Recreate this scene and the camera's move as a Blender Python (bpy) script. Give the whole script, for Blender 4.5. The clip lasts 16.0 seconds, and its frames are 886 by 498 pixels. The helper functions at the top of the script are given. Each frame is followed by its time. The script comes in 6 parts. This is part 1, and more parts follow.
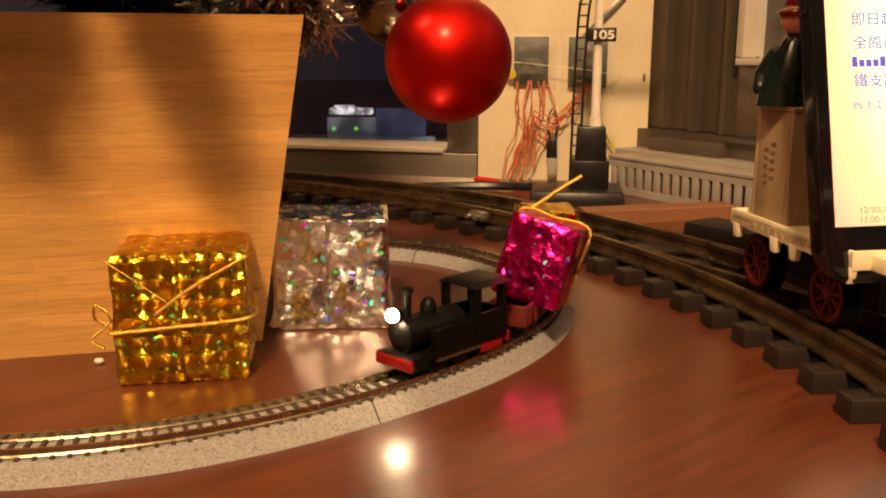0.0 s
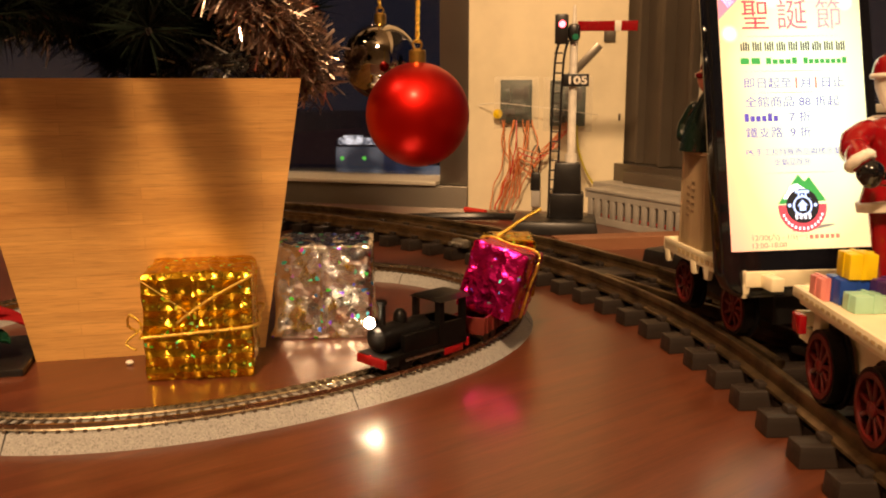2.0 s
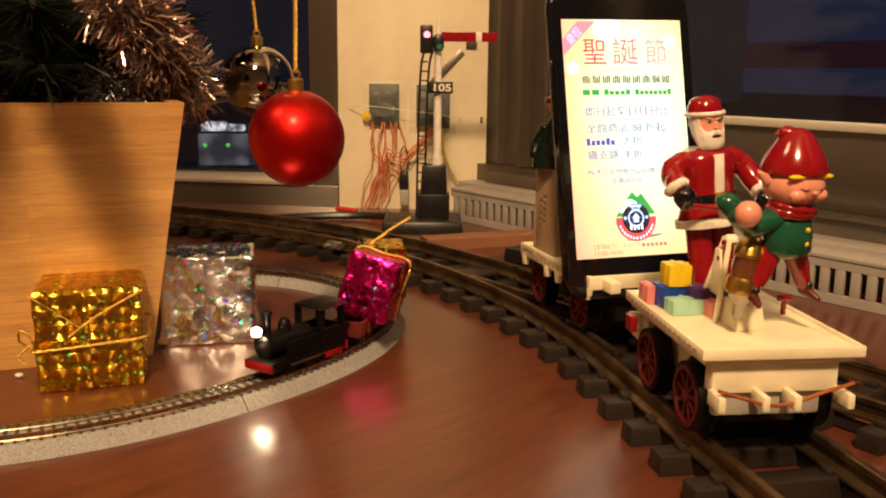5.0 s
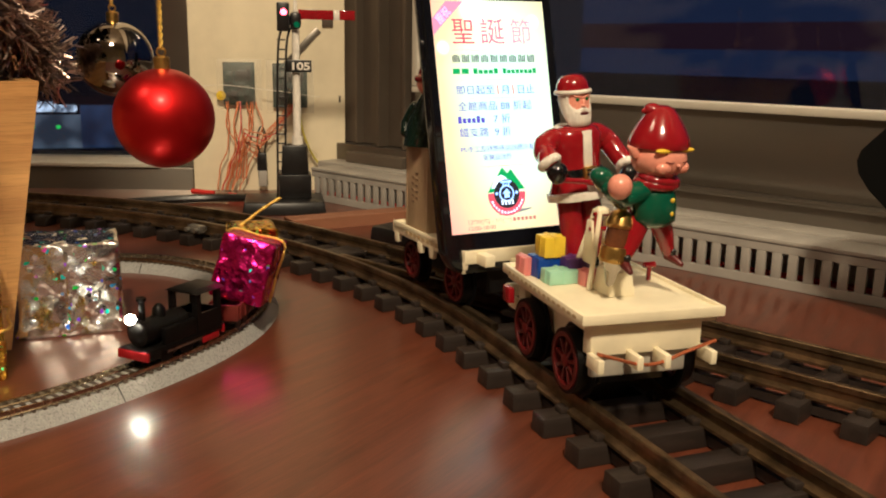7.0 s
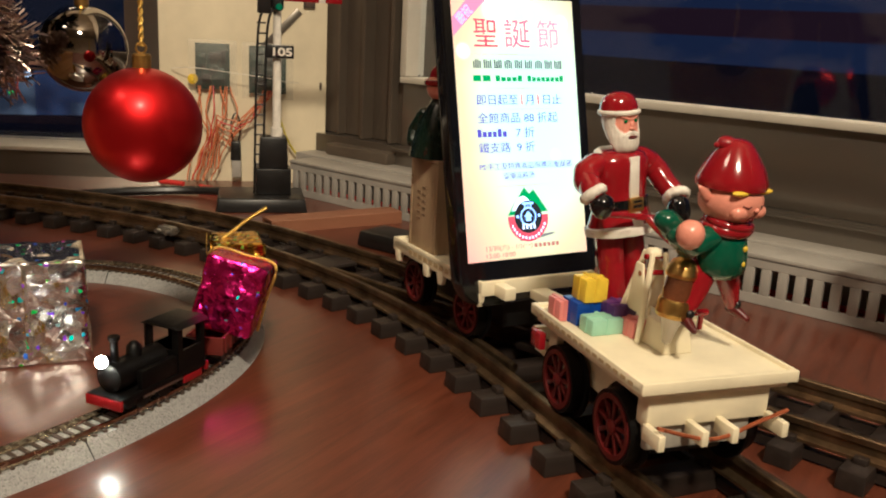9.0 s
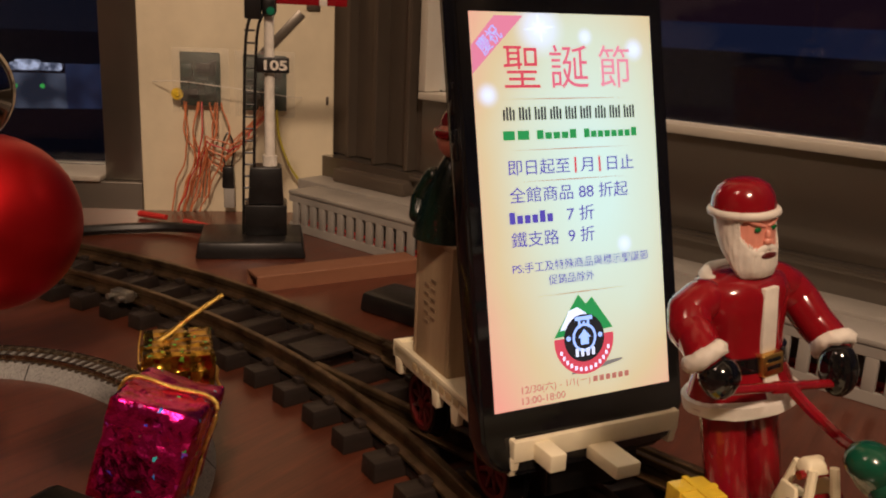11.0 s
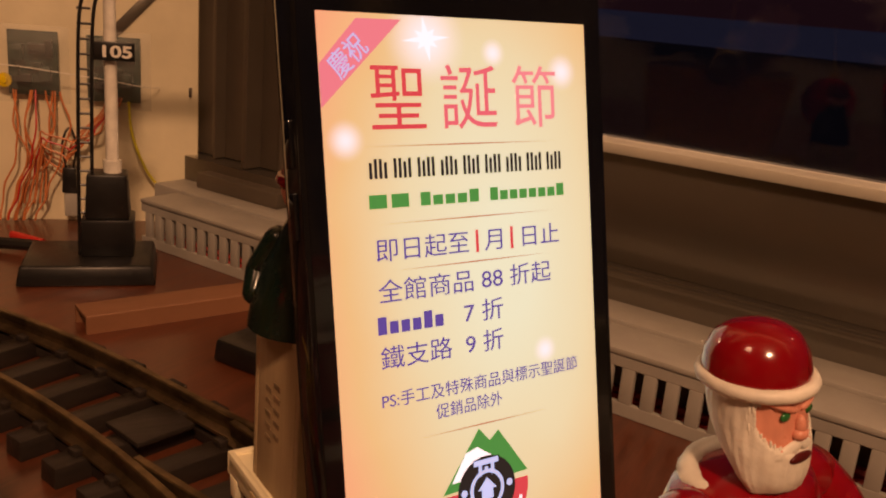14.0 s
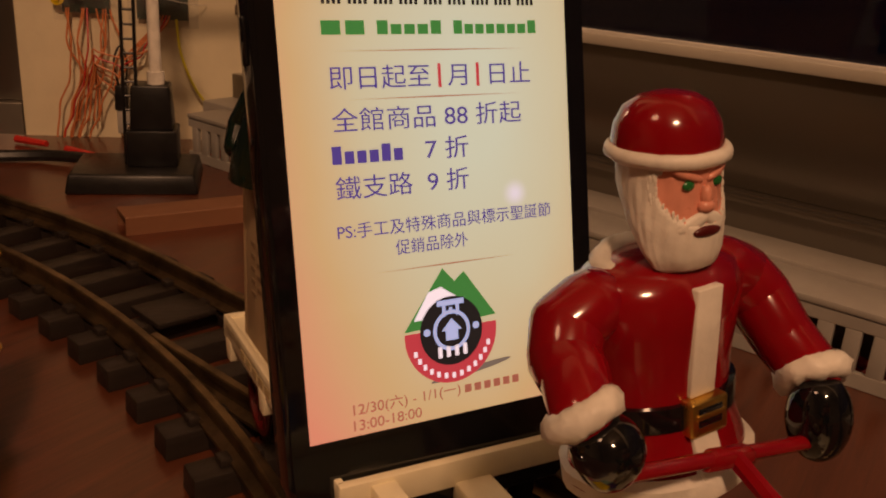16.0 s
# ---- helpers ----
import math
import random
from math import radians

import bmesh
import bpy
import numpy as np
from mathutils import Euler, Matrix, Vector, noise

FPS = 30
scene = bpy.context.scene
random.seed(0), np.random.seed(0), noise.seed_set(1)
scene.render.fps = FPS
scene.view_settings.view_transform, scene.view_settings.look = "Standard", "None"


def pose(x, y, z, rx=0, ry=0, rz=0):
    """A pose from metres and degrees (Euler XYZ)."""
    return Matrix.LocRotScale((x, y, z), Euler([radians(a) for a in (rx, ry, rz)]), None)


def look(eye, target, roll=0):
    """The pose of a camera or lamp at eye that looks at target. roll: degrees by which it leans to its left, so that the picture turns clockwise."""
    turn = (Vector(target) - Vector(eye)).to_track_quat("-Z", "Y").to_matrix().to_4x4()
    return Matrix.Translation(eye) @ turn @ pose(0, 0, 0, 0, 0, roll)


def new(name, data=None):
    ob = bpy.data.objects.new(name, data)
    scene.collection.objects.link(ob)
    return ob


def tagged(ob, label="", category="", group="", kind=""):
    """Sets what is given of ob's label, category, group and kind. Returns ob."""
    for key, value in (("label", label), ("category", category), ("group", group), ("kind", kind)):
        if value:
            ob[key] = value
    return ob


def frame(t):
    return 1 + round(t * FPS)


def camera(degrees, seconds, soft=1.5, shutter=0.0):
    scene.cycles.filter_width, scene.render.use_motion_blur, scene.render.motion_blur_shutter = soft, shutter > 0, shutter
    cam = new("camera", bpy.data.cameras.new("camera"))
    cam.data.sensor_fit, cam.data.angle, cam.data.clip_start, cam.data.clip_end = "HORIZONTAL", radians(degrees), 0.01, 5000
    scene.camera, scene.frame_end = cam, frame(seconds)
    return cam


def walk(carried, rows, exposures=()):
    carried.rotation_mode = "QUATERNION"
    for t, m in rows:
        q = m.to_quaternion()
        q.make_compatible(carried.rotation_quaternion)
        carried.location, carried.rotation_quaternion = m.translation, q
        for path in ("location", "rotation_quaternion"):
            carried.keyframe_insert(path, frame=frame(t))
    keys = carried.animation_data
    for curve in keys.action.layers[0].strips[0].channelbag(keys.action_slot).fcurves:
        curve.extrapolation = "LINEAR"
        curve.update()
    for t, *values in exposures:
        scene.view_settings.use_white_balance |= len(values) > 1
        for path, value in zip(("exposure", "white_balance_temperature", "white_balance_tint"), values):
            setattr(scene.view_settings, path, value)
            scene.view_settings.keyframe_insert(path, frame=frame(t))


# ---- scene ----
cam = camera(53.65, 16.0, soft=2.0, shutter=0.0)
# seconds, eye x y z, pitch, yaw, roll
PATH = [
    (0, -0.0010, 0.0017, 0.1024, -12.47, -0.35, 0.00),
    (0.5, 0.0066, -0.0156, 0.1079, -11.59, -0.47, -0.13),
    (1, 0.0126, -0.0306, 0.1070, -11.26, 0.07, 0.06),
    (1.5, 0.0128, -0.0428, 0.1075, -11.32, 0.10, 0.05),
    (2, 0.0136, -0.0588, 0.1126, -10.60, 0.24, -0.02),
    (2.5, 0.0150, -0.0757, 0.1142, -10.20, -0.44, -0.12),
    (3, 0.0079, -0.0856, 0.1120, -10.71, -1.13, 0.32),
    (3.5, 0.0039, -0.0882, 0.1171, -11.28, -1.25, -0.15),
    (4, 0.0052, -0.0921, 0.1272, -12.11, -2.20, 0.35),
    (4.5, 0.0101, -0.0909, 0.1301, -11.58, -5.20, 0.62),
    (7, -0.0035, -0.0924, 0.1299, -12.72, -18.56, 1.06),
    (7.5, -0.0038, -0.0877, 0.1295, -13.28, -20.45, 1.30),
    (8, -0.0097, -0.0828, 0.1323, -13.63, -22.81, 1.80),
    (8.5, -0.0114, -0.0662, 0.1350, -14.14, -22.62, 2.29),
    (9, -0.0095, -0.0408, 0.1399, -14.18, -21.34, 3.06),
    (9.5, 0.0038, -0.0142, 0.1429, -14.59, -19.05, 2.59),
    (12, 0.0535, 0.1114, 0.1536, -15.78, -19.28, 2.92),
    (12.5, 0.0614, 0.1238, 0.1524, -17.20, -23.64, 3.13),
    (13, 0.0629, 0.1365, 0.1551, -16.02, -25.56, 3.72),
    (13.5, 0.0673, 0.1428, 0.1555, -14.77, -26.66, 4.37),
    (14, 0.0728, 0.1428, 0.1557, -15.92, -25.89, 4.98),
    (14.5, 0.0799, 0.1443, 0.1566, -16.22, -25.07, 5.17),
    (15, 0.0837, 0.1401, 0.1512, -17.41, -23.56, 4.46),
    (15.5, 0.0873, 0.1359, 0.1439, -18.44, -21.96, 3.71),
    (16, 0.0921, 0.1307, 0.1369, -19.58, -20.89, 3.74),
]
# all lengths below are drawn at the bench scale and enlarged once, so that the phone and the garden gauge have their true size
TRUE = 1.2
walk(
    cam,
    [(t, pose(x * TRUE, y * TRUE, z * TRUE, 0, 0, yaw) @ pose(0, 0, 0, 90 + pitch) @ pose(0, 0, 0, 0, 0, roll)) for t, x, y, z, pitch, yaw, roll in PATH],
    exposures=[(0.0, 0.05, 7400, 24), (4.5, -0.05, 7100, 22), (7.0, -0.15, 5200, 8), (9.7, -0.25, 4900, 8), (11.8, -1.2, 6800, 40), (12.6, -1.05, 8000, 46), (14.0, -1.05, 8000, 46), (14.6, -1.25, 7800, 46), (16.0, -1.55, 7700, 44)],
)

# ---- world and light: a warm-lit room at night ----
world = bpy.data.worlds.new("night")
scene.world = world
world.use_nodes = True
world.node_tree.nodes["Background"].inputs["Color"].default_value = (0.010, 0.014, 0.030, 1)
world.node_tree.nodes["Background"].inputs["Strength"].default_value = 1.0


def area_lamp(name, eye, target, size, watts, colour):
    data = bpy.data.lights.new(name, "AREA")
    data.shape, data.size, data.energy, data.color = "DISK", size * TRUE, watts * TRUE ** 2, colour
    ob = new(name, data)
    ob.matrix_world = look([c * TRUE for c in eye], [c * TRUE for c in target])
    return tagged(ob, kind="structure")


area_lamp("ceiling_lamp_light", (-0.20, -1.05, 1.50), (0.05, 0.30, 0.0), 0.22, 51.0, (1.0, 0.70, 0.38))
area_lamp("room_lamp_light", (-0.95, 0.0, 1.50), (0.0, 0.5, 0.0), 0.35, 7.0, (1.0, 0.66, 0.36))

# ---- materials ----
MATS = {}


def node(tree, kind, **values):
    n = tree.nodes.new(kind)
    for key, value in values.items():
        if key in n.inputs:
            n.inputs[key].default_value = value
    return n


def mat(name, colour, rough=0.5, metal=0.0, coat=0.0, var=0.12, scale=60.0, stretch=(1, 1, 1), bump=0.0, bump_scale=400.0, emit=None, strength=0.0, dark=None, rough_var=0.1):
    """A painted, plastic, metal or wooden surface with two scales of variation."""
    if name in MATS:
        return MATS[name]
    m = bpy.data.materials.new(name)
    m.use_nodes = True
    t = m.node_tree
    b = t.nodes["Principled BSDF"]
    b.inputs["Metallic"].default_value = metal
    b.inputs["Coat Weight"].default_value = coat
    b.inputs["Coat Roughness"].default_value = 0.08
    co = t.nodes.new("ShaderNodeTexCoord")
    mp = node(t, "ShaderNodeMapping")
    mp.inputs["Scale"].default_value = stretch
    t.links.new(co.outputs["Object"], mp.inputs["Vector"])
    big = node(t, "ShaderNodeTexNoise", Scale=scale, Detail=4.0, Roughness=0.6)
    fine = node(t, "ShaderNodeTexNoise", Scale=bump_scale, Detail=3.0, Roughness=0.6)
    t.links.new(mp.outputs[0], big.inputs["Vector"])
    t.links.new(mp.outputs[0], fine.inputs["Vector"])
    mix = t.nodes.new("ShaderNodeMix")
    mix.data_type = "RGBA"
    c2 = dark or tuple(c * (1 - 2.2 * var) for c in colour)
    mix.inputs["A"].default_value = (*c2, 1)
    mix.inputs["B"].default_value = (*colour, 1)
    ramp = node(t, "ShaderNodeMapRange")
    ramp.inputs["From Min"].default_value, ramp.inputs["From Max"].default_value = 0.32, 0.62
    t.links.new(big.outputs["Fac"], ramp.inputs["Value"])
    t.links.new(ramp.outputs[0], mix.inputs["Factor"])
    t.links.new(mix.outputs["Result"], b.inputs["Base Color"])
    rr = node(t, "ShaderNodeMapRange")
    rr.inputs["To Min"].default_value, rr.inputs["To Max"].default_value = max(0.02, rough - rough_var), min(1.0, rough + rough_var)
    t.links.new(fine.outputs["Fac"], rr.inputs["Value"])
    t.links.new(rr.outputs[0], b.inputs["Roughness"])
    if bump:
        bp = node(t, "ShaderNodeBump", Strength=bump, Distance=0.001)
        t.links.new(fine.outputs["Fac"], bp.inputs["Height"])
        t.links.new(bp.outputs[0], b.inputs["Normal"])
    if emit:
        b.inputs["Emission Color"].default_value = (*emit, 1)
        b.inputs["Emission Strength"].default_value = strength
    MATS[name] = m
    return m


def grain_mat(name, light, dark, along, rough, coat, wave=26.0, fine=900.0, bump=0.05, turn=0.0):
    """Wood with long streaks along one axis."""
    m = bpy.data.materials.new(name)
    m.use_nodes = True
    t = m.node_tree
    b = t.nodes["Principled BSDF"]
    b.inputs["Coat Weight"].default_value = coat
    b.inputs["Coat Roughness"].default_value = 0.19
    co = t.nodes.new("ShaderNodeTexCoord")
    mp = node(t, "ShaderNodeMapping")
    mp.vector_type = "TEXTURE"
    mp.inputs["Scale"].default_value = tuple(12.5 if k == along else 1.0 for k in range(3))
    mp.inputs["Rotation"].default_value = (0, 0, radians(turn))
    t.links.new(co.outputs["Object"], mp.inputs["Vector"])
    n1 = node(t, "ShaderNodeTexNoise", Scale=wave, Detail=5.0, Roughness=0.65, Distortion=0.6)
    n2 = node(t, "ShaderNodeTexNoise", Scale=fine, Detail=2.0, Roughness=0.7)
    n3 = node(t, "ShaderNodeTexNoise", Scale=5.0, Detail=2.0)
    for n in (n1, n2):
        t.links.new(mp.outputs[0], n.inputs["Vector"])
    t.links.new(co.outputs["Object"], n3.inputs["Vector"])
    add = t.nodes.new("ShaderNodeMath")
    add.operation = "MULTIPLY_ADD"
    add.inputs[1].default_value = 0.35
    t.links.new(n2.outputs["Fac"], add.inputs[0])
    t.links.new(n1.outputs["Fac"], add.inputs[2])
    add2 = t.nodes.new("ShaderNodeMath")
    add2.operation = "MULTIPLY_ADD"
    add2.inputs[1].default_value = 0.3
    t.links.new(n3.outputs["Fac"], add2.inputs[0])
    t.links.new(add.outputs[0], add2.inputs[2])
    mr = node(t, "ShaderNodeMapRange")
    mr.inputs["From Min"].default_value, mr.inputs["From Max"].default_value = 0.55, 1.05
    t.links.new(add2.outputs[0], mr.inputs["Value"])
    mix = t.nodes.new("ShaderNodeMix")
    mix.data_type = "RGBA"
    mix.inputs["A"].default_value, mix.inputs["B"].default_value = (*dark, 1), (*light, 1)
    t.links.new(mr.outputs[0], mix.inputs["Factor"])
    t.links.new(mix.outputs["Result"], b.inputs["Base Color"])
    rr = node(t, "ShaderNodeMapRange")
    rr.inputs["To Min"].default_value, rr.inputs["To Max"].default_value = rough - 0.06, rough + 0.1
    t.links.new(n1.outputs["Fac"], rr.inputs["Value"])
    t.links.new(rr.outputs[0], b.inputs["Roughness"])
    bp = node(t, "ShaderNodeBump", Strength=bump, Distance=0.0006)
    t.links.new(n2.outputs["Fac"], bp.inputs["Height"])
    t.links.new(bp.outputs[0], b.inputs["Normal"])
    MATS[name] = m
    return m


def foil_mat(name, colour, spark, fold, fold_tilt, quilt, dimple, chip, low, high, hues=(0.0, 1.0), lift=0.08, uneven=0.85):
    """Shiny wrapping foil: flat folds, a quilt of small dimples, and scattered holographic chips that catch the light in their own colours."""
    m = bpy.data.materials.new(name)
    m.use_nodes = True
    t = m.node_tree
    b = t.nodes["Principled BSDF"]
    b.inputs["Metallic"].default_value = 1.0
    co = t.nodes.new("ShaderNodeTexCoord")
    wob = node(t, "ShaderNodeTexNoise", Scale=fold * 0.7, Detail=4.0, Roughness=0.6)
    t.links.new(co.outputs["Object"], wob.inputs["Vector"])
    warp = t.nodes.new("ShaderNodeVectorMath")
    warp.operation = "MULTIPLY_ADD"
    warp.inputs[1].default_value = (0.005, 0.005, 0.005)
    t.links.new(wob.outputs["Color"], warp.inputs[0])
    t.links.new(co.outputs["Object"], warp.inputs[2])
    big = node(t, "ShaderNodeTexVoronoi", Scale=fold)
    dim = node(t, "ShaderNodeTexVoronoi", Scale=quilt, Randomness=uneven)
    small = node(t, "ShaderNodeTexVoronoi", Scale=chip, Randomness=0.8)
    t.links.new(warp.outputs[0], big.inputs["Vector"])
    t.links.new(co.outputs["Object"], dim.inputs["Vector"])
    t.links.new(warp.outputs[0], small.inputs["Vector"])
    sep = t.nodes.new("ShaderNodeSeparateColor")
    t.links.new(small.outputs["Color"], sep.inputs[0])
    gate = node(t, "ShaderNodeMapRange")
    gate.inputs["From Min"].default_value, gate.inputs["From Max"].default_value = 1 - spark, 1 - spark + 0.01
    t.links.new(sep.outputs[1], gate.inputs["Value"])
    geo = t.nodes.new("ShaderNodeNewGeometry")
    sh = t.nodes.new("ShaderNodeVectorMath")
    sh.operation = "SUBTRACT"
    sh.inputs[1].default_value = (0.5, 0.5, 0.5 - lift)
    t.links.new(big.outputs["Color"], sh.inputs[0])
    ad = t.nodes.new("ShaderNodeVectorMath")
    ad.operation = "MULTIPLY_ADD"
    ad.inputs[1].default_value = (fold_tilt, fold_tilt, fold_tilt)
    t.links.new(sh.outputs[0], ad.inputs[0])
    t.links.new(geo.outputs["Normal"], ad.inputs[2])
    nrm = t.nodes.new("ShaderNodeVectorMath")
    nrm.operation = "NORMALIZE"
    t.links.new(ad.outputs[0], nrm.inputs[0])
    b1 = node(t, "ShaderNodeBump", Strength=0.45, Distance=0.0025)
    t.links.new(wob.outputs["Fac"], b1.inputs["Height"])
    t.links.new(nrm.outputs[0], b1.inputs["Normal"])
    b2 = node(t, "ShaderNodeBump", Strength=dimple, Distance=0.004)
    t.links.new(dim.outputs["Distance"], b2.inputs["Height"])
    t.links.new(b1.outputs[0], b2.inputs["Normal"])
    t.links.new(b2.outputs[0], b.inputs["Normal"])
    hue = t.nodes.new("ShaderNodeHueSaturation")
    hue.inputs["Color"].default_value = (0.10, 1.0, 0.25, 1)
    pick = node(t, "ShaderNodeMapRange")
    pick.inputs["To Min"].default_value, pick.inputs["To Max"].default_value = hues
    t.links.new(sep.outputs[0], pick.inputs["Value"])
    t.links.new(pick.outputs[0], hue.inputs["Hue"])
    mix = t.nodes.new("ShaderNodeMix")
    mix.data_type = "RGBA"
    mix.inputs["A"].default_value = (*colour, 1)
    t.links.new(gate.outputs[0], mix.inputs["Factor"])
    t.links.new(hue.outputs[0], mix.inputs["B"])
    t.links.new(mix.outputs["Result"], b.inputs["Base Color"])
    rr = node(t, "ShaderNodeMapRange")
    rr.inputs["To Min"].default_value, rr.inputs["To Max"].default_value = low, high
    t.links.new(wob.outputs["Fac"], rr.inputs["Value"])
    top = t.nodes.new("ShaderNodeMath")
    top.operation = "MULTIPLY_ADD"
    top.inputs[1].default_value = 0.35
    t.links.new(gate.outputs[0], top.inputs[0])
    t.links.new(rr.outputs[0], top.inputs[2])
    t.links.new(top.outputs[0], b.inputs["Roughness"])
    MATS[name] = m
    return m


def bamboo_mat():
    """Laminated bamboo: thin strips laid end to end, each its own tone, with short dark fibre streaks."""
    m = grain_mat("bamboo_board", (0.76, 0.44, 0.150), (0.48, 0.24, 0.072), 0, 0.42, 0.12, wave=70.0, fine=900.0, bump=0.2)
    t = m.node_tree
    b = t.nodes["Principled BSDF"]
    co = t.nodes.new("ShaderNodeTexCoord")
    sp = t.nodes.new("ShaderNodeSeparateXYZ")
    cb = t.nodes.new("ShaderNodeCombineXYZ")
    t.links.new(co.outputs["Object"], sp.inputs[0])
    t.links.new(sp.outputs[0], cb.inputs[0])
    t.links.new(sp.outputs[2], cb.inputs[1])
    br = t.nodes.new("ShaderNodeTexBrick")
    br.offset, br.offset_frequency = 0.37, 2
    for key, value in (("Color1", (0.90, 0.89, 0.88, 1)), ("Color2", (1.04, 1.03, 1.01, 1)), ("Mortar", (0.80, 0.76, 0.70, 1)), ("Scale", 1.0), ("Mortar Size", 0.00016), ("Mortar Smooth", 0.6), ("Brick Width", 0.075), ("Row Height", 0.0052)):
        br.inputs[key].default_value = value
    t.links.new(cb.outputs[0], br.inputs["Vector"])
    mp = node(t, "ShaderNodeMapping")
    mp.inputs["Scale"].default_value = (75.0, 1.0, 2100.0)
    t.links.new(co.outputs["Object"], mp.inputs["Vector"])
    dash = node(t, "ShaderNodeTexNoise", Scale=1.0, Detail=2.0)
    t.links.new(mp.outputs[0], dash.inputs["Vector"])
    mr = node(t, "ShaderNodeMapRange")
    mr.inputs["From Min"].default_value, mr.inputs["From Max"].default_value = 0.54, 0.72
    mr.inputs["To Min"].default_value, mr.inputs["To Max"].default_value = 1.0, 0.74
    t.links.new(dash.outputs["Fac"], mr.inputs["Value"])
    old = b.inputs["Base Color"].links[0].from_socket
    for factor in (br.outputs["Color"], mr.outputs[0]):
        mx = t.nodes.new("ShaderNodeMix")
        mx.data_type, mx.blend_type = "RGBA", "MULTIPLY"
        mx.inputs["Factor"].default_value = 1.0
        t.links.new(old, mx.inputs["A"])
        t.links.new(factor, mx.inputs["B"])
        old = mx.outputs["Result"]
    t.links.new(old, b.inputs["Base Color"])
    return m


def speckle_mat(name, base, dark, light, scale):
    m = mat(name, base, rough=0.85, var=0.1, scale=scale, bump=0.5, bump_scale=scale * 2)
    t = m.node_tree
    b = t.nodes["Principled BSDF"]
    co = t.nodes.new("ShaderNodeTexCoord")
    v = node(t, "ShaderNodeTexVoronoi", Scale=scale)
    t.links.new(co.outputs["Object"], v.inputs["Vector"])
    sep = t.nodes.new("ShaderNodeSeparateColor")
    t.links.new(v.outputs["Color"], sep.inputs[0])
    ramp = t.nodes.new("ShaderNodeValToRGB")
    ramp.color_ramp.interpolation = "CONSTANT"
    e = ramp.color_ramp.elements
    e[0].position, e[0].color = 0.0, (*dark, 1)
    e[1].position, e[1].color = 0.13, (*base, 1)
    e2 = e.new(0.75)
    e2.color = (*light, 1)
    t.links.new(sep.outputs[0], ramp.inputs[0])
    t.links.new(ramp.outputs[0], b.inputs["Base Color"])
    return m


def glow_mat(name, colour, strength):
    m = bpy.data.materials.new(name)
    m.use_nodes = True
    t = m.node_tree
    t.nodes.clear()
    e = node(t, "ShaderNodeEmission", Color=(*colour, 1), Strength=strength)
    o = t.nodes.new("ShaderNodeOutputMaterial")
    t.links.new(e.outputs[0], o.inputs[0])
    MATS[name] = m
    return m


def glass_mat(name, tint=(0.9, 0.95, 1.0), alpha=0.12, rough=0.02):
    """A thin pane: mostly clear, with a mirror gloss."""
    m = bpy.data.materials.new(name)
    m.use_nodes = True
    t = m.node_tree
    b = t.nodes["Principled BSDF"]
    b.inputs["Base Color"].default_value = (*tint, 1)
    b.inputs["Roughness"].default_value = rough
    b.inputs["Transmission Weight"].default_value = 1.0
    b.inputs["IOR"].default_value = 1.45
    MATS[name] = m
    return m


TABLE = grain_mat("mahogany_lacquer", (0.134, 0.036, 0.015), (0.053, 0.013, 0.005), 0, 0.36, 0.5, wave=150.0, turn=38.0)
BAMBOO = bamboo_mat()
STEEL = mat("grey_window_metal", (0.25, 0.225, 0.19), 0.34, 0.85, var=0.08, scale=9.0, stretch=(0.3, 1, 1), bump=0.02, bump_scale=900.0, coat=0.6)
STEEL_DARK = mat("dark_window_metal", (0.16, 0.13, 0.10), 0.40, 0.5, var=0.1, scale=12.0, bump=0.02, bump_scale=900.0)
TRIM = mat("pale_window_strip", (0.60, 0.56, 0.47), 0.45, 0.1, var=0.06, scale=20.0)
PAINT = mat("cream_wall_paint", (0.80, 0.71, 0.50), 0.7, var=0.08, scale=14.0, bump=0.15, bump_scale=300.0)
DUCT = mat("grey_duct_plastic", (0.345, 0.325, 0.29), 0.5, var=0.06, scale=40.0, bump=0.04)
PLAIN = mat("room_wall_paint", (0.52, 0.44, 0.33), 0.8, var=0.08, scale=3.0, bump=0.1, bump_scale=120.0)
FLOORM = mat("dark_floor", (0.10, 0.07, 0.05), 0.6, var=0.2, scale=4.0)
TIE = mat("sleeper_plastic", (0.030, 0.022, 0.018), 0.42, var=0.25, scale=90.0, stretch=(0.15, 1, 1), bump=0.22, bump_scale=500.0)
TIE.node_tree.nodes["Principled BSDF"].inputs["Specular IOR Level"].default_value = 0.35
RAIL = mat("tarnished_brass_rail", (0.27, 0.185, 0.10), 0.36, 0.9, var=0.3, scale=70.0, bump=0.08, bump_scale=600.0)
BED = speckle_mat("grey_ballast_plastic", (0.32, 0.32, 0.31), (0.20, 0.20, 0.19), (0.39, 0.39, 0.38), 2600.0)
NRAIL = mat("nickel_rail", (0.50, 0.42, 0.30), 0.25, 1.0, var=0.15, scale=200.0)
NTIE = mat("dark_brown_sleeper", (0.075, 0.052, 0.038), 0.6, var=0.2, scale=300.0)
GOLD_FOIL = foil_mat("gold_foil", (0.74, 0.44, 0.035), 0.030, 150.0, 0.20, 165.0, 0.80, 1000.0, 0.14, 0.30, (0.22, 0.56), uneven=0.22)
SILVER_FOIL = foil_mat("silver_foil", (0.88, 0.86, 0.85), 0.045, 200.0, 0.44, 150.0, 0.22, 640.0, 0.12, 0.28, (0.45, 1.0), 0.05)
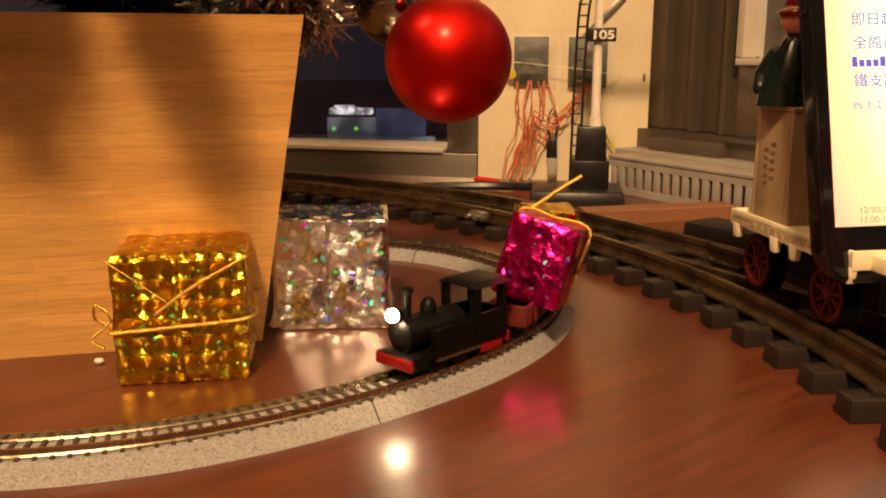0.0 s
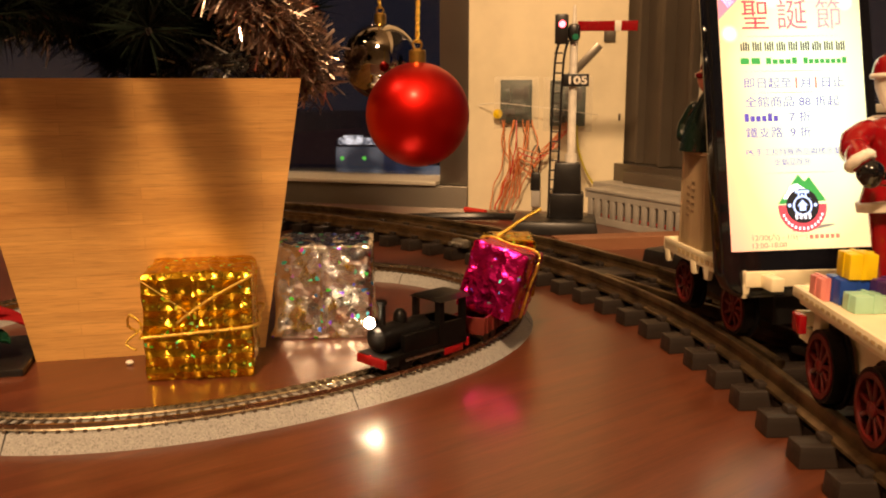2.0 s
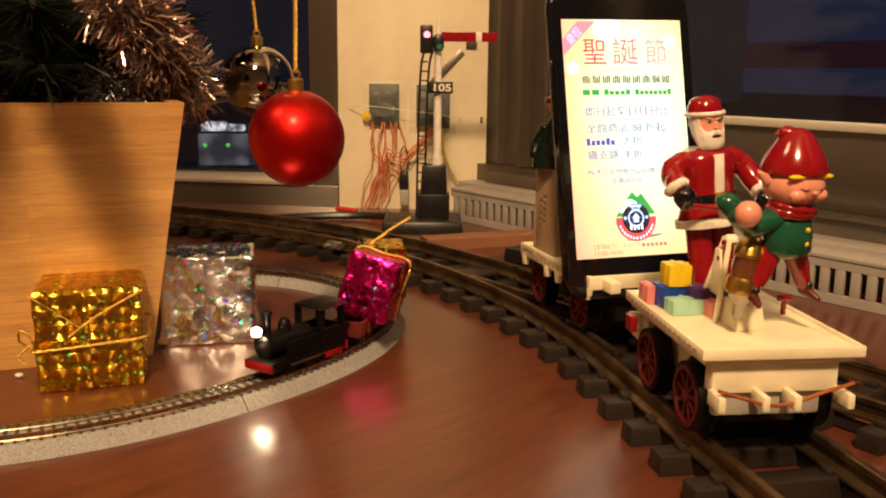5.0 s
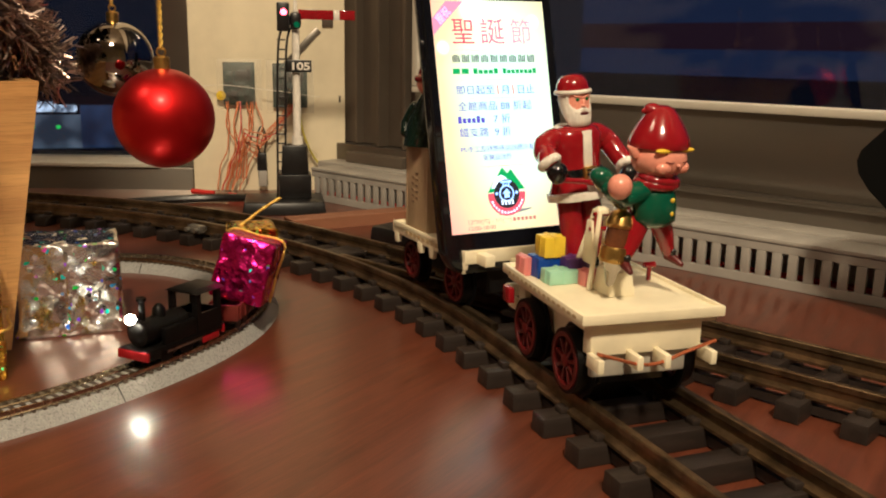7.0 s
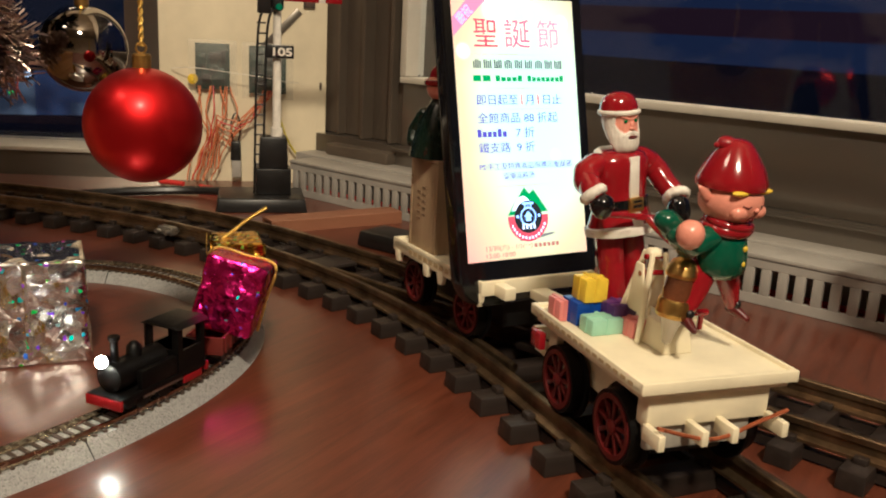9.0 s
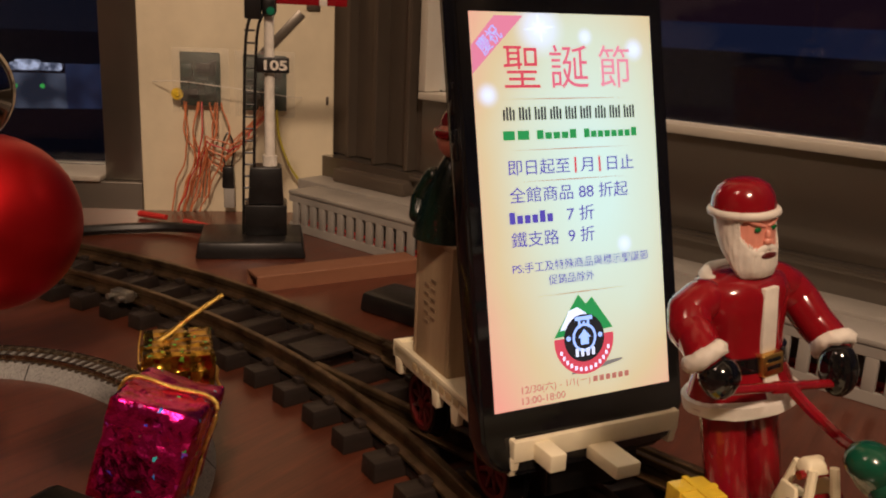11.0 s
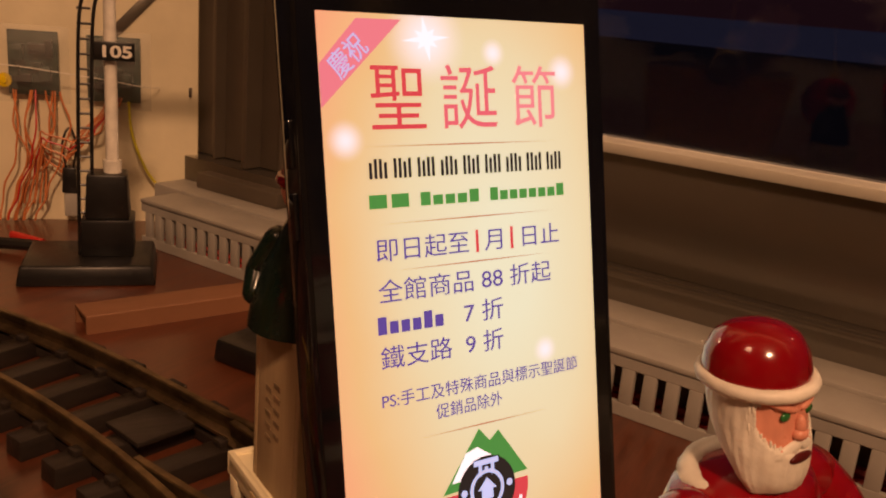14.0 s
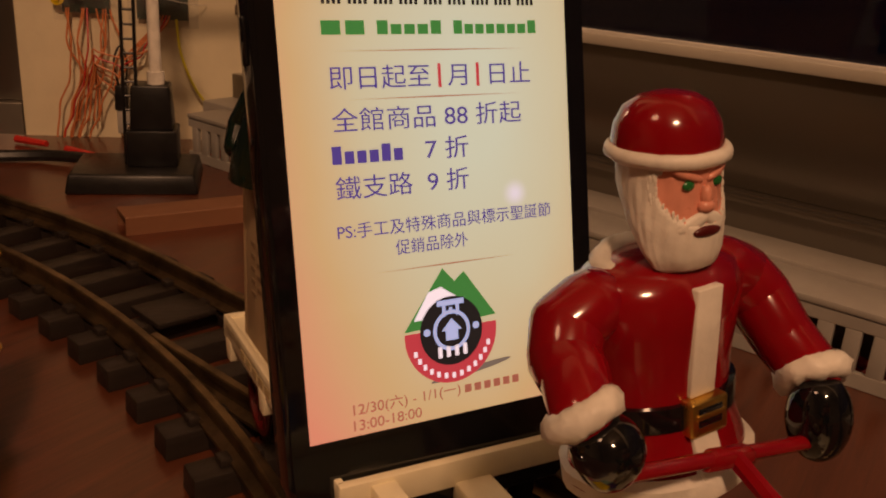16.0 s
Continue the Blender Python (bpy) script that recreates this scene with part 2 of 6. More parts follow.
PINK_FOIL = foil_mat("magenta_foil", (0.78, 0.02, 0.25), 0.02, 190.0, 0.42, 260.0, 0.14, 900.0, 0.16, 0.34, (0.5, 1.0))
GOLD_CORD = mat("gold_cord", (0.96, 0.66, 0.14), 0.36, 1.0, var=0.2, scale=900.0, bump=0.6, bump_scale=1600.0)
RED_BALL = mat("satin_red_bauble", (0.54, 0.010, 0.007), 0.42, 0.95, coat=0.14, var=0.05, scale=40.0, bump=0.03, bump_scale=1500.0, rough_var=0.04)
DIM_SILVER = mat("dim_silver_tinsel", (0.50, 0.48, 0.46), 0.24, 1.0, var=0.2, scale=120.0)
RED_BALL.node_tree.nodes["Principled BSDF"].inputs["Coat Roughness"].default_value = 0.22
CHROME = mat("smoked_mirror", (0.36, 0.33, 0.30), 0.05, 1.0, var=0.05, scale=30.0, rough_var=0.03)
BRASS = mat("polished_brass", (0.86, 0.55, 0.14), 0.30, 1.0, var=0.15, scale=160.0)
CREAM = mat("cream_model_plastic", (0.86, 0.78, 0.55), 0.42, var=0.06, scale=50.0, bump=0.03)
RED = mat("glossy_red_paint", (0.26, 0.006, 0.009), 0.16, coat=0.5, var=0.06, scale=120.0, rough_var=0.05)
DRED = mat("dark_red_plastic", (0.095, 0.007, 0.006), 0.35, var=0.15, scale=120.0)
WHITE = mat("white_model_paint", (0.80, 0.75, 0.66), 0.45, var=0.08, scale=160.0, bump=0.14, bump_scale=700.0)
LOCO = mat("sooty_black", (0.004, 0.0035, 0.0035), 0.42, var=0.2, scale=200.0, bump=0.1, bump_scale=900.0)
LOCO.node_tree.nodes["Principled BSDF"].inputs["Specular IOR Level"].default_value = 0.18
MATT = mat("matt_black", (0.004, 0.004, 0.004), 0.62, var=0.1, scale=60.0)
MATT.node_tree.nodes["Principled BSDF"].inputs["Specular IOR Level"].default_value = 0.1
SKIN = mat("flesh_model_paint", (0.82, 0.33, 0.23), 0.3, var=0.08, scale=120.0, coat=0.2)
GREEN = mat("dark_green_model_paint", (0.008, 0.085, 0.045), 0.2, var=0.1, scale=120.0, coat=0.3)
GREEN_DARK = mat("black_green_model_paint", (0.003, 0.012, 0.008), 0.25, var=0.1, scale=120.0, coat=0.2)
BLACK = mat("black_plastic", (0.012, 0.011, 0.011), 0.35, var=0.2, scale=80.0, bump=0.05)
GLOSS_BLACK = mat("glossy_black", (0.006, 0.006, 0.007), 0.08, var=0.1, scale=60.0, coat=0.5, rough_var=0.04)
YELLOW = mat("yellow_paint", (0.80, 0.56, 0.015), 0.35, var=0.08, scale=100.0)
BLUE = mat("blue_paint", (0.01, 0.06, 0.36), 0.35, var=0.08, scale=100.0)
PURPLE = mat("dark_purple_paint", (0.09, 0.035, 0.19), 0.3, var=0.08, scale=100.0)
MINT = mat("mint_paint", (0.36, 0.66, 0.50), 0.4, var=0.06, scale=100.0)
ROSE = mat("rose_paint", (0.72, 0.24, 0.22), 0.4, var=0.06, scale=100.0)
LETTER = mat("pale_brown_lettering", (0.50, 0.38, 0.20), 0.6)
BROWN = mat("brown_card", (0.25, 0.105, 0.05), 0.6, var=0.12, scale=30.0, stretch=(0.2, 1, 1))
CRATE = grain_mat("crate_wood", (0.46, 0.34, 0.20), (0.30, 0.21, 0.115), 2, 0.6, 0.0, wave=60.0)
STENCIL = mat("faded_brown_stencil", (0.26, 0.17, 0.095), 0.6, var=0.2, scale=300.0)
WAGON_RED = mat("brown_red_wagon", (0.14, 0.020, 0.014), 0.4, var=0.15, scale=120.0)
PALE_METAL = mat("pale_motor_plate", (0.56, 0.53, 0.45), 0.4, 0.3, var=0.12, scale=90.0)
GREY_METAL = mat("grey_metal_tank", (0.36, 0.34, 0.30), 0.3, 0.8, var=0.15, scale=60.0)
AMBER = mat("brown_lantern_glass", (0.16, 0.055, 0.020), 0.12, var=0.2, scale=200.0, coat=0.6)
EYE_GREEN = mat("green_eye_paint", (0.01, 0.16, 0.04), 0.2, coat=0.4)
COPPER = mat("copper_wire", (0.55, 0.16, 0.06), 0.3, 0.6, var=0.1, scale=200.0)
ORANGE = mat("orange_wire", (0.62, 0.20, 0.07), 0.45, var=0.1, scale=200.0)
WIRE_YELLOW = mat("yellow_wire", (0.66, 0.58, 0.04), 0.4, var=0.08, scale=200.0)
WIRE_RED = mat("red_wire", (0.55, 0.03, 0.02), 0.4, var=0.08, scale=200.0)
WIRE_GREEN = mat("green_wire", (0.02, 0.22, 0.10), 0.4, var=0.08, scale=200.0)
PCB = mat("green_circuit_board", (0.008, 0.040, 0.030), 0.4, var=0.3, scale=260.0, bump=0.2)
FIR = mat("dark_fir_needles", (0.004, 0.010, 0.005), 0.85, var=0.3, scale=60.0)
FIR.node_tree.nodes["Principled BSDF"].inputs["Specular IOR Level"].default_value = 0.15
LEAF_RED = mat("red_leaf_cloth", (0.50, 0.010, 0.018), 0.65, var=0.12, scale=200.0, bump=0.3, bump_scale=1200.0)
TINSEL = mat("rose_silver_tinsel", (0.68, 0.52, 0.45), 0.30, 1.0, var=0.25, scale=120.0)
BARK = mat("brown_stem", (0.022, 0.015, 0.010), 0.8, var=0.3, scale=80.0, bump=0.4)
PANE = glass_mat("window_glass")
FILM = mat("clear_film", (0.75, 0.72, 0.66), 0.12, var=0.04, scale=40.0)
FILM.node_tree.nodes["Principled BSDF"].inputs["Alpha"].default_value = 0.17

# ---- mesh helpers ----


def mesh_ob(name, bm, material=None, parent=None, label="", smooth=True, angle=40):
    me = bpy.data.meshes.new(name)
    bmesh.ops.recalc_face_normals(bm, faces=bm.faces[:])
    bm.to_mesh(me)
    bm.free()
    for m in material if isinstance(material, (list, tuple)) else [material]:
        me.materials.append(m)
    if smooth:
        me.shade_smooth()
        me.set_sharp_from_angle(angle=radians(angle))
    ob = new(name, me)
    if parent:
        ob.parent = parent
    if label:
        ob["label"] = label
    return ob


def part(name, bm, material, parent, label="", smooth=True, angle=40):
    return mesh_ob(name, bm, material, parent, label, smooth, angle)


def thing(name, m, label, category, group="", kind=""):
    ob = new(name)
    ob.empty_display_size = 0.01
    ob.matrix_world = m
    return tagged(ob, label, category, group, kind)


def box(bm, x0, x1, y0, y1, z0, z1, bevel=0.0, m=None, mi=0, top=None):
    """A block; top: (dx, dy) by which the top face is narrower on each side."""
    r = bmesh.ops.create_cube(bm, size=1.0)["verts"]
    for v in r:
        up = v.co.z > 0
        v.co = Vector((x0 if v.co.x < 0 else x1, y0 if v.co.y < 0 else y1, z1 if up else z0))
        if top and up:
            v.co.x += top[0] if v.co.x < (x0 + x1) / 2 else -top[0]
            v.co.y += top[1] if v.co.y < (y0 + y1) / 2 else -top[1]
    faces = list({f for v in r for f in v.link_faces})
    if bevel:
        edges = list({e for v in r for e in v.link_edges})
        q = bmesh.ops.bevel(bm, geom=edges, offset=bevel, segments=2, affect="EDGES", profile=0.5)
        r = list({v for f in q["faces"] for v in f.verts} | {v for v in r if v.is_valid})
        faces = list({f for v in r for f in v.link_faces})
    if m is not None:
        bmesh.ops.transform(bm, matrix=m, verts=[v for v in r if v.is_valid])
    for f in faces:
        if f.is_valid:
            f.material_index = mi
    return r


def lathe(bm, profile, seg=24, m=None, mi=0, sx=1.0, sy=1.0):
    """Turns (radius, height) pairs round the z axis."""
    rings = []
    for r, z in profile:
        if r < 1e-6:
            rings.append([bm.verts.new((0, 0, z))])
        else:
            rings.append([bm.verts.new((r * sx * math.cos(2 * math.pi * k / seg), r * sy * math.sin(2 * math.pi * k / seg), z)) for k in range(seg)])
    for a, b in zip(rings, rings[1:]):
        for k in range(seg):
            j = (k + 1) % seg
            q = [a[k % len(a)], a[j % len(a)], b[j % len(b)], b[k % len(b)]]
            q = list(dict.fromkeys(q))
            if len(q) > 2:
                bm.faces.new(q).material_index = mi
    verts = [v for r in rings for v in r]
    if m is not None:
        bmesh.ops.transform(bm, matrix=m, verts=verts)
    return verts


def ball(bm, c, r, seg=16, m=None, mi=0, s=(1, 1, 1)):
    n = seg // 2
    vs = lathe(bm, [(r * math.sin(math.pi * k / n), -r * math.cos(math.pi * k / n)) for k in range(n + 1)], seg, None, mi)
    bmesh.ops.transform(bm, matrix=Matrix.Translation(c) @ (m or Matrix()) @ Matrix.Diagonal((*s, 1)), verts=vs)
    return vs


def rod(bm, a, b, r, r2=None, seg=10, mi=0, caps=True):
    """A round bar from a to b; rounded ends when caps is 'round'."""
    a, b = Vector(a), Vector(b)
    d = b - a
    L = d.length
    r2 = r if r2 is None else r2
    prof = [(0, 0), (r, 0), (r2, L), (0, L)]
    if caps == "round":
        prof = [(r * math.sin(k * math.pi / 8), -r * math.cos(k * math.pi / 8)) for k in range(5)] + [(r2 * math.cos(k * math.pi / 8), L + r2 * math.sin(k * math.pi / 8)) for k in range(5)]
    return lathe(bm, prof, seg, Matrix.Translation(a) @ d.to_track_quat("Z", "Y").to_matrix().to_4x4(), mi)


def tube(bm, pts, r, seg=6, mi=0):
    """A bent wire through the points (smoothed)."""
    pts = [Vector(p) for p in pts]
    fine = []
    for i in range(len(pts) - 1):
        p0, p1, p2, p3 = pts[max(i - 1, 0)], pts[i], pts[i + 1], pts[min(i + 2, len(pts) - 1)]
        for k in range(6):
            u = k / 6
            fine.append(0.5 * ((2 * p1) + (p2 - p0) * u + (2 * p0 - 5 * p1 + 4 * p2 - p3) * u * u + (3 * p1 - p0 - 3 * p2 + p3) * u ** 3))
    fine.append(pts[-1])
    rings = []
    for i, p in enumerate(fine):
        d = fine[min(i + 1, len(fine) - 1)] - fine[max(i - 1, 0)]
        q = d.to_track_quat("Z", "Y")
        rings.append([bm.verts.new(p + q @ Vector((r * math.cos(2 * math.pi * k / seg), r * math.sin(2 * math.pi * k / seg), 0))) for k in range(seg)])
    for a, b in zip(rings, rings[1:]):
        for k in range(seg):
            bm.faces.new([a[k], a[(k + 1) % seg], b[(k + 1) % seg], b[k]]).material_index = mi
    for r_, flip in ((rings[0], True), (rings[-1], False)):
        bm.faces.new(r_[::-1] if flip else r_).material_index = mi


def ring(bm, c, R, r, m=None, seg=20, sub=8, mi=0, sx=1, sy=1):
    vs = []
    g = []
    for i in range(seg):
        a = 2 * math.pi * i / seg
        row = []
        for k in range(sub):
            b = 2 * math.pi * k / sub
            row.append(bm.verts.new(((R + r * math.cos(b)) * math.cos(a) * sx, (R + r * math.cos(b)) * math.sin(a) * sy, r * math.sin(b))))
        g.append(row)
        vs += row
    for i in range(seg):
        for k in range(sub):
            bm.faces.new([g[i][k], g[(i + 1) % seg][k], g[(i + 1) % seg][(k + 1) % sub], g[i][(k + 1) % sub]]).material_index = mi
    bmesh.ops.transform(bm, matrix=Matrix.Translation(c) @ (m or Matrix()), verts=vs)
    return vs


def sweep(bm, line, profile, closed=False, mi=0):
    """Draws a closed (side, up) profile along a line of (x, y, heading) rows; side is to the right of the way."""
    rings = []
    for x, y, h in line:
        sx, sy = math.sin(h), -math.cos(h)
        rings.append([bm.verts.new((x + u * sx, y + u * sy, v)) for u, v in profile])
    n = len(profile)
    for a, b in zip(rings, rings[1:] + ([rings[0]] if closed else [])):
        for k in range(n):
            bm.faces.new([a[k], b[k], b[(k + 1) % n], a[(k + 1) % n]]).material_index = mi
    if not closed:
        bm.faces.new(rings[0])
        bm.faces.new(rings[-1][::-1])


def slab(bm, outline, z0, z1, mi=0, bevel=0.0):
    """An upright prism over a flat outline of (x, y)."""
    lo = [bm.verts.new((x, y, z0)) for x, y in outline]
    hi = [bm.verts.new((x, y, z1)) for x, y in outline]
    n = len(outline)
    fs = [bm.faces.new(lo[::-1]), bm.faces.new(hi)]
    for k in range(n):
        fs.append(bm.faces.new([lo[k], lo[(k + 1) % n], hi[(k + 1) % n], hi[k]]))
    for f in fs:
        f.material_index = mi
    if bevel:
        bmesh.ops.bevel(bm, geom=[e for e in fs[1].edges] + [e for e in fs[0].edges], offset=bevel, segments=2, affect="EDGES", profile=0.5)


def words(name, text, m, size, material, parent, width=0.0, bold=0.0, align="LEFT"):
    """Writing, as a mesh; width: squeezes the line to that length."""
    cu = bpy.data.curves.new(name, "FONT")
    cu.body, cu.size, cu.extrude, cu.offset, cu.align_x = text, size, 0.00004, bold, align
    ob = bpy.data.objects.new(name, cu)
    scene.collection.objects.link(ob)
    bpy.context.view_layer.update()
    me = bpy.data.meshes.new_from_object(ob.evaluated_get(bpy.context.evaluated_depsgraph_get()))
    scene.collection.objects.unlink(ob)
    bpy.data.objects.remove(ob)
    me.materials.clear()
    me.materials.append(material)
    out = new(name, me)
    s = 1.0
    if width and me.vertices:
        xs = [v.co.x for v in me.vertices]
        s = width / (max(xs) - min(xs))
    out.matrix_world = m @ Matrix.Diagonal((s, 1, 1, 1))
    out.parent = parent
    return out

# ---- the setting ----
# right window wall: origin on the duct's front, x along the wall away from the camera, y out through the wall
W_O, W_D = Vector((0.2619, 0.4374, 0)), Vector((-0.4945, 0.8692, 0))
W_N = Vector((0.8692, 0.4945, 0))
WALL = Matrix((( W_D.x, W_N.x, 0, W_O.x), (W_D.y, W_N.y, 0, W_O.y), (0, 0, 1, 0), (0, 0, 0, 1)))
# cream column: origin at its left foot, x along its face, y into it
C_O, C_D = Vector((0.033, 0.744, 0)), Vector((0.9811, -0.1934, 0))
COL = Matrix(((C_D.x, 0.1934, 0, C_O.x), (C_D.y, 0.9811, 0, C_O.y), (0, 0, 1, 0), (0, 0, 0, 1)))
# back window wall: origin at the column's left foot, x along it to the left, y out
B_D = Vector((-0.96, 0.28, 0))
BACK = Matrix(((B_D.x, 0.28, 0, C_O.x), (B_D.y, 0.96, 0, C_O.y), (0, 0, 1, 0), (0, 0, 0, 1)))


def built(name, bm, material, m=None, kind="structure", label="", category="", smooth=True):
    ob = mesh_ob(name, bm, material, None, label, smooth)
    if m is not None:
        ob.matrix_world = m
    return tagged(ob, label, category, "", kind)


CEIL = 1.65
FLOOR = -0.75

bm = bmesh.new()
table_line = [(-1.0, -0.42), (0.62, -0.42), tuple((WALL @ Vector((-0.78, 0.03, 0))).to_2d()), tuple((WALL @ Vector((0.30, 0.03, 0))).to_2d()), (0.17, 0.72), (0.033, 0.747), tuple((BACK @ Vector((1.05, 0.003, 0))).to_2d())]
slab(bm, table_line, -0.035, 0.0, bevel=0.002)
table = thing("table", Matrix(), "reddish-brown lacquered wooden table with a glossy top", "table")
part("tabletop", bm, TABLE, table)
for x, y in ((-0.9, -0.35), (0.5, -0.35), (-0.85, 0.85), (0.12, 0.62)):
    bm = bmesh.new()
    box(bm, x - 0.025, x + 0.025, y - 0.025, y + 0.025, FLOOR, -0.036, 0.004)
    part("leg", bm, TABLE, table)

bm = bmesh.new()
slab(bm, [(-2.2, -2.2), (1.6, -2.2), (1.6, 1.6), (-2.2, 1.6)], FLOOR - 0.05, FLOOR)
built("floor", bm, FLOORM)
bm = bmesh.new()
slab(bm, [(-2.2, -2.2), (1.6, -2.2), (1.6, 1.6), (-2.2, 1.6)], CEIL, CEIL + 0.05)
built("ceiling", bm, PLAIN)
for name, (x0, x1, y0, y1) in {"wall_south": (-2.2, 1.6, -2.25, -2.2), "wall_west": (-2.25, -2.2, -2.2, 1.6)}.items():
    bm = bmesh.new()
    box(bm, x0, x1, y0, y1, FLOOR, CEIL)
    built(name, bm, PLAIN)

# right wall: low metal panel, sill, strips and glass
bm = bmesh.new()
S0, S1 = -2.6, 0.197
box(bm, S0, 0.2915, 0.05, 0.11, FLOOR, 0.0450)
box(bm, S0, S1, 0.056, 0.11, 0.0450, 0.0955, 0.0008)
box(bm, S0, S1, 0.0455, 0.06, 0.0415, 0.0445, 0.0007)
built("wall_east", bm, STEEL, WALL)
bm = bmesh.new()
box(bm, S0, 0.2915, 0.0265, 0.05, -0.005, 0.0300, 0.001)
built("window_sill_east", bm, DUCT, WALL)
bm = bmesh.new()
box(bm, S0, S1, 0.0515, 0.075, 0.0955, 0.1004, 0.0008)
box(bm, S1 - 0.0065, S1, 0.0515, 0.075, 0.1008, 0.9, 0.0008)
built("window_trim_east", bm, TRIM, WALL)
bm = bmesh.new()
for a, b, o in ((0.197, 0.205, 0.060), (0.205, 0.209, 0.052), (0.209, 0.237, 0.064), (0.237, 0.241, 0.052), (0.241, 0.272, 0.066), (0.272, 0.275, 0.058), (0.275, 0.3060, 0.064)):
    box(bm, a, b, o, 0.11, 0.0455, CEIL, 0.0006)
box(bm, 0.197, 0.268, 0.040, 0.066, 0.030, 0.0395, 0.0008)
built("window_frame_east", bm, STEEL_DARK, WALL)
bm = bmesh.new()
box(bm, S0, S1 - 0.0065, 0.066, 0.070, 0.1008, 0.9)
pane = built("window_1", bm, PANE, WALL)
pane.visible_shadow = False
bm = bmesh.new()
box(bm, S0, S1, 0.05, 0.11, 0.9, CEIL)
built("wall_above_window_east", bm, PLAIN, WALL)

# slotted cable duct along the foot of the wall
bm = bmesh.new()
PITCH, SLOT = 0.00925, 0.0037
DL, DR = -0.62, 0.268
box(bm, DL, DR, 0.0, 0.0025, 0.0, 0.0058, 0.0004)
box(bm, DL, DR, 0.0, 0.0025, 0.0206, 0.0255, 0.0004)
box(bm, DL, DR, 0.0026, 0.0262, 0.0, 0.0016)
box(bm, DL, DR, 0.0236, 0.0262, 0.0018, 0.0255)
duct = thing("cable_duct", WALL, "grey slotted plastic cable duct along the wall foot", "cable duct")
part("channel", bm, DUCT, duct, smooth=False)
bm = bmesh.new()
box(bm, DL, DR, -0.0008, 0.0262, 0.0257, 0.0285, 0.0009)
part("lid", bm, DUCT, duct)
finger = None
k = 0
s = DL
while s < DR - PITCH:
    if finger is None:
        bm = bmesh.new()
        box(bm, 0, PITCH - SLOT, 0.0, 0.0025, 0.0056, 0.0208, 0.0004)
        finger = part("finger", bm, DUCT, duct)
        finger.location = (s, 0, 0)
    else:
        f = new("finger", finger.data)
        f.parent = duct
        f.location = (s, 0, 0)
    s += PITCH
for o, z in ((0.008, 0.0032), (0.013, 0.0032), (0.018, 0.0032), (0.0105, 0.0060)):
    bm = bmesh.new()
    rod(bm, (DL + 0.01, o, z), (DR - 0.01, o, z), 0.0016, seg=6)
    tagged(built("duct_wire", bm, WIRE_RED, WALL, kind=""), "red wire lying inside the slotted duct", "cable", "duct wires")

# cream column
bm = bmesh.new()
box(bm, 0.0, 0.1395, 0.0, 0.12, FLOOR, CEIL, 0.0015)
built("wall_column", bm, PAINT, COL)

# back window wall
bm = bmesh.new()
box(bm, 0.0005, 2.3, 0.0, 0.09, FLOOR, 0.0205, 0.0008)
box(bm, 0.0005, 0.0295, 0.008, 0.09, 0.0207, CEIL, 0.0012)
built("wall_north", bm, STEEL, BACK)
bm = bmesh.new()
box(bm, 0.030, 2.3, -0.003, 0.06, 0.0207, 0.0245, 0.0008)
built("window_sill_north", bm, TRIM, BACK)
bm = bmesh.new()
box(bm, 0.0297, 2.3, 0.045, 0.049, 0.0247, 0.9)
pane = built("window_2", bm, PANE, BACK)
pane.visible_shadow = False
bm = bmesh.new()
box(bm, 0.0297, 2.3, 0.008, 0.09, 0.9, CEIL)
built("wall_above_window_north", bm, PLAIN, BACK)

# the night outside


def blotch_mat(name, dark, light, scale):
    """Blurred lit shop front far outside."""
    m = glow_mat(name, light, 1.0)
    t = m.node_tree
    co = t.nodes.new("ShaderNodeTexCoord")
    nz = node(t, "ShaderNodeTexNoise", Scale=scale, Detail=1.0)
    t.links.new(co.outputs["Object"], nz.inputs["Vector"])
    r = t.nodes.new("ShaderNodeValToRGB")
    r.color_ramp.elements[0].position, r.color_ramp.elements[0].color = 0.36, (*dark, 1)
    r.color_ramp.elements[1].position, r.color_ramp.elements[1].color = 0.62, (*light, 1)
    t.links.new(nz.outputs["Fac"], r.inputs[0])
    t.links.new(r.outputs[0], t.nodes["Emission"].inputs["Color"])
    return m


NIGHT = glow_mat("night_blue", (0.013, 0.017, 0.035), 1.0)
NIGHT_NORTH = glow_mat("night_grey", (0.008, 0.009, 0.014), 1.0)
NIGHT_RED = glow_mat("night_dark_red", (0.017, 0.007, 0.010), 1.0)
NIGHT_BLACK = glow_mat("night_black", (0.003, 0.003, 0.005), 1.0)
SHOP = blotch_mat("lit_shop", (0.025, 0.030, 0.038), (0.12, 0.13, 0.14), 6.0)
SHOP_BLUE = blotch_mat("dim_blue_front", (0.012, 0.016, 0.030), (0.030, 0.040, 0.070), 6.0)
SHOP_SIGN = blotch_mat("lit_shop_sign", (0.10, 0.11, 0.13), (0.85, 0.87, 0.88), 22.0)
LAMP_GREEN = glow_mat("green_lamp", (0.1, 0.8, 0.1), 0.8)
FAR = W_O + W_N * 6.0


def far_panel(name, a, b, z0, z1, material, off=0.0):
    bm = bmesh.new()
    p = [Vector((a[0], a[1], z0)), Vector((b[0], b[1], z0)), Vector((b[0], b[1], z1)), Vector((a[0], a[1], z1))]
    bm.faces.new([bm.verts.new(v) for v in p])
    return built(name, bm, material, smooth=False)


